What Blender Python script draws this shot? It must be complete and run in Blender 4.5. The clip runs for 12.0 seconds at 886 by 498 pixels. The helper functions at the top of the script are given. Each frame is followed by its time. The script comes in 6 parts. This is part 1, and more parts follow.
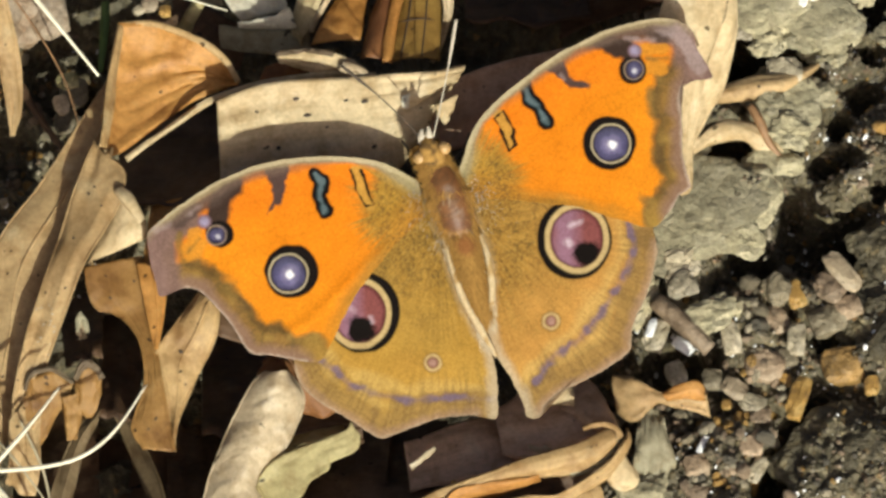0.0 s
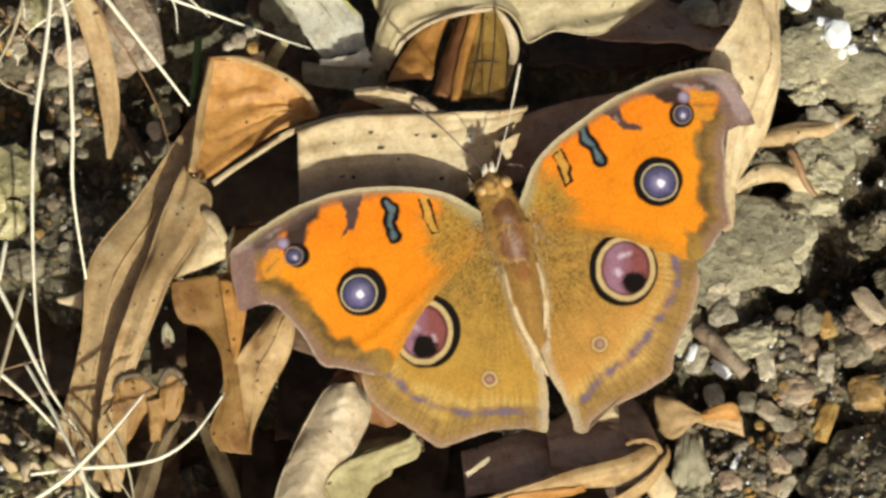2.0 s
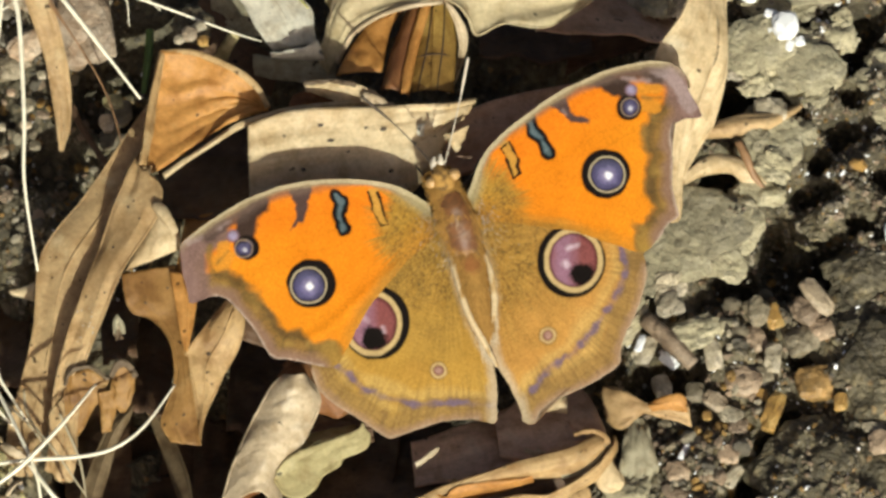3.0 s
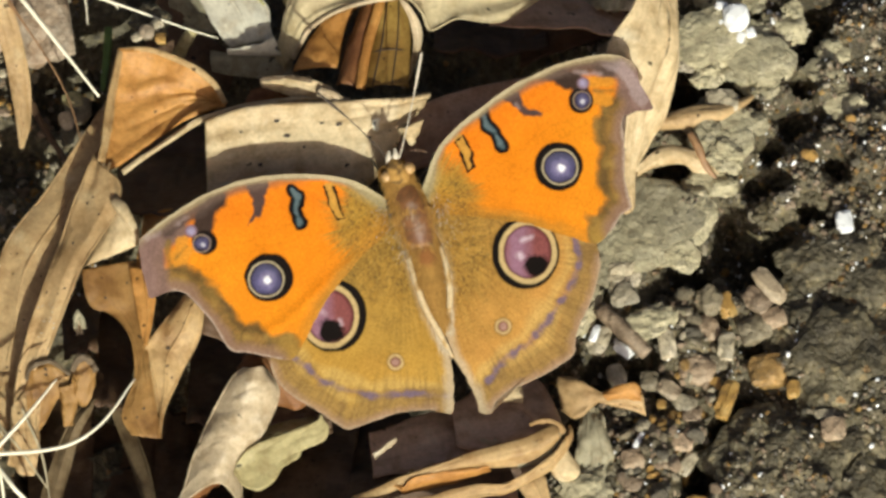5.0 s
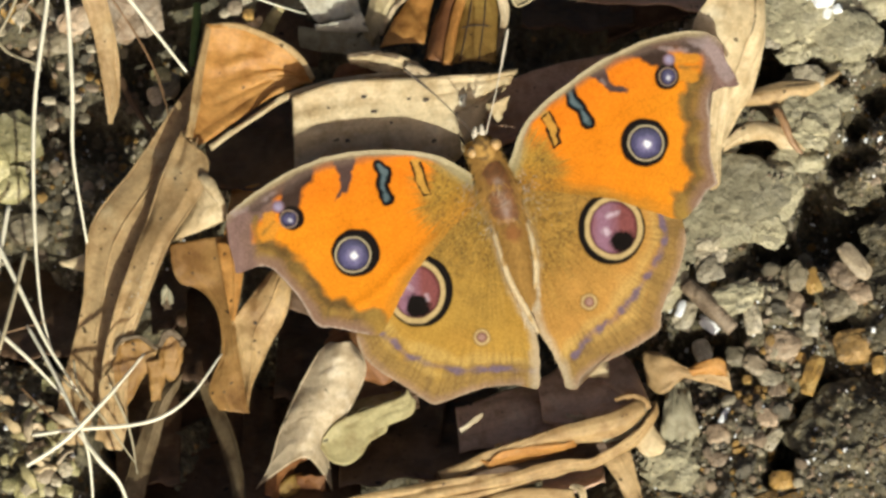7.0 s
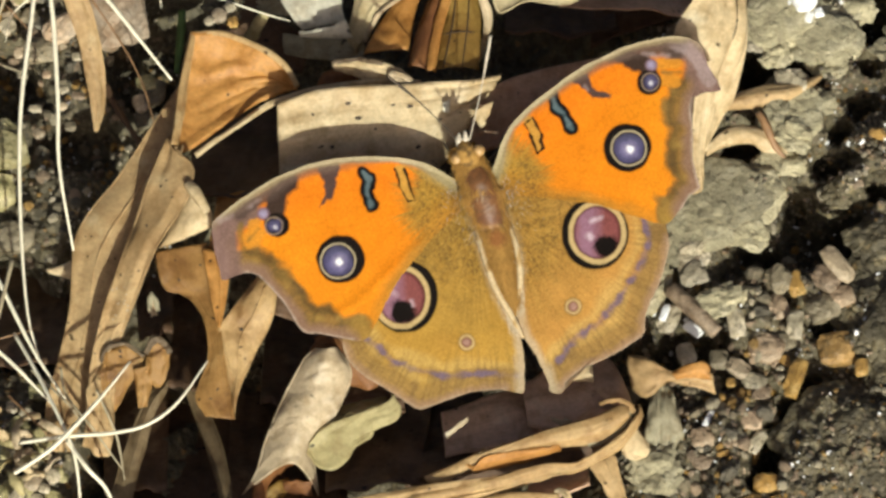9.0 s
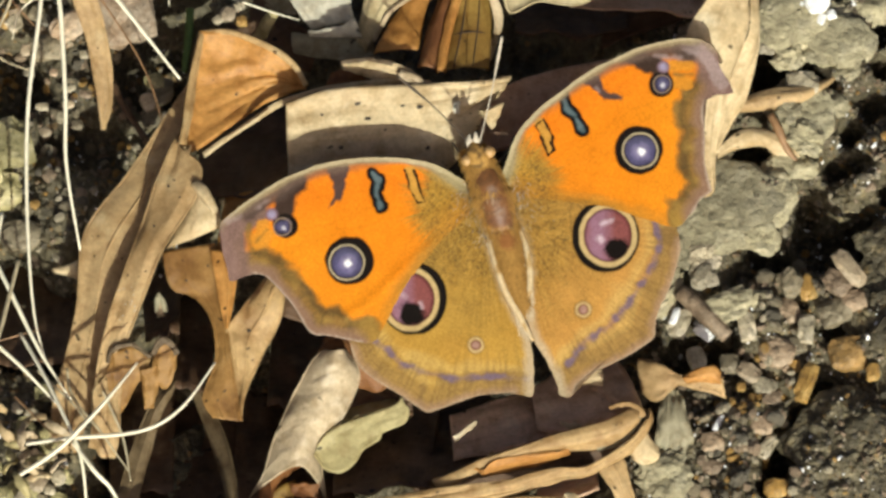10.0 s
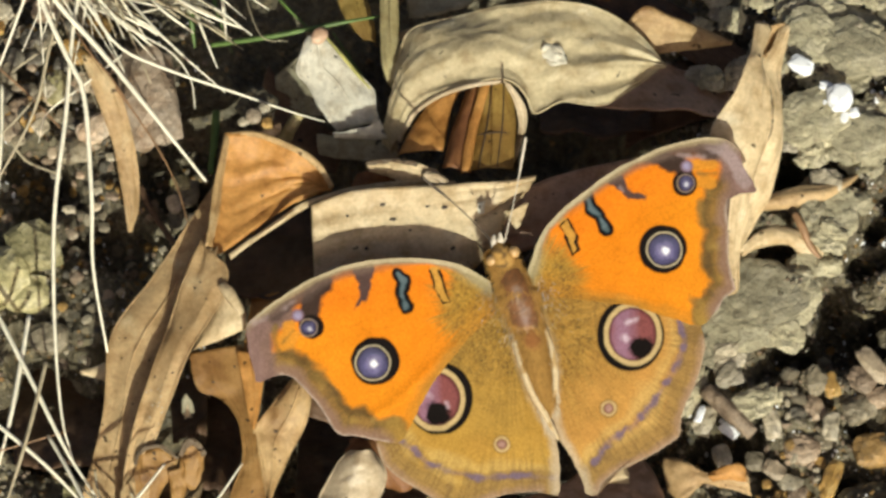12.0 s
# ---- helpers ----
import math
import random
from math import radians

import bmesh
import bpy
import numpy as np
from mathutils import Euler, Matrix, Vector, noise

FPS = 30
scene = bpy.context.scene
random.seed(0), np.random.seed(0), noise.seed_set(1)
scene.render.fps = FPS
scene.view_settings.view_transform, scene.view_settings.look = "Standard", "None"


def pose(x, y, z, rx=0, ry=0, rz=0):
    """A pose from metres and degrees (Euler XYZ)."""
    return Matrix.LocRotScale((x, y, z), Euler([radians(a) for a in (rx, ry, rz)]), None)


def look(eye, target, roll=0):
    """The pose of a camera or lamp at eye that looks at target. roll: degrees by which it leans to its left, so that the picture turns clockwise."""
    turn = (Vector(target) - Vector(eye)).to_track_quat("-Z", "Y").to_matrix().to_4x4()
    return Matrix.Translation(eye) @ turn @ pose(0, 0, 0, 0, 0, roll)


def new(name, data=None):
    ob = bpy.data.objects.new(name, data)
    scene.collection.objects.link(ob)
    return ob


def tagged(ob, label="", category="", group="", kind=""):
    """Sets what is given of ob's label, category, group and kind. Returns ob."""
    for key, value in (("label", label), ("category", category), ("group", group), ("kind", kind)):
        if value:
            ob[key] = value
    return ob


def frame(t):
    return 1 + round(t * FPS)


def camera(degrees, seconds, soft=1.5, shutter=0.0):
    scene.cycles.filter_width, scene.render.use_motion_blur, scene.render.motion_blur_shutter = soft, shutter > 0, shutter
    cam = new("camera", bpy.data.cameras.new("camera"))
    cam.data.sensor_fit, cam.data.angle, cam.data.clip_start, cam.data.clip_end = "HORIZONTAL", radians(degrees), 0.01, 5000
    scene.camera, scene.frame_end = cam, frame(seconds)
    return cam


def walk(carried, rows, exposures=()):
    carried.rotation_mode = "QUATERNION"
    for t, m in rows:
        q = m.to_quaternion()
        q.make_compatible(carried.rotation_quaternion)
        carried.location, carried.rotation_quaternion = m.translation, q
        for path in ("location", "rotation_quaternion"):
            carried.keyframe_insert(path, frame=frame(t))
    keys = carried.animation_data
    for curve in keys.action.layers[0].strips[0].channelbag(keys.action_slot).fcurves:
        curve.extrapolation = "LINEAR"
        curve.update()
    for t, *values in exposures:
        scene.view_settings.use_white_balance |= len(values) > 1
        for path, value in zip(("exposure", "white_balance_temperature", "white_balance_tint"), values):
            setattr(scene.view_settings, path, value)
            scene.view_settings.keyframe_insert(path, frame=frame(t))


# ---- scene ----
cam = camera(5.3864, 12.0, soft=2.9)
walk(cam, [
    (0, pose(-0.02654, -0.35806, 0.83401, 23.4590, -1.1681, -1.4719)),
    (0.5, pose(-0.02763, -0.37886, 0.89235, 23.4128, -1.1553, -1.2807)),
    (1, pose(-0.02782, -0.37985, 0.89664, 23.4183, -0.9267, -1.2404)),
    (1.5, pose(-0.02627, -0.37972, 0.90142, 23.1375, -1.1253, -0.9744)),
    (2, pose(-0.02264, -0.38346, 0.90640, 23.2513, -1.1531, 0.3119)),
    (2.5, pose(-0.02118, -0.38501, 0.90777, 23.2079, -1.1330, 0.4443)),
    (2.7, pose(-0.01832, -0.38061, 0.91061, 22.9010, -1.1000, 0.3936)),
    (4.3, pose(-0.00835, -0.38275, 0.92159, 22.8363, -0.5196, 0.2565)),
    (4.5, pose(-0.00600, -0.38208, 0.92271, 22.7563, -0.5432, 0.3671)),
    (5, pose(-0.00767, -0.38210, 0.92729, 22.6267, -0.6342, -0.1166)),
    (5.5, pose(-0.00810, -0.38743, 0.92924, 22.8772, -0.4747, 0.0772)),
    (6, pose(-0.00524, -0.38432, 0.92988, 22.4008, -0.3556, 0.1013)),
    (6.5, pose(-0.00482, -0.38123, 0.92956, 22.5964, -0.1862, 0.0255)),
    (7, pose(-0.00211, -0.38043, 0.93182, 22.2888, 0.1298, 0.2528)),
    (8.8, pose(0.00229, -0.37826, 0.93930, 21.9720, 0.4757, -0.0959)),
    (9, pose(0.00166, -0.37762, 0.93839, 22.0307, 0.3666, -0.0087)),
    (9.5, pose(-0.00096, -0.37689, 0.93826, 22.0000, 0.0000, 0.0000)),
    (10, pose(-0.00409, -0.37110, 0.93378, 21.7944, -0.0060, 0.1907)),
    (10.5, pose(-0.00091, -0.37228, 0.93824, 22.1318, 0.1238, 0.0679)),
    (11, pose(-0.00208, -0.36532, 0.93790, 21.6482, 0.0204, -0.1212)),
    (11.5, pose(-0.00509, -0.36502, 0.93758, 21.7281, 0.0168, -0.3637)),
    (12, pose(-0.00076, -0.37051, 0.93845, 22.2705, 0.4470, -0.0104)),
])

# ---- light ----
SUN_EL, SUN_AZ = radians(31), radians(12)      # the sun stands behind the viewer, slightly to the right
to_sun = Vector((math.sin(SUN_AZ) * math.cos(SUN_EL), -math.cos(SUN_AZ) * math.cos(SUN_EL), math.sin(SUN_EL)))
world = bpy.data.worlds.new("sky")
scene.world = world
world.use_nodes = True
sky = world.node_tree.nodes.new("ShaderNodeTexSky")
sky.sky_type, sky.sun_disc = "NISHITA", False
sky.sun_elevation, sky.sun_rotation = SUN_EL, math.pi - SUN_AZ
sky.air_density, sky.dust_density, sky.ozone_density = 0.6, 6.0, 0.0
world.node_tree.nodes["Background"].inputs["Strength"].default_value = 0.080
world.node_tree.links.new(sky.outputs[0], world.node_tree.nodes["Background"].inputs["Color"])
sun = new("sun", bpy.data.lights.new("sun", "SUN"))
sun.data.energy, sun.data.angle, sun.data.color = 4.85, radians(0.53), (0.94, 0.97, 0.865)
sun.matrix_world = look(to_sun * 3, (0, 0, 0))
scene.view_settings.exposure = -0.11

# ---- the plan: steps of 0.06 mm to the right and downhill, laid out along the line of sight of a viewer 1 m off ----
U = 6e-5
TILT = radians(22)
RIGHT = Vector((1, 0, 0))
UPHILL = Vector((0, math.cos(TILT), math.sin(TILT)))
BACK = Vector((0, -math.sin(TILT), math.cos(TILT)))
CENTRE = Vector((0, 0, 0.012))                 # the butterfly's thorax
STAND = CENTRE - RIGHT * 16 * U - UPHILL * 41 * U + BACK * 1.0


def spot(u, v, h):
    """The place at the plan's (u, v), h millimetres above the soil's level."""
    way = CENTRE + RIGHT * (u - 800) * U + UPHILL * (400 - v) * U - STAND
    return STAND + way * ((h * 0.001 - STAND.z) / way.z)


def plan_of(p):
    """The plan's (u, v) of a place."""
    way = Vector(p) - STAND
    q = STAND + way * ((CENTRE - STAND).dot(BACK) / way.dot(BACK)) - CENTRE
    return 800 + q.dot(RIGHT) / U, 400 - q.dot(UPHILL) / U


def spots(rows):
    return [spot(*r) for r in rows]


# ---- materials ----
def nodes_of(name):
    m = bpy.data.materials.new(name)
    m.use_nodes = True
    t = m.node_tree
    return m, t.nodes, t.links, t.nodes["Principled BSDF"]


def noise_node(n, l, vec, scale, detail=4.0, rough=0.6):
    x = n.new("ShaderNodeTexNoise")
    x.inputs["Scale"].default_value, x.inputs["Detail"].default_value, x.inputs["Roughness"].default_value = scale, detail, rough
    l.new(vec, x.inputs["Vector"])
    return x.outputs["Fac"]


def ramp_node(n, l, fac, stops):
    x = n.new("ShaderNodeValToRGB")
    while len(x.color_ramp.elements) < len(stops):
        x.color_ramp.elements.new(0.5)
    for e, (p, c) in zip(x.color_ramp.elements, stops):
        e.position, e.color = p, (*c, 1) if len(c) == 3 else c
    l.new(fac, x.inputs["Fac"])
    return x.outputs["Color"]


def mix_node(n, l, fac, a, b, mode="MIX"):
    x = n.new("ShaderNodeMix")
    x.data_type, x.blend_type = "RGBA", mode
    for s, val in ((0, fac), (6, a), (7, b)):
        if isinstance(val, (int, float)):
            x.inputs[s].default_value = val
        elif isinstance(val, tuple):
            x.inputs[s].default_value = (*val, 1)
        else:
            l.new(val, x.inputs[s])
    return x.outputs[2]


def bump_node(n, l, height, strength, distance, before=None):
    x = n.new("ShaderNodeBump")
    x.inputs["Strength"].default_value, x.inputs["Distance"].default_value = strength, distance
    l.new(height, x.inputs["Height"])
    if before:
        l.new(before, x.inputs["Normal"])
    return x.outputs["Normal"]


def grain_node(n, l, vec, scale):
    """Rounded grains: height falls from each grain's middle to its rim."""
    v = n.new("ShaderNodeTexVoronoi")
    v.inputs["Scale"].default_value = scale
    l.new(vec, v.inputs["Vector"])
    x = n.new("ShaderNodeMath")
    x.operation, x.use_clamp = "SUBTRACT", True
    x.inputs[0].default_value = 1.0
    l.new(v.outputs["Distance"], x.inputs[1])
    return x.outputs[0]


def leaf_material(name, base, dark, pale, streak=0.5, spots_at=0.735, gloss=0.5, through_light=0.18, fine=34, relief=0.3):
    """Dry leaf: fine veins along its length, blotches, specks of mould."""
    m, n, l, b = nodes_of(name)
    tc = n.new("ShaderNodeTexCoord")
    mp = n.new("ShaderNodeMapping")
    mp.inputs["Scale"].default_value = (2.2, fine, 1)
    l.new(tc.outputs["UV"], mp.inputs["Vector"])
    veins = noise_node(n, l, mp.outputs["Vector"], 1.6, 5, 0.65)
    blotch = noise_node(n, l, tc.outputs["Object"], 210, 5, 0.62)
    grain = noise_node(n, l, tc.outputs["Object"], 2300, 4, 0.65)
    speck = noise_node(n, l, tc.outputs["Object"], 900, 1, 0.5)
    c = ramp_node(n, l, blotch, [(0.34, dark), (0.47, base), (0.58, base), (0.70, pale)])
    stain = noise_node(n, l, tc.outputs["Object"], 75, 3, 0.55)
    c = mix_node(n, l, ramp_node(n, l, stain, [(0.50, (0, 0, 0)), (0.68, (0.75, 0.75, 0.75))]), c, dark)
    vein_tone = ramp_node(n, l, veins, [(0.30, (0.64, 0.59, 0.53)), (0.52, (1, 1, 1)), (0.75, (1.12, 1.1, 1.05))])
    c = mix_node(n, l, streak, c, vein_tone, "MULTIPLY")
    g = ramp_node(n, l, grain, [(0.34, (0.82, 0.81, 0.78)), (0.64, (1.07, 1.07, 1.07))])
    c = mix_node(n, l, 0.8, c, g, "MULTIPLY")
    mottle = noise_node(n, l, tc.outputs["Object"], 560, 4, 0.6)
    c = mix_node(n, l, 0.8, c, ramp_node(n, l, mottle, [(0.36, (0.76, 0.70, 0.62)), (0.50, (1, 1, 1)), (0.70, (1.08, 1.08, 1.07))]), "MULTIPLY")
    s = ramp_node(n, l, speck, [(spots_at, (0, 0, 0)), (spots_at + 0.03, (1, 1, 1))])
    c = mix_node(n, l, s, c, tuple(x * 0.3 for x in dark))
    l.new(c, b.inputs["Base Color"])
    b.inputs["Roughness"].default_value = gloss
    b.inputs["Specular IOR Level"].default_value = 0.4
    nn = bump_node(n, l, veins, relief, 0.00022)
    nn = bump_node(n, l, blotch, 0.5, 0.0006, nn)
    nn = bump_node(n, l, grain, 0.35, 0.0001, nn)
    l.new(nn, b.inputs["Normal"])
    tr = n.new("ShaderNodeBsdfTranslucent")
    l.new(c, tr.inputs["Color"])
    l.new(nn, tr.inputs["Normal"])
    mx = n.new("ShaderNodeMixShader")
    mx.inputs["Fac"].default_value = through_light
    l.new(b.outputs[0], mx.inputs[1])
    l.new(tr.outputs[0], mx.inputs[2])
    l.new(mx.outputs[0], n["Material Output"].inputs["Surface"])
    return m


def stone_material(name, base, dark, pale, gloss=0.55, crumbly=False):
    m, n, l, b = nodes_of(name)
    tc = n.new("ShaderNodeTexCoord")
    info = n.new("ShaderNodeObjectInfo")
    big = noise_node(n, l, tc.outputs["Object"], 420, 5, 0.65)
    fine = noise_node(n, l, tc.outputs["Object"], 2600, 4, 0.7)
    c = ramp_node(n, l, big, [(0.32, dark), (0.5, base), (0.7, pale)])
    g = ramp_node(n, l, fine, [(0.3, (0.6, 0.58, 0.55)), (0.55, (1, 1, 1)), (0.75, (1.25, 1.22, 1.15))])
    c = mix_node(n, l, 0.8, c, g, "MULTIPLY")
    tone = ramp_node(n, l, info.outputs["Random"], [(0, (0.62, 0.60, 0.58)), (0.5, (1, 0.97, 0.92)), (1, (1.2, 1.15, 1.1))])
    c = mix_node(n, l, 1.0, c, tone, "MULTIPLY")
    l.new(c, b.inputs["Base Color"])
    b.inputs["Roughness"].default_value = gloss
    nn = bump_node(n, l, fine, 0.6, 0.00025)
    for size, depth in ((520, 0.0011), (1300, 0.0006), (3000, 0.0003)) if crumbly else ():
        nn = bump_node(n, l, grain_node(n, l, tc.outputs["Object"], size), 0.22, depth, nn)
    l.new(nn, b.inputs["Normal"])
    return m


def soil_material():
    """Dark damp loam with crumbs and glinting mineral grains."""
    m, n, l, b = nodes_of("soil")
    tc = n.new("ShaderNodeTexCoord")
    big = noise_node(n, l, tc.outputs["Object"], 85, 5, 0.6)
    mid = noise_node(n, l, tc.outputs["Object"], 700, 5, 0.7)
    fine = noise_node(n, l, tc.outputs["Object"], 3200, 3, 0.7)
    c = ramp_node(n, l, big, [(0.34, (0.060, 0.049, 0.029)), (0.5, (0.130, 0.108, 0.062)), (0.66, (0.23, 0.195, 0.115))])
    g = ramp_node(n, l, mid, [(0.3, (0.45, 0.42, 0.38)), (0.55, (1, 1, 1)), (0.75, (1.5, 1.42, 1.25))])
    c = mix_node(n, l, 0.9, c, g, "MULTIPLY")
    vo = n.new("ShaderNodeTexVoronoi")
    vo.inputs["Scale"].default_value = 1500
    l.new(tc.outputs["Object"], vo.inputs["Vector"])
    hue = ramp_node(n, l, vo.outputs["Color"], [(0.0, (0.7, 0.7, 0.68)), (0.72, (1, 0.98, 0.95)), (0.86, (1.9, 1.8, 1.6)), (0.95, (2.4, 1.5, 0.8))])
    c = mix_node(n, l, 0.75, c, hue, "MULTIPLY")
    l.new(c, b.inputs["Base Color"])
    r = ramp_node(n, l, mid, [(0.35, (0.75, 0.75, 0.75)), (0.68, (0.40, 0.40, 0.40))])
    l.new(r, b.inputs["Roughness"])
    nn = bump_node(n, l, mid, 0.7, 0.0005)
    nn = bump_node(n, l, fine, 0.7, 0.00025, nn)
    for size, depth in ((900, 0.0007), (2100, 0.0004)):
        nn = bump_node(n, l, grain_node(n, l, tc.outputs["Object"], size), 0.45, depth, nn)
    l.new(nn, b.inputs["Normal"])
    return m


def painted_material(name, gloss=0.6, sheen=0.3, spec=0.03):
    """Scaled wing or furred body: pigment from the mesh, powdery grain of scales."""
    m, n, l, b = nodes_of(name)
    tc = n.new("ShaderNodeTexCoord")
    at = n.new("ShaderNodeAttribute")
    at.attribute_name = "pigment"
    grain = noise_node(n, l, tc.outputs["Object"], 4200, 2, 0.6)
    soft = noise_node(n, l, tc.outputs["Object"], 500, 4, 0.6)
    g = ramp_node(n, l, grain, [(0.34, (0.76, 0.74, 0.70)), (0.66, (1.13, 1.13, 1.13))])
    c = mix_node(n, l, 0.7, at.outputs["Color"], g, "MULTIPLY")
    s = ramp_node(n, l, soft, [(0.3, (0.86, 0.85, 0.84)), (0.7, (1.06, 1.06, 1.06))])
    c = mix_node(n, l, 0.8, c, s, "MULTIPLY")
    l.new(c, b.inputs["Base Color"])
    b.inputs["Roughness"].default_value = gloss
    b.inputs["Specular IOR Level"].default_value = spec
    b.inputs["Sheen Weight"].default_value = sheen
    l.new(bump_node(n, l, grain, 0.35, 0.00006), b.inputs["Normal"])
    return m


def plain_material(name, base, var=0.25, gloss=0.5, scale=900):
    m, n, l, b = nodes_of(name)
    tc = n.new("ShaderNodeTexCoord")
    f = noise_node(n, l, tc.outputs["Object"], scale, 4, 0.6)
    lo, hi = tuple(x * (1 - var) for x in base), tuple(min(1, x * (1 + var)) for x in base)
    l.new(ramp_node(n, l, f, [(0.3, lo), (0.7, hi)]), b.inputs["Base Color"])
    b.inputs["Roughness"].default_value = gloss
    l.new(bump_node(n, l, f, 0.3, 0.0001), b.inputs["Normal"])
    return m


CREAM = leaf_material("leaf_cream", (0.72, 0.56, 0.33), (0.54, 0.38, 0.19), (0.80, 0.67, 0.45), streak=0.22)
HONEY = leaf_material("leaf_honey", (0.55, 0.365, 0.165), (0.38, 0.22, 0.085), (0.65, 0.50, 0.275), streak=0.35)
TAN = leaf_material("leaf_tan", (0.59, 0.405, 0.20), (0.38, 0.235, 0.10), (0.70, 0.545, 0.31), streak=0.18)
ORANGE = leaf_material("leaf_orange", (0.60, 0.295, 0.078), (0.42, 0.18, 0.04), (0.70, 0.42, 0.15), streak=0.2)
# dark brown, mostly for leaves that are added as shade in the gaps
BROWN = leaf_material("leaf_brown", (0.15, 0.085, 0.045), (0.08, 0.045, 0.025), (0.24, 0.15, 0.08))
RUST = leaf_material("leaf_rust", (0.30, 0.13, 0.045), (0.18, 0.07, 0.025), (0.42, 0.22, 0.09))
# reddish, raised tone that stands in for bounced light on shaded leaves
UMBER = leaf_material("leaf_umber", (0.70, 0.46, 0.31), (0.54, 0.33, 0.20), (0.78, 0.58, 0.41), streak=0.35)
AMBER = leaf_material("leaf_amber", (0.37, 0.20, 0.060), (0.23, 0.11, 0.030), (0.48, 0.295, 0.11), streak=0.3)
DULL = leaf_material("leaf_dull", (0.17, 0.12, 0.07), (0.11, 0.07, 0.04), (0.24, 0.18, 0.11), streak=0.25)
WHITE = leaf_material("leaf_white", (0.60, 0.475, 0.31), (0.45, 0.335, 0.20), (0.69, 0.58, 0.42), streak=0.12, relief=0.05)
OLIVE = leaf_material("leaf_olive", (0.50, 0.42, 0.205), (0.33, 0.26, 0.11), (0.60, 0.52, 0.30), streak=0.12, relief=0.05)
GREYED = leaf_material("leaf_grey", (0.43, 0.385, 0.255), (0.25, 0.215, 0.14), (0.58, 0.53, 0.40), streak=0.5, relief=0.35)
# brown-tan stalks, darkened in the colour for the half shade
STALK_HALF_SHADE = leaf_material("leaf_stalk_half_shade", (0.24, 0.17, 0.09), (0.14, 0.09, 0.045), (0.34, 0.25, 0.15), streak=0.5, relief=0.3)
SHEATH = leaf_material("leaf_sheath", (0.42, 0.265, 0.065), (0.25, 0.135, 0.03), (0.54, 0.38, 0.12), streak=0.5, fine=60, relief=0.3)
ARCHED = leaf_material("leaf_weathered", (0.62, 0.51, 0.30), (0.47, 0.37, 0.21), (0.72, 0.63, 0.43), streak=0.3, fine=80, relief=0.2)
BLEACHED = leaf_material("leaf_bleached", (0.77, 0.72, 0.58), (0.63, 0.57, 0.44), (0.84, 0.80, 0.69), streak=0.35)
YELLOWED = leaf_material("leaf_yellow", (0.48, 0.33, 0.085), (0.27, 0.16, 0.04), (0.60, 0.46, 0.17), streak=0.35)
STRAW = plain_material("straw_pale", (0.84, 0.77, 0.58), 0.12)
STRAW_DULL = plain_material("straw_dull", (0.42, 0.35, 0.22), 0.3)
STEM_YELLOW = plain_material("stem_yellow_green", (0.46, 0.42, 0.13), 0.3)
STRAW_RED = plain_material("straw_red", (0.27, 0.15, 0.07), 0.3)
GREEN = plain_material("grass_green", (0.10, 0.16, 0.035), 0.3)
DARK_STEM = plain_material("stem_dark", (0.05, 0.03, 0.016), 0.3, 0.9)
SOIL = soil_material()
GREY_STONE = stone_material("stone_grey", (0.25, 0.21, 0.135), (0.13, 0.108, 0.07), (0.38, 0.33, 0.235), crumbly=True)
MOSSY_STONE = stone_material("stone_mossy", (0.43, 0.385, 0.19), (0.24, 0.22, 0.09), (0.58, 0.53, 0.33), 0.6, True)
PALE_STONE = stone_material("stone_pale", (0.45, 0.395, 0.28), (0.27, 0.23, 0.15), (0.60, 0.54, 0.42), crumbly=True)
WHITE_STONE = plain_material("quartz", (0.86, 0.86, 0.84), 0.08, 0.2)
OCHRE_STONE = stone_material("stone_ochre", (0.40, 0.235, 0.062), (0.20, 0.12, 0.045), (0.55, 0.38, 0.14), 0.4)
BROWN_STONE = stone_material("stone_brown", (0.27, 0.165, 0.055), (0.13, 0.085, 0.035), (0.44, 0.27, 0.09), 0.5, True)
ROSE_STONE = stone_material("stone_rose", (0.36, 0.265, 0.175), (0.20, 0.14, 0.09), (0.50, 0.40, 0.29), crumbly=True)
PINK_STONE = stone_material("stone_pink", (0.57, 0.44, 0.31), (0.40, 0.26, 0.15), (0.68, 0.57, 0.44), crumbly=True)
TAN_STONE = stone_material("stone_tan", (0.50, 0.40, 0.27), (0.34, 0.26, 0.17), (0.62, 0.53, 0.40))
DRY_SOIL = stone_material("dry_soil", (0.43, 0.39, 0.25), (0.30, 0.265, 0.17), (0.52, 0.475, 0.335), 0.7, True)
DARK_STONE = stone_material("stone_dark", (0.13, 0.115, 0.085), (0.07, 0.06, 0.045), (0.22, 0.20, 0.15), 0.45)
WING = painted_material("wing_scales", 0.6, 0.0)
FUR = painted_material("body_fur", 0.75, 0.04)
SHELL = painted_material("body_shell", 0.5, 0.0, 0.3)
DARK_HORN = plain_material("horn_dark", (0.06, 0.04, 0.025), 0.3, 0.65)
EYE = plain_material("eye_ochre", (0.46, 0.28, 0.11), 0.3, 0.35, 3000)
PALE_HORN = plain_material("horn_pale", (0.52, 0.45, 0.34), 0.2, 0.5)


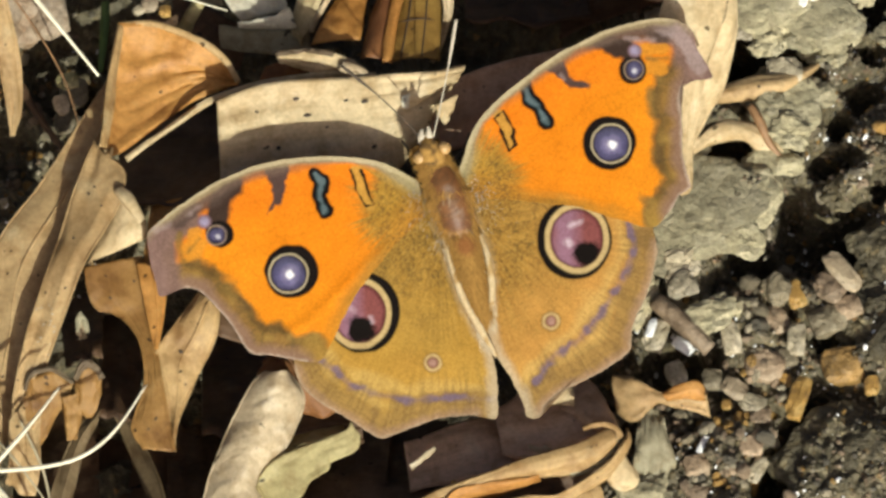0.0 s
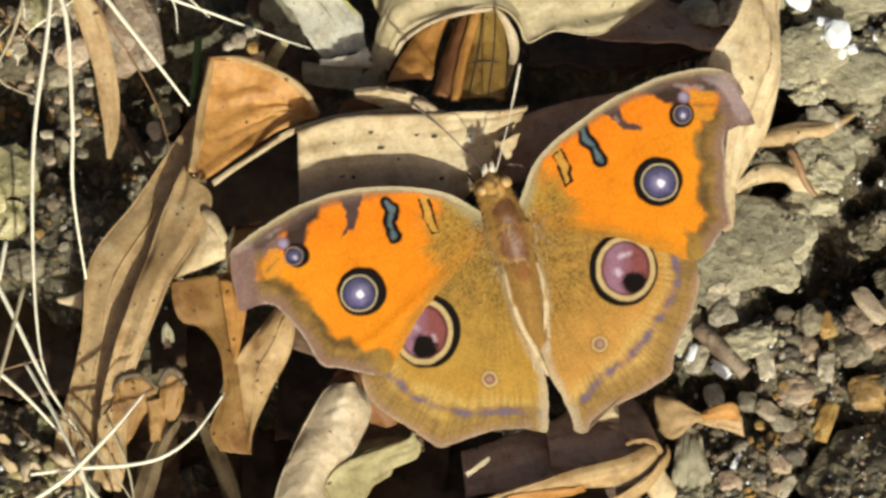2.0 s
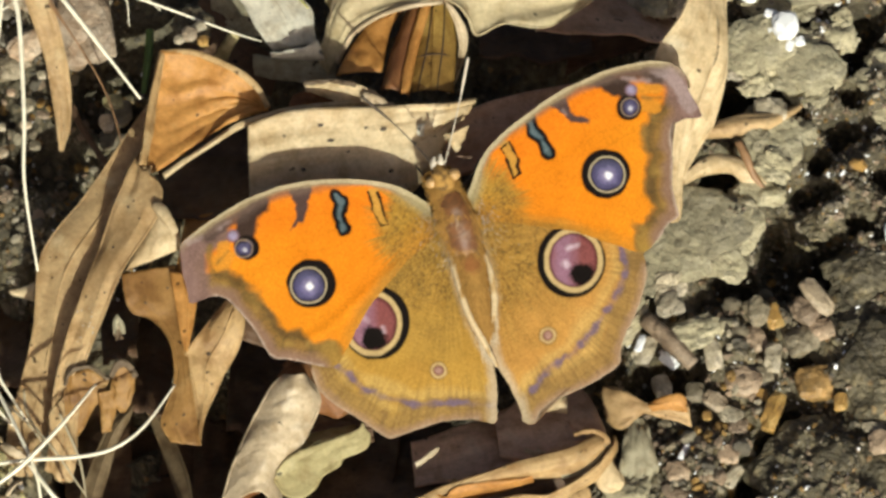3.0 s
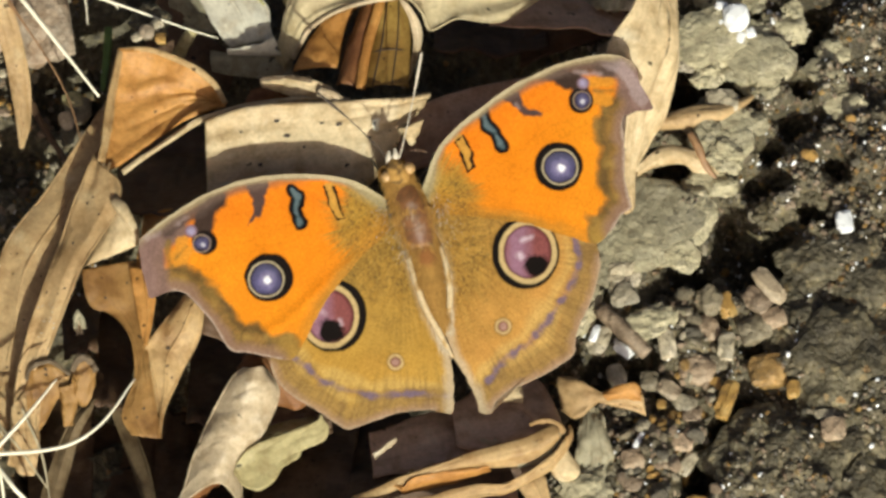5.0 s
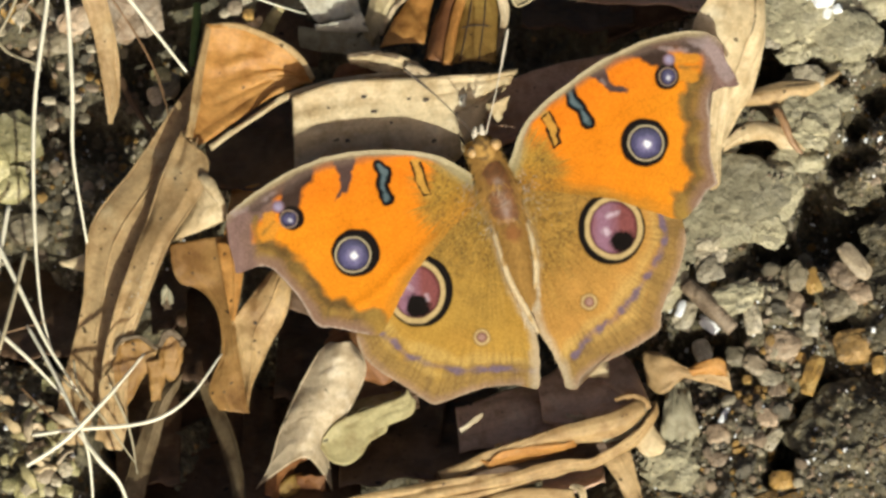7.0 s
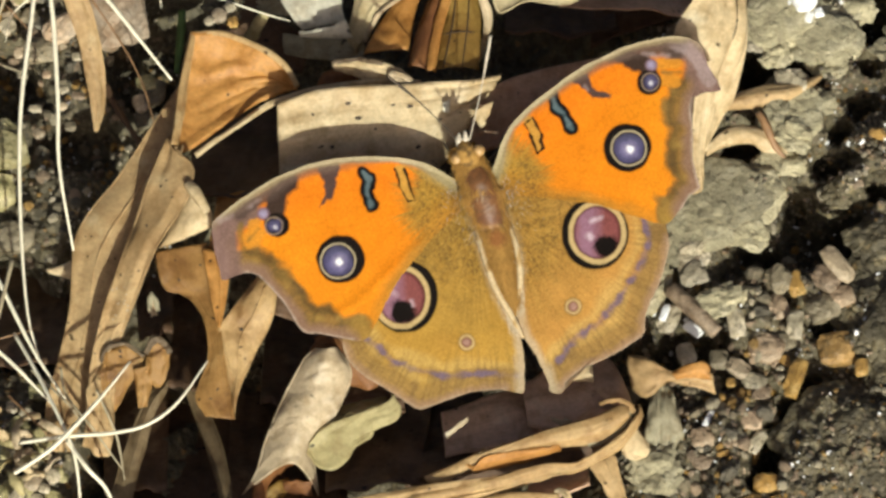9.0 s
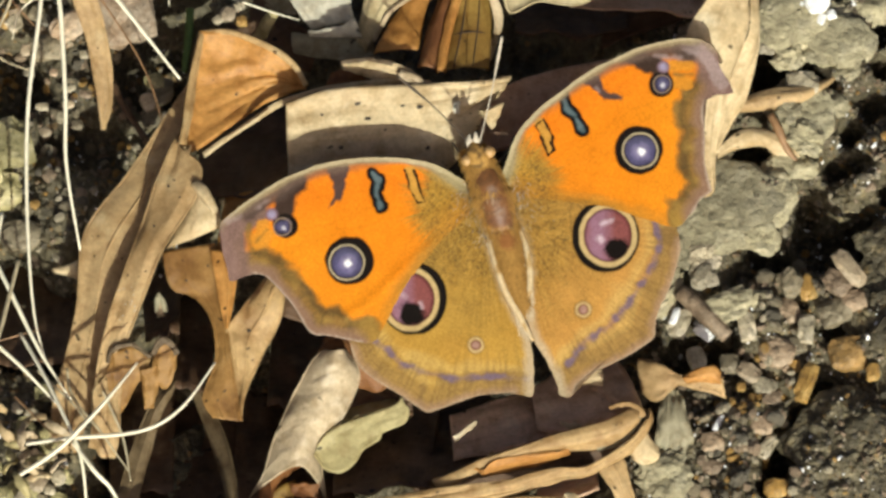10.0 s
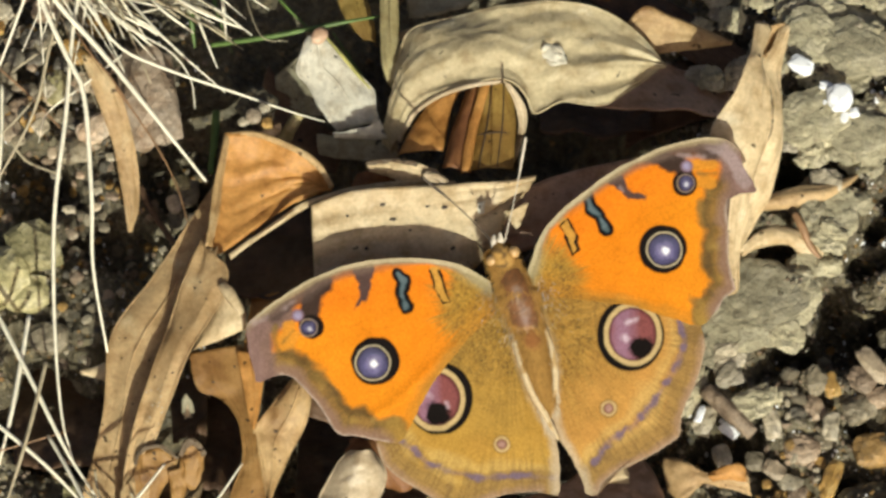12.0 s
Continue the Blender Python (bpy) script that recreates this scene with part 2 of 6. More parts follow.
# ---- shaping ----
def curve_through(points, count, even=True):
    """count points along a smooth line through the given ones."""
    p = np.array([tuple(q) for q in points], float)
    if len(p) == 2:
        return p[0] + (p[1] - p[0]) * np.linspace(0, 1, count)[:, None]
    ext = np.vstack([2 * p[0] - p[1], p, 2 * p[-1] - p[-2]])
    out = []
    for i in range(len(p) - 1):
        a, b, c, d = ext[i:i + 4]
        t = np.linspace(0, 1, 24, endpoint=False)[:, None]
        out.append(0.5 * (2 * b + (c - a) * t + (2 * a - 5 * b + 4 * c - d) * t ** 2 + (3 * b - a - 3 * c + d) * t ** 3))
    out = np.vstack(out + [p[-1:]])
    run = np.r_[0, np.cumsum(np.linalg.norm(np.diff(out, axis=0), axis=1))]
    want = np.linspace(0, run[-1], count)
    return np.stack([np.interp(want, run, out[:, k]) for k in range(out.shape[1])], 1)


def mesh_of(name, verts, faces, material, smooth=True, uv=None):
    me = bpy.data.meshes.new(name)
    me.from_pydata([tuple(v) for v in verts], [], faces)
    me.materials.append(material)
    if uv is not None:
        lay = me.uv_layers.new(name="UVMap")
        idx = np.empty(len(me.loops), int)
        me.loops.foreach_get("vertex_index", idx)
        lay.data.foreach_set("uv", np.asarray(uv, float)[idx].ravel())
    if smooth:
        me.polygons.foreach_set("use_smooth", [True] * len(me.polygons))
    me.update()
    return me


def under(name, me, parent, label=""):
    ob = new(name, me)
    ob.parent = parent
    return tagged(ob, label)


def grid_faces(n, m):
    i, j = np.meshgrid(np.arange(n - 1), np.arange(m - 1), indexing="ij")
    a = (i * m + j).ravel()
    return np.stack([a, a + m, a + m + 1, a + 1], 1).tolist()


def sheet(edge_a, edge_b, n, m, bulge=0.0, ripple=0.0, ragged=0.0, seed=0, fold=0.0, scoop=0.0, pleats=9, rings=0.0, creases=0.0):
    """Points of a blade between two edges, arched across its width and wrinkled."""
    a, b = curve_through(edge_a, n), curve_through(edge_b, n)
    t = np.linspace(0, 1, m)
    pts = a[:, None, :] * (1 - t)[None, :, None] + b[:, None, :] * t[None, :, None]
    if scoop:
        base = pts.copy()
        for j in range(m):
            s = np.arange(n) * (1 - scoop * (4 * t[j] * (1 - t[j])) ** 0.7)
            for k in range(3):
                pts[:, j, k] = np.interp(s, np.arange(n), base[:, j, k])
    along = np.gradient(pts, axis=0)
    across = np.gradient(pts, axis=1)
    nor = np.cross(along, across)
    nor /= np.linalg.norm(nor, axis=2, keepdims=True) + 1e-12
    nor *= np.where(nor[..., 2:3] < 0, -1, 1)
    arch = 4 * t * (1 - t) * bulge - fold * np.maximum(0, 1 - np.abs(t - 0.5) * 5)
    lift = np.repeat(arch[None, :], n, 0)
    off = seed * 3.17
    for i in range(n):
        for j in range(m):
            x, y, z = pts[i, j] * 260
            lift[i, j] += ripple * noise.noise(Vector((x + off, y - off, z)))
            lift[i, j] += 0.45 * ripple * noise.noise(Vector((i / n * 4 + off, t[j] * pleats, off)))
            lift[i, j] += 0.30 * ripple * noise.noise(Vector((x * 4 + off, y * 4, z * 4 - off)))
            e = 2 * abs(t[j] - 0.5)
            lift[i, j] += ripple * 1.3 * max(0, e - 0.6) / 0.4 * (0.35 + noise.noise(Vector((i / n * 4 + off, 9 * (t[j] > 0.5), off))))
    for i in range(n if rings else 0):            # creases across the blade
        for j in range(m):
            q = i / n * 15 + 1.3 * noise.noise(Vector((t[j] * 2.2 + off, i / n * 3, off)))
            lift[i, j] += rings * (abs(noise.noise(Vector((q * 1.0, t[j] * 1.1, off)))) - 0.3)
    for i in range(n if creases else 0):          # sharp creases along the blade
        for j in range(m):
            x = i / n
            q = t[j] * pleats * 1.4 + 0.9 * noise.noise(Vector((x * 2.4, t[j] * 1.5, off)))
            lift[i, j] += creases * (0.35 - abs(noise.noise(Vector((q, x * 1.6 + off, off)))) * 1.2) * (0.5 + noise.noise(Vector((x * 3, t[j] * 3, off + 5))))
    pts = pts + nor * lift[..., None]
    if ragged:
        for i in range(n):
            for k, s in ((0, 1), (m - 1, -1)):
                w = noise.noise(Vector((i * 0.31 + off, k + off, 0)))
                pts[i, k] += (pts[i, k + s] - pts[i, k]) * w * ragged
    uv = np.stack(np.meshgrid(np.linspace(0, 1, n), t, indexing="ij"), 2).reshape(-1, 2) + seed * 0.37
    return pts.reshape(-1, 3), uv, (a + b) / 2


def thicken(ob, mm, offset=-1.0):
    s = ob.modifiers.new("thickness", "SOLIDIFY")
    s.thickness, s.offset = mm * 0.001, offset
    return ob


def tube(points, radii, sides=8, count=24):
    """Points and faces of a round tapering stem."""
    c = curve_through(points, count)
    r = np.interp(np.linspace(0, 1, count), np.linspace(0, 1, len(radii)), radii)
    d = np.gradient(c, axis=0)
    d /= np.linalg.norm(d, axis=1, keepdims=True) + 1e-12
    ref = np.array([0.31, 0.2, 0.93])
    x = np.cross(d, ref)
    x /= np.linalg.norm(x, axis=1, keepdims=True) + 1e-9
    y = np.cross(d, x)
    ang = np.linspace(0, 2 * np.pi, sides, endpoint=False)
    v = c[:, None] + r[:, None, None] * (np.cos(ang)[None, :, None] * x[:, None] + np.sin(ang)[None, :, None] * y[:, None])
    f = []
    for i in range(count - 1):
        for j in range(sides):
            k = (j + 1) % sides
            f.append((i * sides + j, i * sides + k, (i + 1) * sides + k, (i + 1) * sides + j))
    f.append(tuple(range(sides))[::-1])
    f.append(tuple(range((count - 1) * sides, count * sides)))
    return v.reshape(-1, 3), f


leaf_count = [0]


def dry_leaf(edge_a, edge_b, material, label, bulge=0.6, ripple=0.35, ragged=0.25, thick=0.22, n=44, m=20, rib=True, fold=0.0, name="dry_leaf", scoop=0.0, pleats=9, rings=0.0, creases=0.25):
    """One dry leaf lying in the litter: blade and midrib. Edges in plan steps and mm of height."""
    leaf_count[0] += 1
    s = leaf_count[0]
    v, uv, mid = sheet(spots(edge_a), spots(edge_b), n, m, bulge * 0.001, ripple * 0.001, ragged, s, fold * 0.001, scoop, pleats, rings * 0.001, creases * 0.001)
    ob = new(name, mesh_of(name, v, grid_faces(n, m), material, True, uv))
    thicken(ob, thick)
    tagged(ob, label, "leaf", "dry leaves of the litter")
    if rib and material is not BROWN:
        line = v.reshape(n, m, 3)[:, m // 2][2:-2:3] + np.array([0, 0, 0.00005])
        rv, rf = tube([Vector(p) for p in line], [0.00016, 0.00012, 0.00005], 6, 30)
        under("midrib", mesh_of("midrib", rv, rf, material), ob, "thin raised midrib")
    if n >= 24 and material is not BROWN:
        for k in (0, m - 1):                      # the blade's edge, curled and thickened by drying
            line = v.reshape(n, m, 3)[:, k][1:-1:2]
            rv, rf = tube([Vector(p) for p in line], [0.00005, 0.00013, 0.00008, 0.00014, 0.00005], 6, n)
            under("curled_edge", mesh_of("curled_edge", rv, rf, material), ob)
    return ob


def marks_on(ob, places, material, name, label):
    """Small flat blotches or crumbs on a leaf's upper face; places: plan u, v and half axes in steps."""
    where = [plan_of(vert.co) for vert in ob.data.vertices]
    for u, v, a, c in places:
        k = min(range(len(where)), key=lambda i: (where[i][0] - u) ** 2 + (where[i][1] - v) ** 2)
        p, nor = ob.data.vertices[k].co, ob.data.vertices[k].normal
        lift = 0.00003 if nor.z > 0 else 0.00003 + ob.modifiers["thickness"].thickness
        nor = nor if nor.z > 0 else -nor
        go = RIGHT * (u - where[k][0]) * U + Vector((0, 1, 0)) * (where[k][1] - v) * U
        p = p + go - Vector((0, 0, (nor.x * go.x + nor.y * go.y) / max(nor.z, 0.3)))
        bm = bmesh.new()
        bmesh.ops.create_icosphere(bm, subdivisions=2, radius=1)
        for vert in bm.verts:
            vert.co *= 1 + 0.35 * noise.noise(vert.co * 1.7 + Vector((u, v, 0)))
        bmesh.ops.transform(bm, matrix=Matrix.Diagonal((a * U, c * U, 0.00009, 1)), verts=bm.verts)
        me = bpy.data.meshes.new(name)
        bm.to_mesh(me)
        bm.free()
        me.materials.append(material)
        part = under(name, me, ob, label)
        part.matrix_basis = Matrix.Translation(p + nor * lift) @ nor.to_track_quat("Z", "Y").to_matrix().to_4x4()


def straw(points, width, material, label, name="grass_straw", group="dry grass straws", taper=0.45):
    """One blade of dry grass, width in plan steps."""
    r = width * U * 0.5
    v, f = tube(spots(points), [r * 0.9, r, r * 0.85, r * taper], 7, 30)
    ob = new(name, mesh_of(name, v, f, material))
    return tagged(ob, label, "grass", group)


def stone_shape(seed, detail=3, crag=0.28, cut=0.80):
    bm = bmesh.new()
    bmesh.ops.create_icosphere(bm, subdivisions=detail, radius=1)
    o = Vector((seed * 7.3, seed * 1.9, seed * 4.1))
    for vert in bm.verts:
        p = vert.co.copy()
        k = 1 + crag * noise.noise(p * 1.1 + o) + crag * 0.5 * noise.noise(p * 2.7 + o) + crag * 0.22 * noise.noise(p * 6 + o)
        vert.co = p * k
        for ax in range(3):                      # broken flat faces
            lim = cut + 0.14 * noise.noise(o * (ax + 1.3))
            vert.co[ax] = max(-lim, min(lim, vert.co[ax]))
    me = bpy.data.meshes.new("stone")
    bm.to_mesh(me)
    bm.free()
    return me


STONE_SHAPES = [stone_shape(k, 3, 0.30 + 0.06 * (k % 4), 0.86) for k in range(14)]


def stone(u, v, ru, rv, material, label, h=0.0, turn=0.0, seed=None, flat=0.7, name="stone", category="stone"):
    """One stone bedded in the soil, half axes in plan steps."""
    k = int(u * 3 + v * 7) % len(STONE_SHAPES) if seed is None else seed
    me = STONE_SHAPES[k].copy()
    me.transform(Matrix.Diagonal((ru * U, rv * U / math.cos(TILT), flat * min(ru, rv) * U, 1)))
    me.materials.append(material)
    ob = new(name, me)
    ob.matrix_basis = Matrix.Translation(spot(u, v, h)) @ pose(0, 0, 0, 0, 0, turn)
    return tagged(ob, label, category, "stones in the soil")


CLOD_SHAPES = [stone_shape(90 + k, 4, 0.55, 1.4) for k in range(8)]


CRUST_SHAPES = [stone_shape(140 + k, 4, 0.30, 1.4) for k in range(8)]


def clod(u, v, ru, rv, material, label, h, seed, knobs=1.0, flat=0.55, shapes=CLOD_SHAPES):
    """A crumbly lump of soil with a broken, knobbly surface."""
    me = shapes[seed % 8].copy()
    o = Vector((seed * 3.1, seed * 1.7, seed))
    for vert in me.vertices:
        p = vert.co
        vert.co = p * (1 + knobs * 0.22 * abs(noise.noise(p * 3 + o)) + knobs * 0.08 * abs(noise.noise(p * 7 + o)) + 0.02 * noise.noise(p * 16 + o))
    me.transform(Matrix.Diagonal((ru * U, rv * U / math.cos(TILT), flat * min(ru, rv) * U, 1)))
    me.materials.append(material)
    ob = new("soil_clod", me)
    ob.matrix_basis = Matrix.Translation(spot(u, v, h)) @ pose(0, 0, 0, 0, 0, (seed * 47) % 60 - 30)
    return tagged(ob, label, "soil clod", "clods of soil")


# ---- ground ----
def value_noise(x, y, size, seed):
    gx, gy = x / size + seed * 17.3, y / size - seed * 9.1
    ix, iy = np.floor(gx), np.floor(gy)
    fx, fy = gx - ix, gy - iy
    fx, fy = fx * fx * (3 - 2 * fx), fy * fy * (3 - 2 * fy)

    def h(a, b):
        s = np.sin(a * 127.1 + b * 311.7 + seed * 74.7) * 43758.5453
        return s - np.floor(s)
    return (h(ix, iy) * (1 - fx) + h(ix + 1, iy) * fx) * (1 - fy) + (h(ix, iy + 1) * (1 - fx) + h(ix + 1, iy + 1) * fx) * fy


def crumbs(x, y, size, seed):
    """Rounded crumbs: height falls from each crumb's middle to its rim."""
    gx, gy = x / size, y / size
    ix, iy = np.floor(gx), np.floor(gy)
    best = np.full(x.shape, 9.0)
    tall = np.zeros(x.shape)
    for dx in (-1, 0, 1):
        for dy in (-1, 0, 1):
            a, b = ix + dx, iy + dy
            r1 = np.sin(a * 91.7 + b * 37.1 + seed) * 9631.3
            r2 = np.sin(a * 13.9 + b * 71.3 + seed * 2) * 7151.7
            r1, r2 = r1 - np.floor(r1), r2 - np.floor(r2)
            d = np.hypot(gx - a - r1, gy - b - r2)
            near_er = d < best
            best = np.where(near_er, d, best)
            tall = np.where(near_er, (r1 + r2) / 2, tall)
    return (1 - np.clip(best, 0, 1) ** 2) * (0.35 + tall)


# clods of soil: plan place, half width (steps), height in mm
CLODS = [(1235, 365, 95, 4.2), (1180, 480, 50, 3.0), (1330, 70, 80, 4.5), (1420, 40, 70, 4.0), (1440, 130, 60, 3.2), (1530, 120, 55, 4.4), (1350, 215, 75, 3.8),
         (1500, 300, 110, 3.2), (1400, 330, 60, 2.8), (1540, 430, 100, 3.4), (1490, 590, 90, 3.2), (1450, 800, 150, 3.6), (1600, 700, 110, 3.0), (1290, 600, 70, 2.6),
         (1400, 520, 65, 3.2), (1260, 530, 55, 3.0), (1600, 230, 90, 3.6), (1320, -60, 90, 4.0), (1480, -70, 100, 4.4), (1580, 20, 60, 4.0), (1240, 760, 70, 2.2),
         (60, 60, 90, 2.5), (40, 350, 110, 2.4), (-60, 200, 90, 3.0), (1250, 870, 70, 2.0), (1380, 920, 90, 2.6), (1560, 900, 90, 3.0)]
HOLES = [(1385, 405, 70, 8.0), (1290, 130, 45, 6.0), (1160, 610, 50, 6.0), (1260, 265, 45, 6.0), (1290, 450, 40, 6.0), (1420, 580, 30, 5.0), (1545, 790, 36, 6.0), (1388, 690, 28, 7.0),
         (1352, 730, 26, 7.0), (1326, 775, 28, 7.0), (1308, 820, 28, 7.0), (1288, 862, 26, 7.0), (1500, 10, 30, 7.0), (1492, 65, 30, 8.0), (1482, 130, 26, 6.5), (1470, 190, 28, 6.5),
         (1430, 240, 28, 6.0), (1270, 110, 45, 6.0), (80, 250, 60, 5.0), (1460, 450, 36, 7.0), (105, 540, 55, 8.0), (100, 460, 40, 7.0), (-60, 120, 50, 6.0), (-40, 190, 50, 6.0), (190, 130, 60, 8.0), (230, 60, 50, 7.0),
         (1500, 460, 36, 6.0), (1445, 298, 24, 5.5), (1500, 345, 28, 6.0), (1540, 270, 26, 6.0), (1400, 300, 20, 5.0), (1555, 385, 28, 6.0), (1460, 382, 28, 6.0), (1350, 350, 20, 5.0), (1395, 20, 24, 6.0), (1345, 130, 30, 6.0),
         (205, 610, 50, 10.0), (200, 700, 60, 11.0), (175, 790, 60, 11.0), (150, 880, 60, 10.0), (20, 540, 45, 7.0), (35, 620, 40, 7.0), (-30, 470, 60, 8.0), (-70, 560, 60, 8.0), (-25, 600, 50, 8.0)]


def soil_height(x, y):
    z = (value_noise(x, y, 0.011, 1) - 0.5) * 0.003 + (value_noise(x, y, 0.004, 2) - 0.5) * 0.0016
    for u, v, r, hh in CLODS:
        p = spot(u, v, 1.0)
        wob = 1 + 0.5 * (value_noise(x, y, 0.0035, 3) - 0.5) + 0.35 * (value_noise(x, y, 0.0014, 4) - 0.5)
        d = np.hypot(x - p.x, y - p.y) / (r * U) * wob
        z = np.maximum(z, z * 0.3 + hh * 0.001 * np.clip(1 - d ** 4, -0.4, 1) - 0.0004)
    for u, v, r, hh in HOLES:
        p = spot(u, v, 0.0)
        wob = 1 + 0.6 * (value_noise(x, y, 0.003, 5) - 0.5)
        d = np.hypot(x - p.x, y - p.y) / (r * U) * wob
        z = z - hh * 0.001 * np.exp(-d ** 4)
    # the hollow that the leaves have filled
    mid = spot(650, 480, 0)
    d = np.hypot((x - mid.x) / 0.028, (y - mid.y) / 0.045)
    z = z - 0.011 * np.exp(-d ** 6)
    fade = np.exp(-(np.hypot(x, y) / 0.12) ** 4)
    z = z * fade + fade * (crumbs(x, y, 0.0023, 1.0) * 0.0011 + crumbs(x + 0.01, y, 0.0010, 2.0) * 0.0006 + crumbs(x, y + 0.02, 0.00055, 3.0) * 0.00035 - 0.001)
    return z


def axis_steps(lo, hi, step):
    core = np.arange(lo, hi, step)
    out, s, p = [], step, core[-1]
    while p < 900:
        s *= 1.28
        p += s
        out.append(p)
    low, s, p = [], step, core[0]
    while p > -900:
        s *= 1.28
        p -= s
        low.append(p)
    return np.r_[low[::-1], core, out]


def build_ground():
    xs, ys = axis_steps(-0.058, 0.058, 0.00024), axis_steps(-0.040, 0.048, 0.00024)
    x, y = np.meshgrid(xs, ys, indexing="ij")
    v = np.stack([x, y, soil_height(x, y)], 2).reshape(-1, 3)
    ob = new("ground", mesh_of("ground", v, [f[::-1] for f in grid_faces(len(xs), len(ys))], SOIL))
    return tagged(ob, "dark crumbly garden soil with grit, reaching to the horizon", "soil", kind="structure")


build_ground()


# ---- the litter of dry leaves ----
def lay_leaves():
    tan_l = "long tan dry leaf lying lengthwise in the litter"
    # two long blades, one over the other
    dry_leaf([(262, 150, 9), (215, 226, 8.7), (150, 320, 8.1), (106, 371, 7.6), (79, 425, 6.8), (74, 480, 6), (70, 547, 5.2), (48, 640, 4), (28, 712, 2.8), (22, 800, 1)],
             [(290, 220, 9), (250, 300, 8.5), (200, 400, 8), (150, 500, 6.5), (125, 590, 5), (100, 700, 3), (70, 800, 1)], TAN, tan_l, 0.4, 0.4, pleats=3)
    lapped = dry_leaf([(252, 252, 10.8), (212, 320, 10.6), (170, 430, 9.9), (140, 520, 8.6), (110, 620, 7.0), (95, 720, 5.2), (85, 790, 4)],
             [(262, 262, 12), (292, 306, 12), (262, 375, 11), (218, 450, 10), (182, 540, 8.5), (150, 625, 6.5), (140, 700, 4), (128, 800, 2)], TAN,
             "tan dry leaf with wrinkled tip overlapping another leaf", 0.5, 0.55, rib=False, pleats=4)
    flecks = random.Random(8)
    marks_on(lapped, [(flecks.gauss(158, 10), flecks.gauss(530, 22), flecks.uniform(1, 3), flecks.uniform(0.7, 1.8)) for _ in range(14)], PALE_HORN, "lichen_fleck", "whitish lichen fleck")
    marks_on(lapped, [(230, 330, 3, 2), (250, 350, 2, 2), (205, 400, 3, 2), (240, 320, 2, 2), (190, 480, 3, 2)], DARK_HORN, "leaf_spot", "small dark fungal spot")
    # upright folded orange piece
    dry_leaf([(284, 60, 12), (345, 61, 12), (410, 88, 12), (450, 118, 11), (472, 152, 10)],
             [(252, 258, 11.5), (275, 268, 10.3), (330, 232, 9.8), (400, 185, 9.6), (472, 156, 9.8)], ORANGE, "orange-brown dry leaf folded upright with pale rim", -0.8, 0.4, thick=0.35, rib=False, n=60, m=30, creases=0.7, pleats=5)
    dry_leaf([(284, 58, 12.6), (268, 130, 13), (250, 256, 13)], [(292, 62, 12.4), (281, 130, 12), (262, 258, 12)], HONEY, "pale folded edge strip of a dry leaf", 0.2, 0.1, n=24, m=8, rib=False)
    dry_leaf([(286, 57, 12.5), (345, 57, 12.6), (413, 84, 12.6), (453, 114, 11.6), (475, 150, 10.5)], [(287, 63, 12.3), (344, 64, 12.4), (409, 91, 12.4), (448, 121, 11.4), (470, 154, 10.3)], HONEY, "pale upper rim of a folded leaf", 0.1, 0.1, n=40, m=6, rib=False)
    # pale arched rim, reaching from the folded piece to the broad leaf
    dry_leaf([(290, 274, 10), (350, 230, 10.4), (430, 178, 11.4), (520, 151, 12.4), (610, 143, 12.2), (690, 146, 11)],
             [(293, 280, 10), (353, 236, 10.2), (433, 184, 11.1), (520, 157, 12.1), (610, 149, 12), (690, 150, 11)], CREAM, "pale curled leaf rim bridging the litter", 0.3, 0.2, n=40, m=8, rib=False)
    # broad cream leaf under the butterfly's head
    broad = dry_leaf([(436, 184, 13), (520, 158, 13.5), (640, 151, 13.2), (760, 145, 13), (834, 136, 12.4)],
             [(441, 330, 9.5), (540, 335, 9.2), (660, 325, 9), (740, 280, 9), (778, 192, 10.5)], CREAM, "broad cream dry leaf with small dark spots", 0.4, 0.35, n=60, m=30, rib=False, creases=0.5)
    dry_leaf([(770, 178, 8), (860, 140, 9), (940, 118, 8.5), (1040, 100, 6), (1110, 85, 3)], [(780, 275, 6), (850, 255, 7), (930, 220, 7), (1010, 190, 5), (1090, 160, 2)], UMBER,
             "brown dry leaf in the shade of the wing", 0.4, 0.4)
    marks_on(broad, [(562, 184, 5, 3), (580, 211, 6, 3), (641, 188, 4, 2), (671, 190, 6, 3), (534, 262, 4, 3), (684, 262, 5, 3), (726, 214, 3, 2), (500, 205, 3, 2), (610, 230, 3, 2)], DARK_HORN, "leaf_spot", "small dark fungal spot")
    # pale scrap added for the patch of sun on the brown leaf
    dry_leaf([(784, 196, 13), (800, 189, 13.4), (818, 180, 13.4)], [(788, 206, 12.4), (797, 226, 11.6), (808, 212, 12.2)], CREAM, "small cream scrap added as the sunlit bit of a brown leaf", 0.1, 0.1, n=16, m=10, rib=False)
    dry_leaf([(731, 180, 13.0), (743, 179, 13.2)], [(732, 199, 12.2), (742, 200, 12.4)], BLEACHED, "small square whitish flake on the broad leaf", 0.1, 0.1, n=12, m=8, rib=False)
    # small rolled scrap with a dark torn rim and a whitish curled end
    dry_leaf([(534, 112, 12), (580, 106, 12.4), (622, 111, 12.8), (648, 122, 12.8), (664, 136, 12.4)], [(538, 122, 11.6), (572, 132, 11.2), (606, 143, 11.2), (634, 148, 11.4), (656, 152, 11.6)], CREAM,
             "small cream rolled leaf scrap with a torn rim", 0.4, 0.5, n=40, m=16, rib=False, ragged=0.7, creases=0.5)
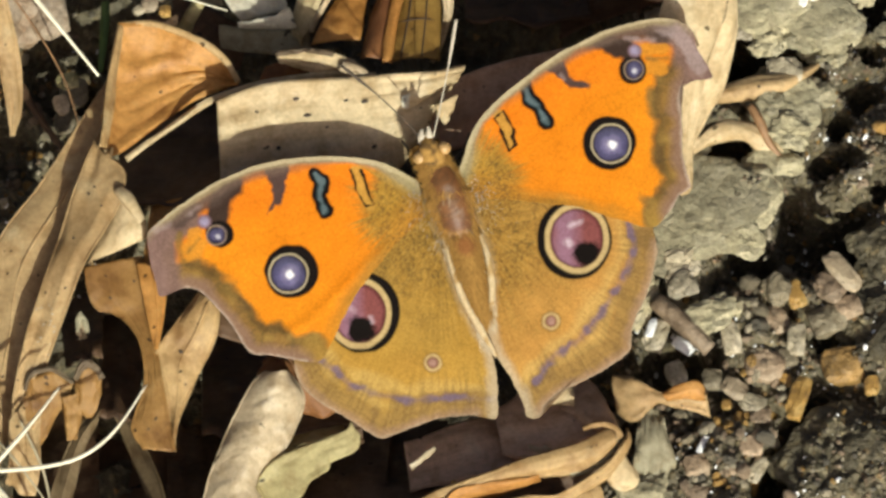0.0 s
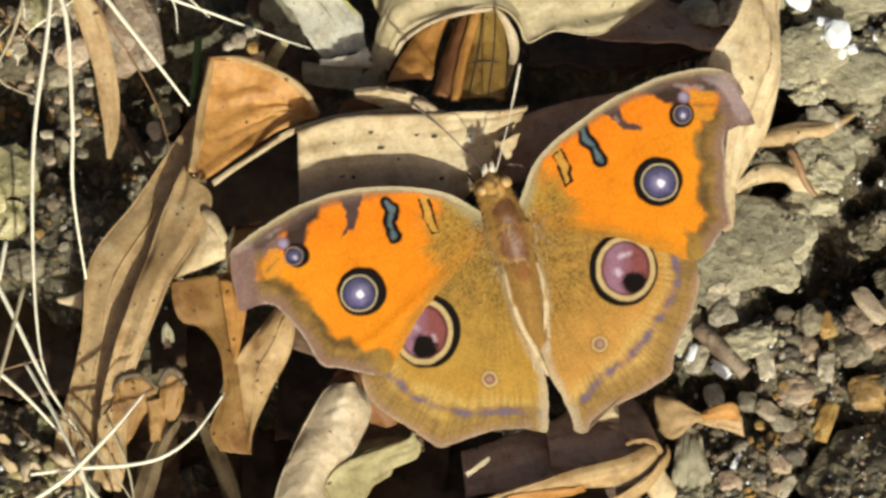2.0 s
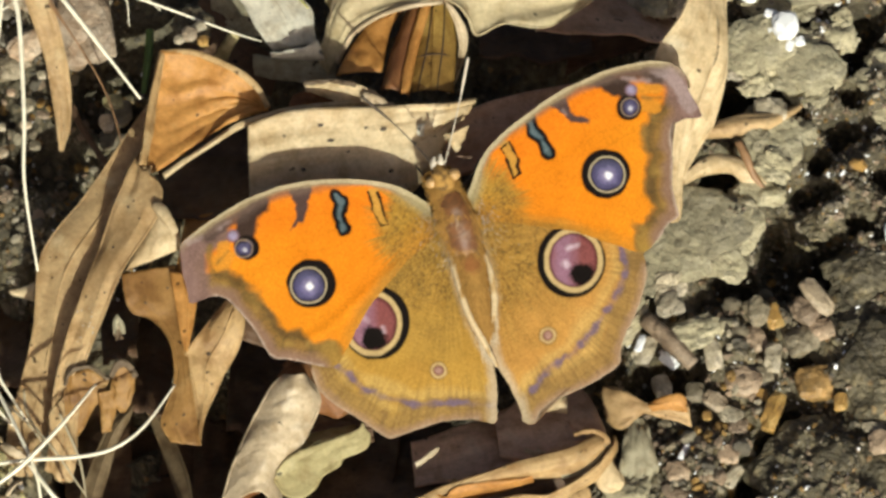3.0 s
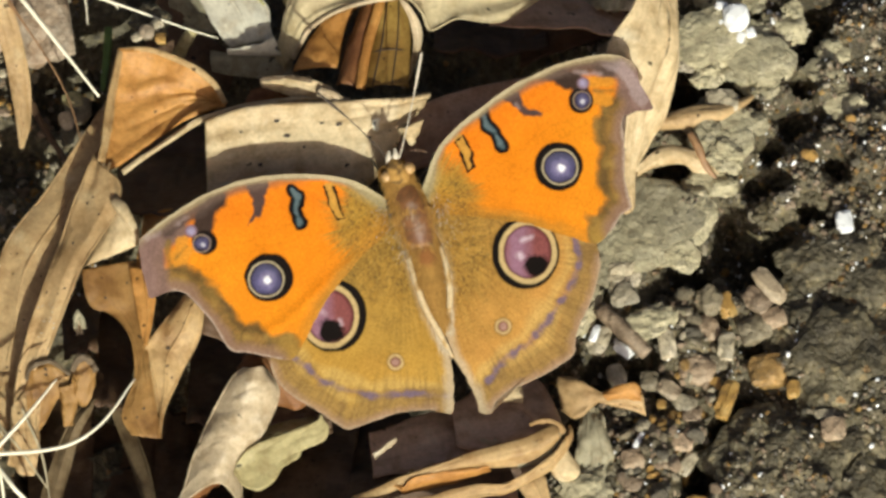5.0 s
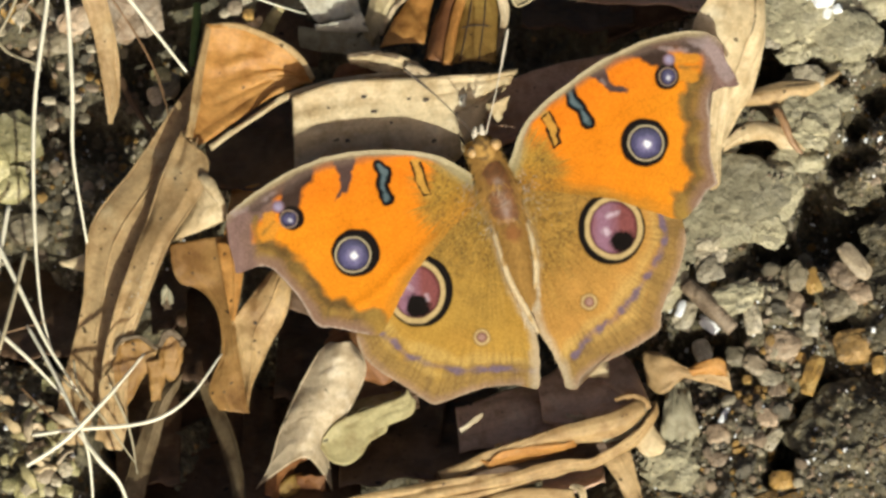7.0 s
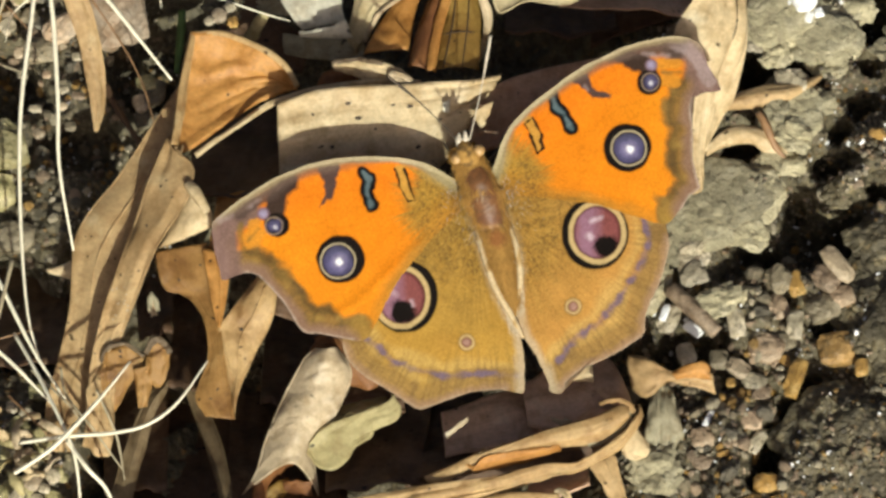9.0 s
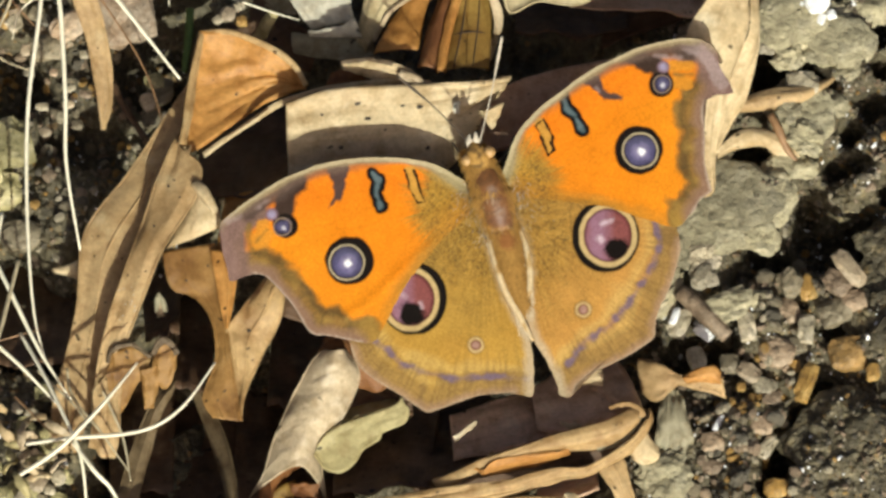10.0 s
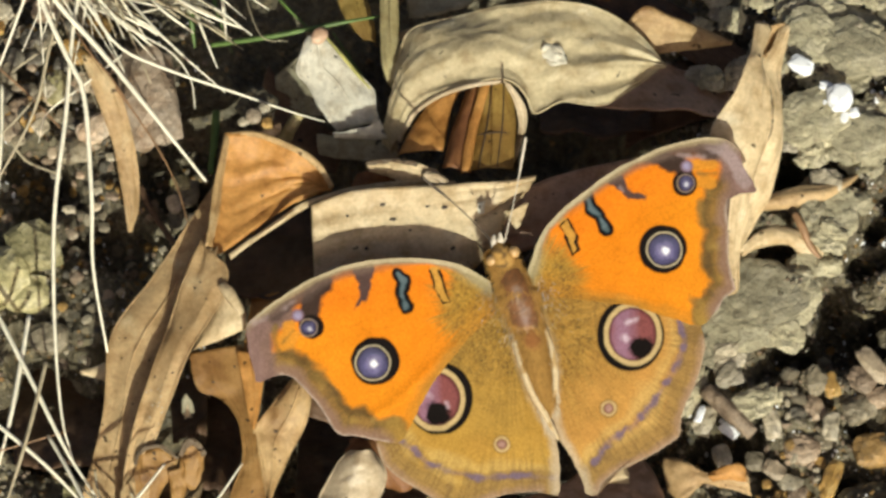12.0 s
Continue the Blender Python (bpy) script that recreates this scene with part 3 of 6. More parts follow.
    dry_leaf([(532, 110, 12.5), (556, 105, 12.8), (580, 103, 12.9), (604, 105, 13.2), (626, 110, 13.2)], [(534, 114, 12.3), (558, 109, 12.6), (580, 107, 12.7), (604, 110, 13.0), (624, 115, 13.0)], DULL, "dark torn rim of a leaf scrap", 0.15, 0.3, n=30, m=6, rib=False, ragged=0.8)
    dry_leaf([(640, 124, 13.2), (662, 132, 13.3), (680, 146, 12.9), (693, 164, 12.2)], [(634, 138, 12.4), (652, 148, 12.3), (668, 158, 12.0), (684, 166, 11.8)], WHITE, "whitish curled end of a leaf scrap", 0.5, 0.3, n=26, m=12, rib=False)
    dry_leaf([(520, 130, 9), (560, 120, 10), (600, 128, 9.5), (640, 142, 9)], [(500, 165, 8), (560, 160, 8), (610, 155, 8), (650, 155, 8)], RUST, "rust-brown dry leaf scrap", 0.4, 0.3, n=24, m=12, rib=False)
    # big arched leaf, open towards the butterfly
    arched = dry_leaf([(578, 112, 4), (592, 70, 8), (620, 22, 11.5), (665, -10, 13.5), (720, -28, 14.5), (775, -34, 15), (808, -10, 14.5), (830, 26, 13.5), (880, 6, 13.5), (955, 10, 13), (1052, -58, 11)],
             [(572, 88, 4), (586, 5, 8), (598, -80, 11), (618, -122, 12.5), (690, -146, 14), (770, -163, 15), (850, -172, 15), (905, -168, 15), (960, -150, 14), (1000, -125, 13.5), (1030, -95, 12.5), (1056, -62, 11)],
             ARCHED, "large weathered dry leaf arched like a tunnel, wrinkled lengthwise", 1.2, 0.5, n=100, m=56, rib=False, pleats=4, creases=0.95)
    dry_leaf([(776, -34, 14), (798, 10, 11.5), (803, 60, 8.5), (784, 124, 4)], [(788, -30, 14), (812, 10, 11.5), (815, 50, 9), (788, 122, 4)], WHITE, "pale rolled leaf edge hanging down", 0.3, 0.15, n=30, m=8, rib=False)
    dry_leaf([(590, 98, 10), (635, 20, 10), (690, -30, 10)], [(668, 92, 10), (685, 10, 9.6), (712, -30, 9)], ORANGE, "orange dry leaf inside the arched leaf", 0.5, 0.3, n=30, m=14)
    dry_leaf([(670, 122, 10.8), (690, 50, 10.8), (722, -36, 11)], [(704, 130, 11), (722, 60, 11), (744, -36, 11.2)], RUST, "rust-brown leaf stalk lying under the arch", 0.9, 0.2, n=30, m=14, rib=False)
    sheath = dry_leaf([(708, 128, 10.8), (728, 50, 10.8), (742, -36, 11)], [(792, 125, 10.6), (795, 40, 10.4), (790, -36, 10.4)], SHEATH, "olive-brown jointed leaf sheath under the arch", 1.0, 0.25, n=30, m=16)
    top = [vert.co + Vector((0, 0, 0.00005 + (0.00022 if vert.normal.z < 0 else 0))) for vert in sheath.data.vertices]
    for line in (top[4::16], top[10::16], top[11 * 16 + 1:12 * 16 - 1]):
        v, f = tube(line[::3], [0.00007, 0.0001, 0.00007], 6, 20)
        under("dark_fibre", mesh_of("dark_fibre", v, f, DARK_STEM), sheath, "thin dark fibre")
    dry_leaf([(700, 130, 11.8), (712, 60, 12), (736, -30, 12.2)], [(714, 130, 11.5), (726, 60, 11.6), (750, -30, 11.8)], ORANGE, "narrow orange leaf strip under the arch", 0.4, 0.15, n=24, m=8, rib=False)
    v, f = tube(spots([(592, 74, 8.3), (606, 44, 10), (622, 20, 11.8), (665, -8, 13.7), (720, -26, 14.7), (775, -33, 15.2)]), [4 * U, 5 * U, 4 * U, 5 * U, 4 * U], 8, 40)
    under("rim", mesh_of("rim", v, f, WHITE), arched, "pale rolled rim")
    # behind the arch
    dry_leaf([(985, -118, 12), (1024, -162, 13.5), (1080, -142, 12.5), (1178, -100, 9)], [(988, -112, 11.5), (1042, -84, 10.5), (1104, -88, 10), (1176, -98, 9)], HONEY, "angular tan leaf scrap lit by the sun", 0.4, 0.25, n=30, m=14, rib=False)
    # the two dark leaves here are added as the black of the gaps
    dry_leaf([(900, -190, 3), (1000, -130, 3), (1100, -70, 2.5), (1200, 0, 1)], [(960, -230, 3), (1060, -180, 3), (1150, -120, 2.5), (1230, -60, 1)], BROWN, "dark brown leaf added as the deep shade of a gap", 0.5, 0.4)
    dry_leaf([(1000, 0, 0.5), (1060, -50, 1), (1130, -70, 1), (1200, -60, 0.5)], [(990, 90, 0), (1060, 60, 0.5), (1130, 40, 0.5), (1190, 20, 0.2)], BROWN, "dark brown leaf added as the deep shade of a gap", 0.4, 0.4)
    dry_leaf([(935, 14, 9), (1020, 20, 8.5), (1110, 24, 7.5), (1168, 30, 6)], [(1046, -66, 5), (1090, -50, 2.5), (1130, -32, 1.5), (1175, -5, 1)], UMBER, "brown underside of a leaf turned from the sun", 0.3, 0.3, rib=False)
    # upright twisted leaf beside the wing tip
    dry_leaf([(1219, -136, 18), (1216, -88, 18.5), (1206, -66, 19), (1186, -18, 19), (1143, 48, 18), (1140, 110, 16), (1142, 200, 13.5), (1150, 300, 10), (1170, 346, 8)],
             [(1250, -120, 17), (1232, -66, 17.5), (1240, -20, 17), (1245, 40, 16), (1236, 90, 15), (1206, 180, 13), (1190, 260, 10.5), (1188, 335, 8)], CREAM,
             "twisted cream dry leaf standing beside the wing tip", 0.8, 0.4, n=60, m=20, rib=False, creases=0.08)
    dry_leaf([(1270, -134, 17), (1252, -86, 16.5), (1234, -62, 16), (1246, 0, 15), (1238, 70, 13.5), (1200, 110, 12), (1180, 230, 9)],
             [(1278, -126, 16.5), (1268, -70, 15), (1262, -10, 13.5), (1259, 80, 11.5), (1244, 172, 9), (1214, 222, 7), (1190, 285, 6)], CREAM,
             "inner curl of a twisted cream dry leaf", 0.8, 0.35, n=60, m=18, rib=False, creases=0.08)
    dry_leaf([(1220, -134, 18), (1246, -128, 16.8), (1274, -136, 17)], [(1234, -72, 17), (1244, -80, 15.6), (1258, -92, 15.6)], HONEY, "tan inner face at the open end of a twisted leaf", -0.6, 0.2, n=26, m=14, rib=False)
    # leaves at the right of the wings
    dry_leaf([(1228, 178, 5), (1290, 158, 5), (1340, 154, 4.5), (1395, 140, 3)], [(1226, 196, 4.5), (1290, 192, 4.5), (1345, 182, 4), (1395, 143, 3)], TAN, "narrow pointed tan leaf on the soil", 0.8, 0.2, n=30, m=12)
    dry_leaf([(1190, 262, 5), (1230, 232, 5.5), (1270, 228, 5), (1330, 250, 3), (1360, 290, 2)], [(1192, 272, 4), (1240, 258, 4.5), (1280, 258, 4), (1310, 285, 2.5), (1350, 296, 2)], CREAM, "curved cream leaf on pale soil", 0.7, 0.2, n=30, m=12)
    v, f = tube(spots([(1288, 202, 5.2), (1302, 226, 5), (1318, 262, 4), (1336, 284, 3.2)]), [0.0004, 0.0005, 0.0004, 0.0002], 8, 18)
    tagged(new("leaf_stalk", mesh_of("leaf_stalk", v, f, STRAW_RED)), "thin russet leaf stalk on pale soil", "stalk")
    # pale scrap behind the long blades
    dry_leaf([(286, 326, 11), (305, 345, 11.5), (320, 380, 11), (318, 400, 10)], [(268, 360, 9.5), (252, 395, 9), (240, 425, 8.5), (228, 440, 8)], CREAM, "cream leaf scrap with a rolled edge", 0.5, 0.3, n=26, m=14, rib=False)
    dry_leaf([(284, 322, 12.2), (300, 336, 12.6), (318, 374, 12)], [(276, 330, 11.6), (290, 352, 12), (312, 378, 11.6)], CREAM, "rolled whitish leaf edge", 0.5, 0.1, n=20, m=8, rib=False)
    dry_leaf([(330, 352, 8.5), (380, 340, 8.5), (420, 342, 8)], [(310, 470, 8), (360, 470, 8), (420, 440, 7.5)], ORANGE, "orange-brown leaf below the wing tip", 0.4, 0.3, n=24, m=14)
    # orange leaf running down from the wing tip
    # the shadow on its left side is put into the outline as a bite
    amber = dry_leaf([(220, 446, 8.4), (228, 486, 7.6), (240, 512, 7), (264, 519, 6.8), (290, 538, 6.8), (312, 576, 6.6), (315, 632, 6.2), (300, 676, 5.6), (292, 706, 5.2), (308, 738, 4.8)],
             [(314, 430, 9), (320, 470, 8.2), (325, 505, 7.6), (330, 540, 7.2), (335, 580, 7), (339, 612, 6.8), (345, 650, 6.4), (350, 684, 5.8), (356, 716, 5.2), (360, 744, 4.8)], AMBER,
             "amber dry leaf under the wing tip, cut away where a shadow covers it", 0.3, 0.3, n=70, m=22, rib=False)
    marks_on(amber, [(262, 496, 3, 2), (330, 690, 3, 2), (318, 706, 2, 2), (300, 470, 2, 2)], DARK_HORN, "leaf_spot", "small dark fungal spot")
    dry_leaf([(302, 440, 9.5), (316, 500, 9), (330, 580, 8)], [(345, 450, 9), (348, 500, 8.5), (336, 580, 8)], ORANGE, "narrow orange dry leaf under the wing tip", 0.4, 0.2, n=26, m=10)
    cream = dry_leaf([(402, 488, 8), (368, 535, 7.5), (332, 588, 6.5), (344, 640, 5.6), (354, 690, 4.5), (357, 732, 3.5)], [(436, 510, 8), (432, 545, 7.5), (420, 580, 6.5), (388, 642, 5), (367, 692, 4.4), (360, 732, 3.5)], HONEY,
             "cream dry leaf with a dark spot below the wing", 0.7, 0.4)
    marks_on(cream, [(372, 584, 4, 3), (400, 540, 2, 2)], DARK_HORN, "leaf_spot", "small dark fungal spot")
    # scraps with dark torn rims
    dry_leaf([(205, 552, 6), (214, 520, 7), (228, 548, 6)], [(208, 560, 5), (216, 545, 5.5), (226, 558, 5)], WHITE, "small torn pale leaf tip with a dark rim", 0.3, 0.2, n=18, m=10, rib=False)
    dry_leaf([(122, 642, 6.4), (129, 622, 6.8), (131, 620, 6.8), (165, 612, 7), (202, 629, 6.6)], [(112, 742, 3.4), (128, 752, 3.4), (146, 730, 3.6), (166, 690, 4.6), (190, 656, 5.4)], AMBER, "torn amber-brown leaf scrap with dark rim", 0.3, 0.5, n=26, m=14, rib=False, ragged=0.6)
    dry_leaf([(206, 652, 6), (205, 624, 7), (210, 606, 8), (228, 602, 8)], [(220, 684, 5), (234, 677, 5.4), (243, 646, 6.4), (243, 616, 7.4)], AMBER, "torn amber-brown leaf tip with dark rim", 0.5, 0.4, n=24, m=14, rib=False, ragged=0.9)
    dry_leaf([(181, 652, 6.6), (184, 690, 5), (190, 722, 4)], [(206, 646, 6.8), (214, 684, 5.2), (204, 720, 4.2)], AMBER, "torn tan leaf scrap with dark rim", 0.5, 0.5, n=22, m=14, rib=False, ragged=0.6)
    dry_leaf([(95, 690, 6), (100, 740, 5), (110, 800, 4), (135, 810, 3)], [(140, 640, 6), (145, 700, 5), (142, 760, 4), (138, 806, 3)], TAN, "creased tan leaf base under the straws", 0.4, 0.5)
    for rows_a, rows_b, mat in [([(199, 622, 7.8), (212, 599, 8.8), (232, 596, 8.8), (251, 622, 7.8)], [(205, 626, 7.4), (216, 608, 8.2), (230, 606, 8.2), (244, 626, 7.4)], DULL),
                                ([(120, 640, 7), (130, 616, 7.6), (166, 606, 7.8), (204, 626, 7.4)], [(123, 642, 6.8), (132, 619, 7.3), (166, 609, 7.5), (200, 629, 7.1)], DULL),
                                ([(204, 548, 7.2), (214, 516, 8), (231, 548, 7.2)], [(208, 550, 6.9), (215, 526, 7.5), (225, 550, 6.9)], GREYED)]:
        dry_leaf(rows_a, rows_b, mat, "dark curled rim of a torn leaf", 0.2, 0.2, n=24, m=8, rib=False)
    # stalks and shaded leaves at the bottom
    # both stalks carry their half shade in the material's colour
    dry_leaf([(246, 666, 2), (206, 708, 2), (172, 780, 1.5), (142, 880, 1), (130, 950, 0)], [(242, 690, 2), (218, 735, 2), (202, 790, 1.5), (178, 880, 1), (168, 950, 0)], STALK_HALF_SHADE, "leaf stalk with half shade put into its dull colour", 0.6, 0.3, m=10)
    dry_leaf([(232, 560, -1.5), (244, 628, -2), (274, 696, -1.5), (303, 774, -0.5), (330, 860, 1.5), (338, 960, 3)], [(246, 560, -1.5), (262, 628, -2), (298, 696, -1.5), (332, 774, -0.5), (352, 860, 1.5), (358, 960, 3)], STALK_HALF_SHADE, "long leaf stalk rising out of the shade, half shade put into its colour", 0.6, 0.2, m=10, rib=False)
    dry_leaf([(272, 936, 5), (300, 912, 6), (326, 903, 6.4), (352, 920, 6)], [(262, 990, 4), (300, 985, 5), (330, 985, 5), (356, 985, 4)], CREAM, "cream leaf tip at the litter's edge", 0.5, 0.3, n=24, m=14)
    # rolled whitish leaf
    dry_leaf([(503, 616, 6), (481, 640, 5.6), (449, 700, 4.2), (418, 771, 2.8), (399, 833, 1.6), (374, 876, 0.6)], [(543, 618, 5.4), (566, 662, 4.4), (545, 722, 3.4), (520, 762, 2.4), (500, 800, 1.4), (509, 878, 0.2)], WHITE,
             "whitish dry leaf rolled into a tube", 2.0, 0.45, n=90, m=30, rib=False, scoop=0.20, pleats=3, rings=0.12, creases=0.08)
    dry_leaf([(494, 622, 4.6), (512, 602, 5), (538, 600, 5), (556, 632, 4.4)], [(503, 628, 4.6), (518, 616, 5.2), (538, 616, 5.2), (552, 634, 4.6)], RUST, "dark red curled rim of the rolled leaf", 0.2, 0.3, n=24, m=8, rib=False)
    dry_leaf([(384, 884, 0.8), (404, 842, 1.2), (440, 806, 1.8), (456, 802, 1.6)], [(420, 900, -2), (428, 862, -1.5), (446, 830, -1), (462, 820, -1)], RUST,
             "rust-brown inside of the rolled leaf", 0.4, 0.4, n=40, m=14, rib=False)
    dry_leaf([(446, 852, 0), (470, 846, 0.5), (498, 852, 1)], [(458, 884, -2), (478, 892, -1.5), (500, 884, -1)], RUST, "rust-brown curled tip inside the rolled leaf", 0.4, 0.4, n=20, m=12, rib=False)
    dry_leaf([(404, 880, -0.5), (430, 856, 0), (452, 846, -0.5)], [(410, 905, -2), (440, 908, -1.5), (460, 886, -2)], SHEATH, "olive leaf scrap inside the rolled leaf", 0.4, 0.2, n=18, m=10, rib=False)
    dry_leaf([(492, 786, 3.0), (510, 764, 3.2), (540, 747, 3.4), (585, 731, 3.4), (630, 713, 3.4), (638, 700, 3.4)], [(490, 800, 2.4), (506, 826, 2.2), (535, 832, 2.2), (560, 814, 2.3), (573, 793, 2.5), (601, 775, 2.6), (608, 761, 2.7), (646, 745, 2.8), (653, 722, 3)], OLIVE,
             "pale olive piece of dry leaf with torn edge", 0.15, 0.25, rib=False, creases=0.15, ragged=0.5, n=80, m=24, pleats=3)
    dry_leaf([(520, 758, 2.9), (560, 742, 3.1), (628, 716, 3.1)], [(545, 672, -3), (590, 672, -3), (632, 684, -2)], OLIVE, "turned-down half of the olive leaf in its own shade", 0.2, 0.3, rib=False, n=30, m=18)
    # dark leaf added as the black around the olive piece
    dry_leaf([(545, 690, 0.5), (600, 672, 1), (660, 690, 1)], [(530, 760, 0), (600, 750, 0), (660, 730, 0)], BROWN, "dark brown leaf added as the deep shade of a gap", 0.3, 0.4)
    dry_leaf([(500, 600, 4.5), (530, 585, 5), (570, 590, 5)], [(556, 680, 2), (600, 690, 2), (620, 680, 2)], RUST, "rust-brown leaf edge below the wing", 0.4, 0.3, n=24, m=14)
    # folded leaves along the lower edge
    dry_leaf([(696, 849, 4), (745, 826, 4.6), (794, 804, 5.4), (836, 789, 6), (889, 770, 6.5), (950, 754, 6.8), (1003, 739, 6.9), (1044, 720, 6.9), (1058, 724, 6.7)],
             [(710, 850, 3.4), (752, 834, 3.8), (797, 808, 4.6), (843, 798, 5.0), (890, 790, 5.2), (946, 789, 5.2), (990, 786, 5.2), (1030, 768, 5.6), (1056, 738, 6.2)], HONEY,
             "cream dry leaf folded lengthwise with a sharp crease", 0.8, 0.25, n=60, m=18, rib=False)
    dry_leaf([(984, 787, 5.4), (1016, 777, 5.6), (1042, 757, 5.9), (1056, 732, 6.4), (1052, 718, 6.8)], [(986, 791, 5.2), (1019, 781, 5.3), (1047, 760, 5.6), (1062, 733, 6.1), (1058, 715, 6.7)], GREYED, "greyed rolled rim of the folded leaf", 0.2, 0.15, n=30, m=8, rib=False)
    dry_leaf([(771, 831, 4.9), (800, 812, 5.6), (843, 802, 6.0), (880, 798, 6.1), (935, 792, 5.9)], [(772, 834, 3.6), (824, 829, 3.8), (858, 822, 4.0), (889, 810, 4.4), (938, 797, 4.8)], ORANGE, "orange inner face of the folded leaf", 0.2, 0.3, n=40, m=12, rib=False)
    # the cleft's shade is put into this strip's dark brown
    dry_leaf([(660, 850, -1.0), (755, 836, -1), (850, 808, -1), (950, 782, -0.6), (1040, 752, 0)], [(665, 880, -2), (760, 866, -2), (860, 846, -1.6), (960, 820, -1.2), (1045, 790, -0.6)], BROWN, "dark brown strip added as shade in the cleft of the folded leaf", 0.2, 0.3, n=40, m=10, rib=False)
    dry_leaf([(520, 902, 3.6), (546, 889, 4), (620, 875, 4.4), (697, 861, 4.8), (755, 853, 5), (832, 843, 5.3), (874, 832, 5.5), (908, 822, 5.7), (958, 819, 5.9), (1003, 797, 6.2), (1042, 771, 6.5), (1064, 738, 6.8), (1066, 722, 6.6)],
             [(500, 938, 2.2), (580, 938, 2.6), (641, 930, 3), (729, 908, 3.4), (794, 882, 3.6), (843, 862, 3.8), (889, 849, 4.0), (927, 837, 4.2), (965, 830, 4.4), (1003, 813, 4.6), (1042, 794, 4.8), (1066, 772, 5.2), (1078, 736, 5.8)], HONEY,
             "cream lower half of the folded leaf, streaky where it widens", 0.6, 0.4, n=80, m=22, rib=False, creases=0.6, pleats=6)
    dry_leaf([(690, 936, 3), (752, 903, 4), (817, 880, 4.6), (872, 873, 4.9), (932, 876, 4.9)], [(700, 944, 2.4), (760, 930, 2.8), (832, 918, 3.2), (888, 926, 3.2), (946, 920, 3.4)], HONEY, "blunt cream leaf end with rolled rim", 0.5, 0.3, n=50, m=18, rib=False, creases=0.4)
    dry_leaf([(926, 872, 5.4), (942, 880, 5.4), (947, 898, 5), (946, 924, 4.2)], [(930, 866, 5.2), (950, 876, 5.2), (956, 898, 4.8), (954, 928, 4)], CREAM, "pale rolled rim of a blunt leaf end", 0.2, 0.2, n=26, m=8, rib=False)
    dry_leaf([(500, 948, 2), (620, 946, 2.4), (740, 944, 2.4)], [(500, 1000, 1), (620, 1000, 1.4), (740, 1000, 1.4)], RUST, "rust-brown leaf under a streaky cream leaf", 0.4, 0.3, n=30, m=12, rib=False)
    dry_leaf([(880, 890, 3.4), (940, 880, 4), (990, 862, 4)], [(880, 838, -3), (940, 826, -3), (985, 812, -2.5)], UMBER, "umber dry leaf turned away from the sun", 0.4, 0.3, n=30, m=14, rib=False)
    dry_leaf([(985, 826, 3.5), (1010, 860, 3), (1040, 920, 1.5)], [(1030, 800, 3.5), (1040, 840, 3), (1056, 900, 1.5)], TAN, "olive-tan dry leaf in half shade", 0.4, 0.3, n=30, m=12)
    dry_leaf([(725, 735, -0.5), (800, 710, -0.5), (880, 690, -0.5), (960, 680, -0.5)], [(735, 815, 0), (820, 795, 1), (900, 775, 1.2), (960, 760, 1.2)], UMBER, "brown dry leaf in the shade behind a folded leaf", 0.4, 0.4, rib=False)
    dry_leaf([(732, 768, 2.6), (748, 754, 3), (772, 740, 2.8)], [(734, 778, 2.0), (750, 764, 2.4), (769, 745, 2.6)], WHITE, "small greyish leaf sliver", 0.2, 0.2, n=16, m=8, rib=False)
    dry_leaf([(872, 690, 1), (930, 655, 1), (990, 645, 1), (1020, 640, 1)], [(880, 756, 3), (960, 762, 4), (1030, 745, 4.6), (1060, 720, 5)], UMBER, "brown dry leaf curling in the shade of the litter", 0.5, 0.4, rib=False)
    dry_leaf([(975, 652, 1), (995, 643, 0.5), (1022, 640, 0.5), (1047, 680, 3.5), (1062, 720, 6)], [(978, 690, 2.5), (1000, 700, 3.5), (1014, 708, 4.8), (1032, 718, 5.8), (1055, 728, 6)], UMBER, "umber-brown leaf tip leaning in the shade", 0.5, 0.3, n=34, m=14, rib=False)
    dry_leaf([(952, 668, 3.6), (968, 654, 3.8), (994, 650, 3.8)], [(950, 676, 3.2), (972, 676, 3.2), (996, 678, 3.2)], CREAM, "small cream leaf bit behind the wing", 0.3, 0.2, n=18, m=10, rib=False)
    dry_leaf([(922, 738, 5.4), (938, 744, 5.4), (958, 746, 5.2)], [(926, 745, 5), (940, 753, 5), (954, 752, 5)], WHITE, "tiny white leaf chip", 0.2, 0.2, n=14, m=8, rib=False)
    dry_leaf([(1004, 712, 6.8), (1030, 704, 7), (1058, 714, 7), (1072, 730, 6.5)], [(1008, 719, 6.5), (1034, 712, 6.6), (1052, 720, 6.6), (1062, 736, 6.2)], HONEY, "honey-coloured curled leaf rim", 0.2, 0.2, n=22, m=8, rib=False)
    dry_leaf([(1062, 742, 6), (1076, 770, 5), (1090, 790, 4)], [(1040, 790, 4.5), (1060, 815, 4), (1085, 810, 3.5)], CREAM, "cream leaf scrap at the litter's edge", 0.6, 0.2, n=22, m=14, rib=False)
    # twisted bits on the grit
    dry_leaf([(1058, 632, 4), (1096, 640, 5.2), (1136, 662, 5), (1172, 652, 5), (1206, 664, 4.5)], [(1064, 690, 3), (1090, 704, 3), (1128, 676, 4), (1170, 684, 3.6), (1212, 698, 3)], TAN, "twisted tan leaf scrap on the grit", 0.5, 0.5, n=34, m=14, rib=False)
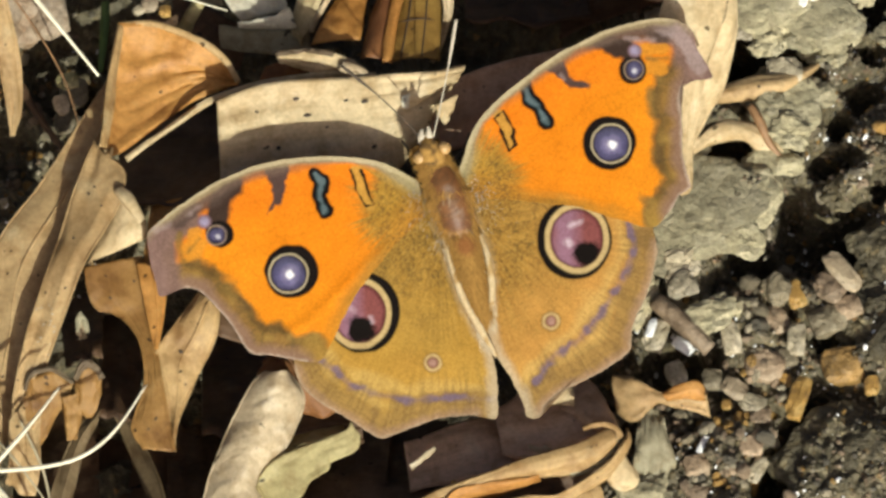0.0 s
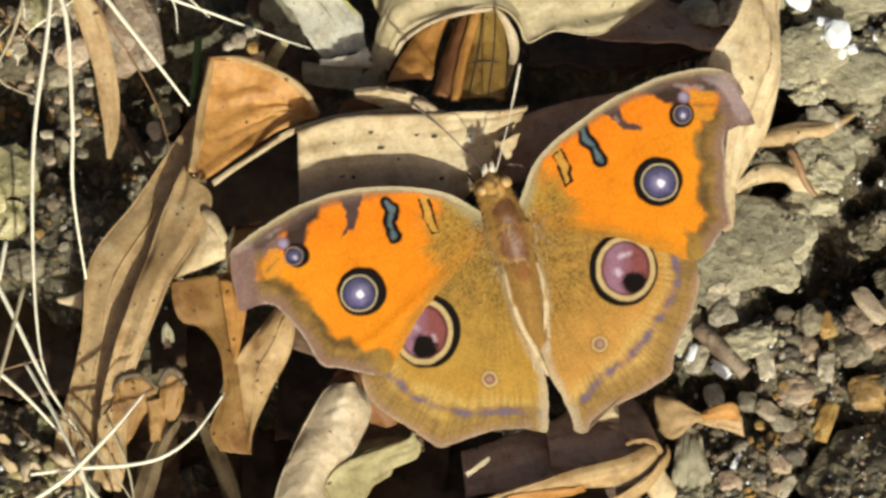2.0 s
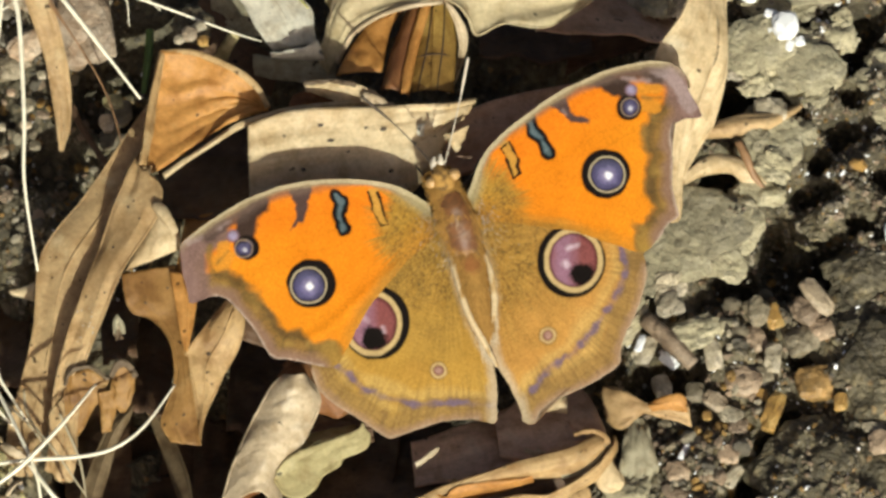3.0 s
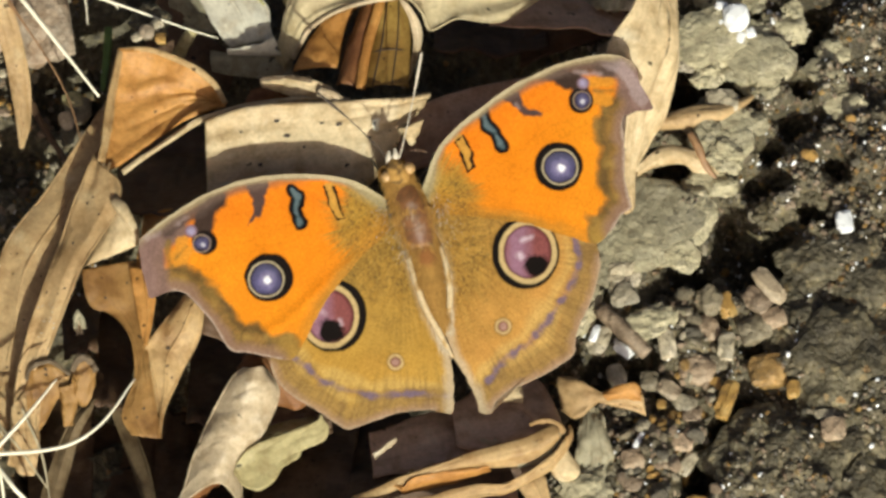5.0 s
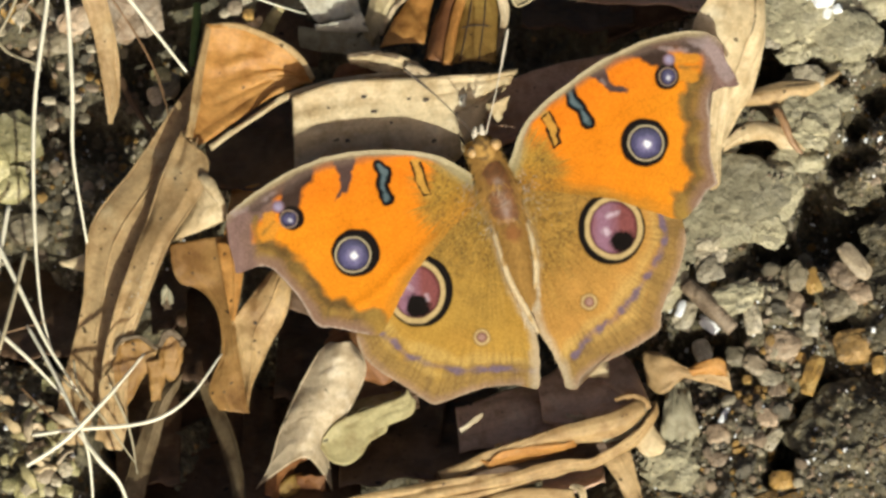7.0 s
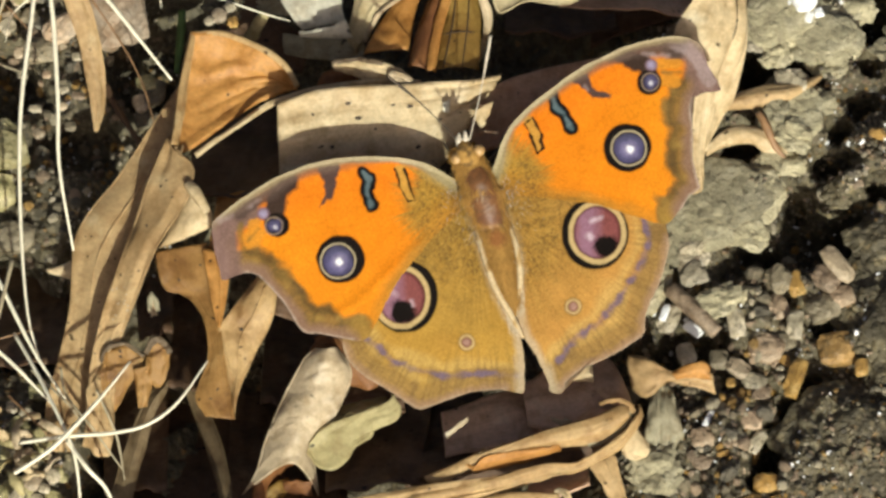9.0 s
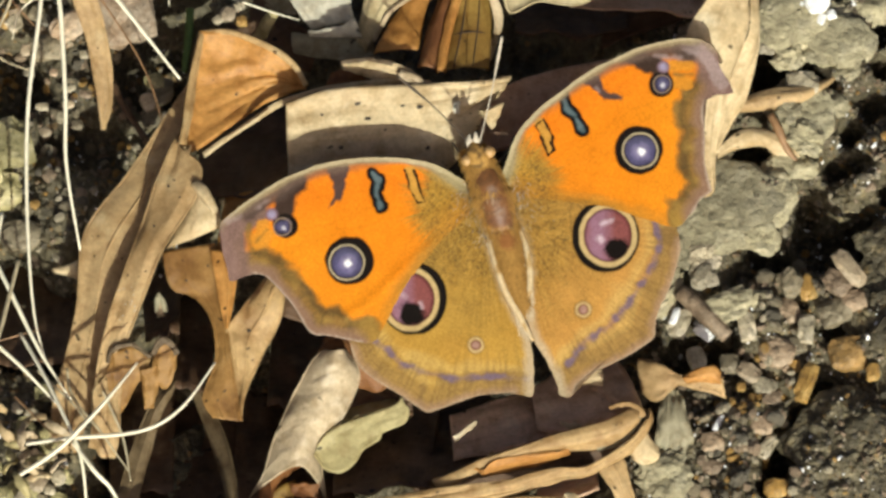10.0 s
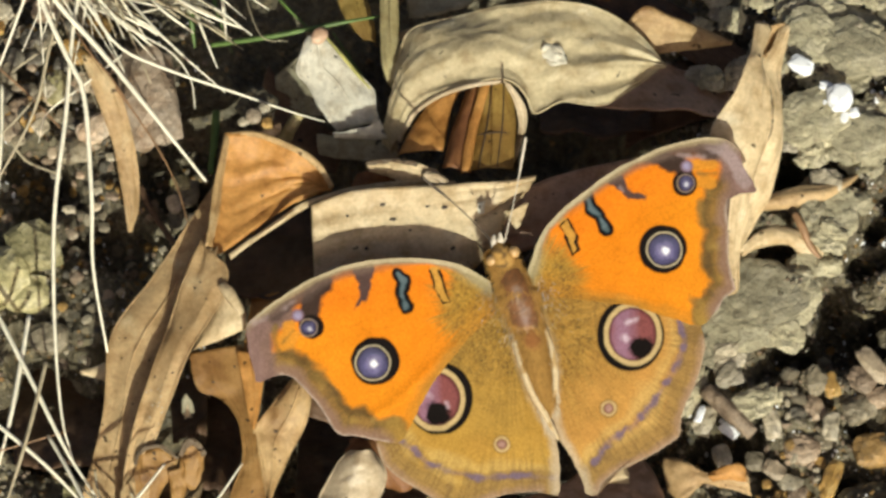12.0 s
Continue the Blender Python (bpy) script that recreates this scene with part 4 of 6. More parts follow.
    dry_leaf([(1138, 664, 5), (1164, 648, 6), (1192, 644, 6), (1204, 662, 5.6)], [(1142, 672, 5), (1166, 668, 5.2), (1190, 672, 5), (1204, 672, 5)], ORANGE, "cupped orange-pink leaf scrap on the grit", 0.5, 0.3, n=24, m=12, rib=False)
    dry_leaf([(1100, 690, 3.2), (1092, 740, 3.2), (1084, 776, 2.6), (1094, 798, 1.5)], [(1128, 686, 3), (1142, 735, 3), (1152, 778, 2), (1138, 800, 1.2)], GREYED, "grey weathered piece of bark", 0.7, 0.9, n=30, m=18, rib=False, name="bark_piece")
    # upper left
    dry_leaf([(30, -80, 13), (60, 0, 11), (92, 100, 7.5), (112, 232, 3)], [(50, -80, 13), (92, -25, 11.5), (122, 75, 8), (131, 178, 4.5), (120, 232, 3)], TAN, "slender tan dry leaf hanging over the soil", 0.5, 0.35, n=40, m=14, rib=False)
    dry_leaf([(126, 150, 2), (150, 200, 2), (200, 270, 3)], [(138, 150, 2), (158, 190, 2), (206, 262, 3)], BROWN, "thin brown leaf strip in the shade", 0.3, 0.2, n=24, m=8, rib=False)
    bleached = dry_leaf([(430, -112, 9.4), (418, -80, 9), (412, -48, 8.4), (430, -26, 8), (448, 8, 7.6), (466, 36, 7.3), (482, 56, 7.2)], [(456, -118, 9.4), (478, -92, 9), (500, -62, 8.6), (526, -40, 8.2), (546, -16, 7.9), (550, 12, 7.5), (556, 40, 7.2)], BLEACHED, "bleached whitish oval leaf with raised veins", 0.5, 0.3, n=44, m=22, creases=0.6, pleats=5)
    # shaded side of the bleached leaf, darkened by its grey material
    dry_leaf([(424, -84, 6.4), (400, -62, 4.4), (372, -40, 3)], [(456, 30, 4), (416, 16, 2), (380, -4, 1)], GREYED, "bent half of a bleached leaf, its shade put into a greyer colour", 0.3, 0.3, n=30, m=16, rib=False)
    dry_leaf([(440, -112, 10), (448, -126, 10.4), (464, -120, 10)], [(442, -104, 9.8), (450, -100, 9.8), (462, -110, 9.8)], UMBER, "withered brown stalk end of the bleached leaf", 0.4, 0.3, n=16, m=8, rib=False)
    dry_leaf([(476, 56, 8.4), (508, 53, 8.8), (536, 45, 9.1), (557, 34, 9.2)], [(478, 61, 7.8), (512, 65, 7.7), (544, 67, 7.6), (570, 66, 7.4)], BLEACHED, "pale crescent of a leaf edge", 0.3, 0.15, n=22, m=8, rib=False)
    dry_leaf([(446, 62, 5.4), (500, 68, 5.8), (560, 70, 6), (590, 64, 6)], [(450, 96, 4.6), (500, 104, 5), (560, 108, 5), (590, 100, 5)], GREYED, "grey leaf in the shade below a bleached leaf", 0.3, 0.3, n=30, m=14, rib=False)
    v, f = tube(spots([(462, -112, 10), (490, -80, 10.4), (516, -48, 10.4), (541, -20, 10)]), [0.00012, 0.00022, 0.00022, 0.0001], 8, 24)
    tagged(new("green_grass", mesh_of("green_grass", v, f, STEM_YELLOW)), "thin yellow-green grass blade beside a bleached leaf", "grass")
    # dark leaf added as the black below the bleached leaf
    dry_leaf([(360, -60, 2), (420, 20, 1.5), (500, 70, 1)], [(330, 60, 1), (400, 110, 0.5), (480, 130, 0)], BROWN, "dark brown leaf added as the deep shade of a gap", 0.4, 0.4)
    dry_leaf([(560, -200, 11), (562, -80, 10.5), (572, -30, 9), (584, -18, 8)], [(588, -200, 11), (592, -80, 10.5), (596, -50, 9.5), (590, -18, 8)], OLIVE, "narrow pale olive leaf beside the arched leaf", 0.5, 0.2, n=30, m=10)
    dry_leaf([(482, -180, 4), (500, -140, 4), (530, -105, 3.5)], [(530, -185, 4), (545, -140, 4), (552, -100, 3.5)], YELLOWED, "yellowed spotted leaf behind green grass", 0.4, 0.3, n=24, m=12)
    dry_leaf([(563, -106, 8), (595, -119, 8.5), (622, -129, 8.5)], [(566, -100, 7.6), (595, -108, 8), (620, -117, 8)], CREAM, "thin cream leaf strip", 0.2, 0.1, n=24, m=8, rib=False)
    dry_leaf([(600, -235, 9), (670, -240, 10), (760, -235, 10)], [(612, -142, 8.5), (665, -150, 9.5), (750, -178, 10.5)], GREYED, "weathered grey-brown leaf behind the arched leaf", 0.4, 0.4, n=30, m=16)
    dry_leaf([(740, -235, 11), (850, -245, 11), (970, -235, 10)], [(740, -182, 11.5), (850, -190, 12), (965, -172, 11)], RUST, "reddish brown leaf behind the arched leaf", 0.4, 0.3, n=30, m=14)
    dry_leaf([(380, 65, 7), (395, 40, 8.5), (410, 20, 9)], [(400, 70, 7), (412, 45, 8.5), (424, 25, 9)], OLIVE, "small olive leaf strip", 0.3, 0.1, n=16, m=8, rib=False)
    # dark leaves added as shade in the hollows, leaning away from the sun
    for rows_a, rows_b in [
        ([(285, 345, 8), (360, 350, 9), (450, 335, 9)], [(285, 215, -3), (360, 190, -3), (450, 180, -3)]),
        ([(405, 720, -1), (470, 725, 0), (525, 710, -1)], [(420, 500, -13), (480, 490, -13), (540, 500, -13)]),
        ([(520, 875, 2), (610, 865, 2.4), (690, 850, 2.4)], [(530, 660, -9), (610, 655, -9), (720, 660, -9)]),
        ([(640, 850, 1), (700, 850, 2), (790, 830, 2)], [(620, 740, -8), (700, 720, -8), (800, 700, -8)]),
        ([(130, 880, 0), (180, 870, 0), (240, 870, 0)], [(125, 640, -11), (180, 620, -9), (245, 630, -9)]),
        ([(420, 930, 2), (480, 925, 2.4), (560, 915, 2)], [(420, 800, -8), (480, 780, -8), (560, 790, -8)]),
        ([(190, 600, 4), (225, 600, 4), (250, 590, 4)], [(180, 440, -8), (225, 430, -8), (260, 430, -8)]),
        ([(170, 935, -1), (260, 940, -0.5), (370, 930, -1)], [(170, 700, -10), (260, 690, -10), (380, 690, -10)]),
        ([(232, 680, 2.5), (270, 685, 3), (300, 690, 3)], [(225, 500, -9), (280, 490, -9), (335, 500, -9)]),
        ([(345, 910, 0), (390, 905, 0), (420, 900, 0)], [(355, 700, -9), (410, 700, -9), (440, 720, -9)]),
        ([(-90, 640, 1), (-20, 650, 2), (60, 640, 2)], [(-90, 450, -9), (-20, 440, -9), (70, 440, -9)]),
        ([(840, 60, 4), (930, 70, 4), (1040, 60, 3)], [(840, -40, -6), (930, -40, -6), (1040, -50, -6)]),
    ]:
        dry_leaf(rows_a, rows_b, BROWN, "dark brown leaning leaf added as the shade of a hollow", 0.5, 0.6, rib=False)
    # unseen leaves added under the butterfly and below the view to cast shade
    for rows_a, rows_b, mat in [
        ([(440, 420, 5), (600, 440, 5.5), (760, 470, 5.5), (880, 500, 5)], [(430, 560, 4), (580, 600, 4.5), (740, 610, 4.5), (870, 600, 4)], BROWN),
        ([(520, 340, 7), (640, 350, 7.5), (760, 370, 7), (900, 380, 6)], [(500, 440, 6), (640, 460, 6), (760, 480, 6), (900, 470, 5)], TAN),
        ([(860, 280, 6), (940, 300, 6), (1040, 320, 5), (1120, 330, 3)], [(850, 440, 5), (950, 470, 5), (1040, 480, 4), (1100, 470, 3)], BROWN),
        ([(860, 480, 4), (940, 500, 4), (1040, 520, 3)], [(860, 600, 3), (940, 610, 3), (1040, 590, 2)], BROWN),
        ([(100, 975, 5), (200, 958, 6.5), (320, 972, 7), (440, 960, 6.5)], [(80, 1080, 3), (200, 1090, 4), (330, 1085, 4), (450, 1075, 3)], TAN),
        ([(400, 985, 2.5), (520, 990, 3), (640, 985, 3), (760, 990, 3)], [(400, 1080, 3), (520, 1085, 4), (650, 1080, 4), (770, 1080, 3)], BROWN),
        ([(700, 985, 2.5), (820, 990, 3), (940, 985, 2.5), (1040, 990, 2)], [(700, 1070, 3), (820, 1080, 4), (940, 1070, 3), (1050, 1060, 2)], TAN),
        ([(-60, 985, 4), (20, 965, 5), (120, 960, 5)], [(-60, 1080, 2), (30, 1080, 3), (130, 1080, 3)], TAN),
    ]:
        dry_leaf(rows_a, rows_b, mat, "unseen dark leaf added to cast shade into the litter" if mat is BROWN else "unseen tan leaf added to cast shade into the litter", 0.6, 0.5)
    # knot of torn tissue on the arched leaf
    dry_leaf([(842, -84, 15.0), (856, -98, 15.5), (876, -92, 15.3), (888, -76, 14.9)], [(846, -66, 14.6), (860, -62, 14.6), (874, -60, 14.5), (886, -62, 14.4)], BLEACHED, "torn whitish knot on the arched leaf", 0.3, 0.5, n=24, m=12, rib=False)
    dry_leaf([(884, -70, 14.9), (900, -58, 14.6), (914, -38, 14.0)], [(876, -60, 14.3), (890, -44, 14.0), (906, -30, 13.5)], BLEACHED, "frayed whitish shred beside a knot on the arched leaf", 0.2, 0.3, n=20, m=8, rib=False)
    # sliver at the left
    dry_leaf([(28, 478, 2), (50, 472, 2.5), (74, 462, 3)], [(30, 480, 2), (52, 486, 2), (72, 494, 2)], CREAM, "small cream leaf sliver on dark soil", 0.3, 0.1, n=16, m=8, rib=False)


lay_leaves()


# ---- grass ----
def lay_grass():
    pale, dull, red = "pale sun-bleached grass straw", "dull weathered grass straw", "reddish brown grass straw"

    def late(rows, dx=-115, dy=-178):
        return [(u + dx, v + dy, h) for u, v, h in rows]
    for rows, w, mat, lab in [
        ([(40, -120, 20), (75, 0, 19), (120, 100, 17.5), (150, 170, 16.5), (163, 350, 14), (165, 470, 12), (190, 622, 8)], 9, STRAW, pale),
        ([(30, -110, 20.5), (100, 0, 19), (180, 90, 17.5), (270, 200, 16), (365, 320, 13)], 10, STRAW, pale),
        ([(40, -130, 20), (150, 0, 18.5), (210, 80, 17), (290, 120, 16), (420, 165, 13), (520, 200, 10), (575, 216, 8)], 6, STRAW, pale),
        ([(120, -120, 11), (230, 0, 13.5), (300, 75, 14), (400, 165, 10)], 5, STRAW, pale),
        ([(120, -20, 12), (90, 80, 12), (60, 200, 10), (-10, 330, 6)], 7, STRAW_DULL, dull),
        ([(150, -60, 18), (130, 60, 17), (118, 200, 16), (100, 340, 14.5), (95, 450, 13), (98, 600, 11), (110, 740, 9), (132, 822, 7)], 8, STRAW, pale),
        ([(180, 120, 12), (260, 230, 11), (310, 320, 10), (338, 412, 9)], 4, STRAW_RED, red),
        ([(60, -120, 6), (140, 60, 13), (200, 140, 13), (260, 230, 11)], 5, STRAW_RED, red),
        ([(250, -60, 8), (320, 0, 12), (380, 32, 12), (432, 52, 10)], 8, STRAW, pale),
        ([(320, -60, 8), (350, 30, 10), (386, 122, 8)], 6, STRAW, pale),
        ([(385, -80, 8), (395, 0, 9), (402, 72, 7)], 9, STRAW, pale),
        ([(130, -60, 8), (200, 30, 12), (300, 90, 12), (338, 140, 10), (346, 192, 8)], 4, STRAW, pale),
        ([(216, 98, 12), (150, 150, 12), (85, 200, 10), (70, 252, 7)], 4, STRAW, pale),
        ([(90, 140, 10), (40, 200, 9), (-20, 260, 6)], 4, STRAW_DULL, dull),
        ([(0, 120, 9), (60, 175, 8), (120, 240, 6)], 4, STRAW_RED, red),
        ([(-40, 490, 9), (0, 562, 10), (60, 680, 10), (120, 800, 9), (175, 885, 7)], 9, STRAW, pale),
        ([(52, 556, 9), (22, 720, 9), (-8, 840, 7)], 9, STRAW, pale),
        ([(82, 638, 10), (45, 780, 10), (10, 890, 8)], 8, STRAW_DULL, dull),
        ([(-30, 728, 8), (0, 752, 9), (80, 820, 9), (150, 892, 7)], 8, STRAW, pale),
        ([(-20, 800, 9), (120, 760, 9)], 4, STRAW_RED, red),
        ([(200, -80, 8), (280, 10, 11), (345, 60, 9)], 7, STRAW, pale),
        ([(20, 250, 6), (50, 285, 6), (100, 306, 6)], 6, STRAW_DULL, dull),
        ([(110, 68, 10), (60, 100, 9), (22, 128, 8)], 5, STRAW_DULL, dull),
        ([(5, 150, 8), (3, 260, 7), (-10, 420, 5)], 6, STRAW, pale),
        ([(420, -60, 6), (460, 60, 8), (510, 75, 8)], 3, STRAW_DULL, dull),
    ]:
        straw(late(rows), w, mat, lab)
    rng = random.Random(23)
    for k in range(30):                            # the tuft's remaining straws, fanning out of one root
        u0, v0 = rng.uniform(-70, 60), rng.uniform(-330, -270)
        a = radians(rng.uniform(-25, 62))
        ln = rng.uniform(150, 330)
        bend = rng.uniform(-40, 60)
        u1, v1 = u0 + ln * 0.5 * math.sin(a) - bend * 0.2, v0 + ln * 0.5 * math.cos(a)
        u2, v2 = u0 + ln * math.sin(a) - bend * 0.6, v0 + ln * math.cos(a)
        straw([(u0, v0, rng.uniform(13, 17)), (u1, v1, rng.uniform(10, 13)), (u2, v2, rng.uniform(5, 11))], rng.choice((3, 4, 5, 6, 7)), rng.choice((STRAW, STRAW, STRAW, STRAW_DULL)), pale)
    for k in range(22):                            # straws lying across the tuft's edge
        u0, v0 = rng.uniform(-60, 220), rng.uniform(-230, -150)
        u1, v1 = u0 + rng.uniform(60, 170), v0 + rng.uniform(10, 90)
        straw([(u0, v0, rng.uniform(3, 8)), ((u0 + u1) / 2, (v0 + v1) / 2 - rng.uniform(0, 20), rng.uniform(8, 12)), (u1, v1, rng.uniform(4, 9))], rng.choice((4, 5, 6, 7)), rng.choice((STRAW, STRAW, STRAW_DULL)), pale)
    for rows, w, mat, lab in [
        ([(-20, 784, 10), (60, 773, 11), (150, 766, 12), (210, 750, 12.5), (262, 710, 13), (313, 639, 13)], 7, STRAW, "long pale grass straw curving over the leaves"),
        ([(-30, 838, 10), (20, 806, 11), (60, 772, 12), (120, 708, 12.5), (176, 640, 12)], 8, STRAW, pale),
        ([(-30, 590, 9), (10, 660, 10), (45, 730, 11), (75, 800, 11), (86, 880, 9), (86, 940, 7)], 7, STRAW, pale),
        ([(62, 780, 11), (100, 830, 11), (135, 870, 9), (160, 940, 7)], 8, STRAW, pale),
        ([(0, 655, 9), (60, 710, 9), (86, 742, 8)], 5, STRAW_DULL, dull),
        ([(52, 650, 8), (62, 700, 8), (110, 760, 8), (160, 830, 6)], 5, STRAW_DULL, dull),
        ([(115, 690, 7), (150, 770, 5), (165, 850, 3)], 5, STRAW_DULL, dull),
        ([(-40, 700, 8), (20, 760, 9), (40, 790, 8)], 4, STRAW_RED, red),
    ]:
        straw(rows, w, mat, lab)
    for rows, w in [([(370, 82, 6), (480, 66, 8), (600, 43, 9), (696, 27, 8)], 10), ([(320, -60, 3), (336, 10, 6), (346, 86, 4)], 15), ([(440, -70, 5), (500, 5, 8), (562, 68, 7)], 7),
                    ([(590, 60, 6), (630, 120, 6), (668, 170, 5)], 4), ([(370, -60, 4), (385, 20, 6), (412, 95, 4)], 7)]:
        straw(late(rows), w, GREEN, "fresh green grass blade", "green_grass_blade", "green grass blades", 0.3)
    straw([(268, 20, 3), (266, 60, 3), (258, 130, 3)], 16, GREEN, "dark green grass blade in the shade", "green_grass_blade", "green grass blades", 0.6)


lay_grass()


# ---- stones ----
def lay_stones():
    for u, v, ru, rv, mat, h, turn, lab in [
        (1370, 0, 25, 27, WHITE_STONE, 5.6, 10, "glinting white quartz stone"), (1396, 26, 10, 9, WHITE_STONE, 5.4, 10, "small white quartz chip"), (1344, 8, 9, 7, WHITE_STONE, 5.2, 40, "small white quartz chip"), (1378, 34, 9, 12, WHITE_STONE, 5.2, -20, "small white quartz chip"), (1302, -58, 26, 16, WHITE_STONE, 5.6, -30, "glinting white quartz stone"),
        (1346, -22, 14, 9, WHITE_STONE, 5.4, -20, "small white quartz chip"),
        (1408, 496, 30, 24, ROSE_STONE, 3.8, -35, "wedge-shaped rose-grey stone"), (1428, 472, 44, 17, TAN_STONE, 4.6, -52, "pale bright flake on a stone"),
        (1352, 672, 18, 42, OCHRE_STONE, 2.6, -20, "long ochre-yellow stone"), (1428, 622, 42, 32, BROWN_STONE, 2.2, 10, "rounded ochre-brown stone"),
        (1470, 655, 14, 17, OCHRE_STONE, 2.8, 0, "small orange stone"), (1326, 498, 26, 26, GREY_STONE, 2.6, 30, "gritty grey stone"), (1354, 506, 17, 24, OCHRE_STONE, 2.8, 10, "ochre stone"),
        (1248, 572, 18, 32, PALE_STONE, 3.0, 8, "upright pale grey pebble"), (1352, 578, 17, 30, PALE_STONE, 2.8, -6, "smooth pale oval pebble"),
        (1128, 568, 22, 30, PALE_STONE, 2.5, -20, "pale angular stone with a white glint"), (1122, 556, 8, 18, WHITE_STONE, 3.4, -20, "white glinting chip"),
        (1172, 488, 30, 22, PALE_STONE, 3.4, 10, "flat whitish stone"), (1172, 586, 22, 10, WHITE_STONE, 2.4, -40, "small white stone"),
        (1218, 640, 20, 18, GREY_STONE, 1.6, 0, "grey pebble"), (1160, 632, 18, 24, PALE_STONE, 1.6, 20, "pale angular pebble"),
        (1252, 655, 26, 16, TAN_STONE, 1.8, -30, "pale chipped stone"), (1280, 678, 26, 16, PALE_STONE, 1.6, -20, "pale chipped stone"),
        (1238, 680, 10, 9, OCHRE_STONE, 1.8, 0, "tiny orange pebble"), (1190, 778, 26, 20, ROSE_STONE, 1.6, 10, "brownish pebble"),
        (1238, 778, 24, 20, ROSE_STONE, 1.7, -10, "rose-grey pebble"), (1284, 786, 14, 24, PALE_STONE, 1.6, -30, "pale elongated pebble"),
        (1242, 832, 22, 20, ROSE_STONE, 1.4, 20, "pinkish pale pebble"), (1188, 822, 20, 14, ROSE_STONE, 1.4, 0, "brownish pebble"),
        (1220, 866, 22, 22, OCHRE_STONE, 1.4, 0, "orange pebble"), (1275, 748, 22, 18, ROSE_STONE, 1.8, 0, "rose-brown pebble"), (1232, 745, 18, 14, PALE_STONE, 1.8, 0, "pale pebble"),
        (1200, 745, 8, 18, WHITE_STONE, 1.8, -30, "thin white chip"), (1300, 620, 36, 28, ROSE_STONE, 2.0, -20, "rough rose-grey stone"),
        (1318, 548, 26, 28, ROSE_STONE, 1.8, 20, "rough rose-grey stone"), (1336, 606, 20, 18, GREY_STONE, 2.0, 20, "rough grey stone"),
        (1292, 700, 20, 14, ROSE_STONE, 1.6, 0, "small pebble"), (1330, 645, 16, 12, OCHRE_STONE, 1.8, 0, "small ochre pebble"), (1402, 548, 34, 26, GREY_STONE, 3.0, 20, "pale gritty stone"), (1436, 528, 24, 20, ROSE_STONE, 3.4, 20, "rose-grey gritty stone"),
        (1345, 150, 34, 26, PALE_STONE, 4.0, 0, "pale rounded stone"), (1300, 860, 24, 20, OCHRE_STONE, 1.6, 0, "ochre stone"), (1270, 905, 34, 24, BROWN_STONE, 1.4, 10, "ochre-yellow stone"),
        (1230, 920, 22, 24, PALE_STONE, 1.4, 10, "pale pebble"), (1320, 905, 36, 26, BROWN_STONE, 1.6, 20, "rusty stone"), (1110, 900, 26, 12, PALE_STONE, 1.4, -40, "pale flake"),
        (1540, 725, 26, 22, ROSE_STONE, 3.2, 0, "pinkish pebble"), (1525, 698, 22, 10, PALE_STONE, 3.2, 0, "pale flake"), (1560, 358, 18, 22, WHITE_STONE, 3.4, 10, "whitish pebble"),
        (150, -2, 62, 98, PINK_STONE, 3.6, 8, "large rose-grey stone under straws"), (54, 52, 38, 26, PINK_STONE, 3.4, 30, "orange-tan stone"),
        (16, 88, 36, 26, GREY_STONE, 2.8, 0, "olive-grey stone"), (-12, -24, 22, 34, MOSSY_STONE, 3.2, 0, "olive-green stone"), (84, 100, 13, 8, PALE_STONE, 3.4, 10, "pale pebble"), (8, 192, 14, 8, PALE_STONE, 3.2, 0, "whitish pebble"),
        (58, 158, 10, 8, PALE_STONE, 3.2, 20, "whitish pebble"), (-15, 132, 12, 9, PALE_STONE, 3.2, 0, "pale pebble"), (84, 170, 14, 7, ROSE_STONE, 3.2, -10, "flat rose-brown pebble"), (-22, 92, 10, 12, TAN_STONE, 3.2, 0, "tan pebble"), (54, 188, 12, 8, TAN_STONE, 3.0, 0, "tan pebble"),
        (204, 146, 20, 15, MOSSY_STONE, 4.4, 10, "pale mossy pebble"), (194, 184, 14, 18, TAN_STONE, 4.0, 20, "tan pebble"), (28, 132, 9, 7, ROSE_STONE, 3.2, 0, "rose-brown pebble"), (70, 224, 12, 9, GREY_STONE, 3.0, 0, "grey pebble"), (14, 236, 12, 10, TAN_STONE, 3.0, 30, "tan pebble"), (-55, 260, 52, 50, MOSSY_STONE, 2.5, 20, "large pale mossy stone"), (-110, 310, 60, 60, MOSSY_STONE, 2.5, 0, "large pale mossy stone"),
        (-70, 340, 50, 36, MOSSY_STONE, 2.2, 0, "pale stone"), (215, 165, 26, 26, GREY_STONE, 1.0, 0, "grey stone in the shade"), (200, 210, 20, 22, GREY_STONE, 0.8, 0, "grey stone in the shade"),
        (334, 28, 15, 14, TAN_STONE, 12.4, 0, "yellowish pebble beside the folded leaf"), (358, 40, 11, 11, OCHRE_STONE, 12.6, 0, "small ochre pebble beside the folded leaf"), (352, 14, 12, 11, PALE_STONE, 12.2, 30, "small pale pebble beside the folded leaf"), (316, 38, 10, 9, PALE_STONE, 12.4, 30, "small pale pebble beside the folded leaf"), (-30, 420, 40, 30, GREY_STONE, 1.8, 0, "grey gritty stone"), (30, 690, 40, 20, MOSSY_STONE, 1.0, 0, "pale stone under the straws"),
        (-24, 872, 34, 30, MOSSY_STONE, 1.5, 0, "pale mossy stone under the straws"),
    ]:
        stone(u, v, ru, rv, mat, lab + " in the soil", h, turn)
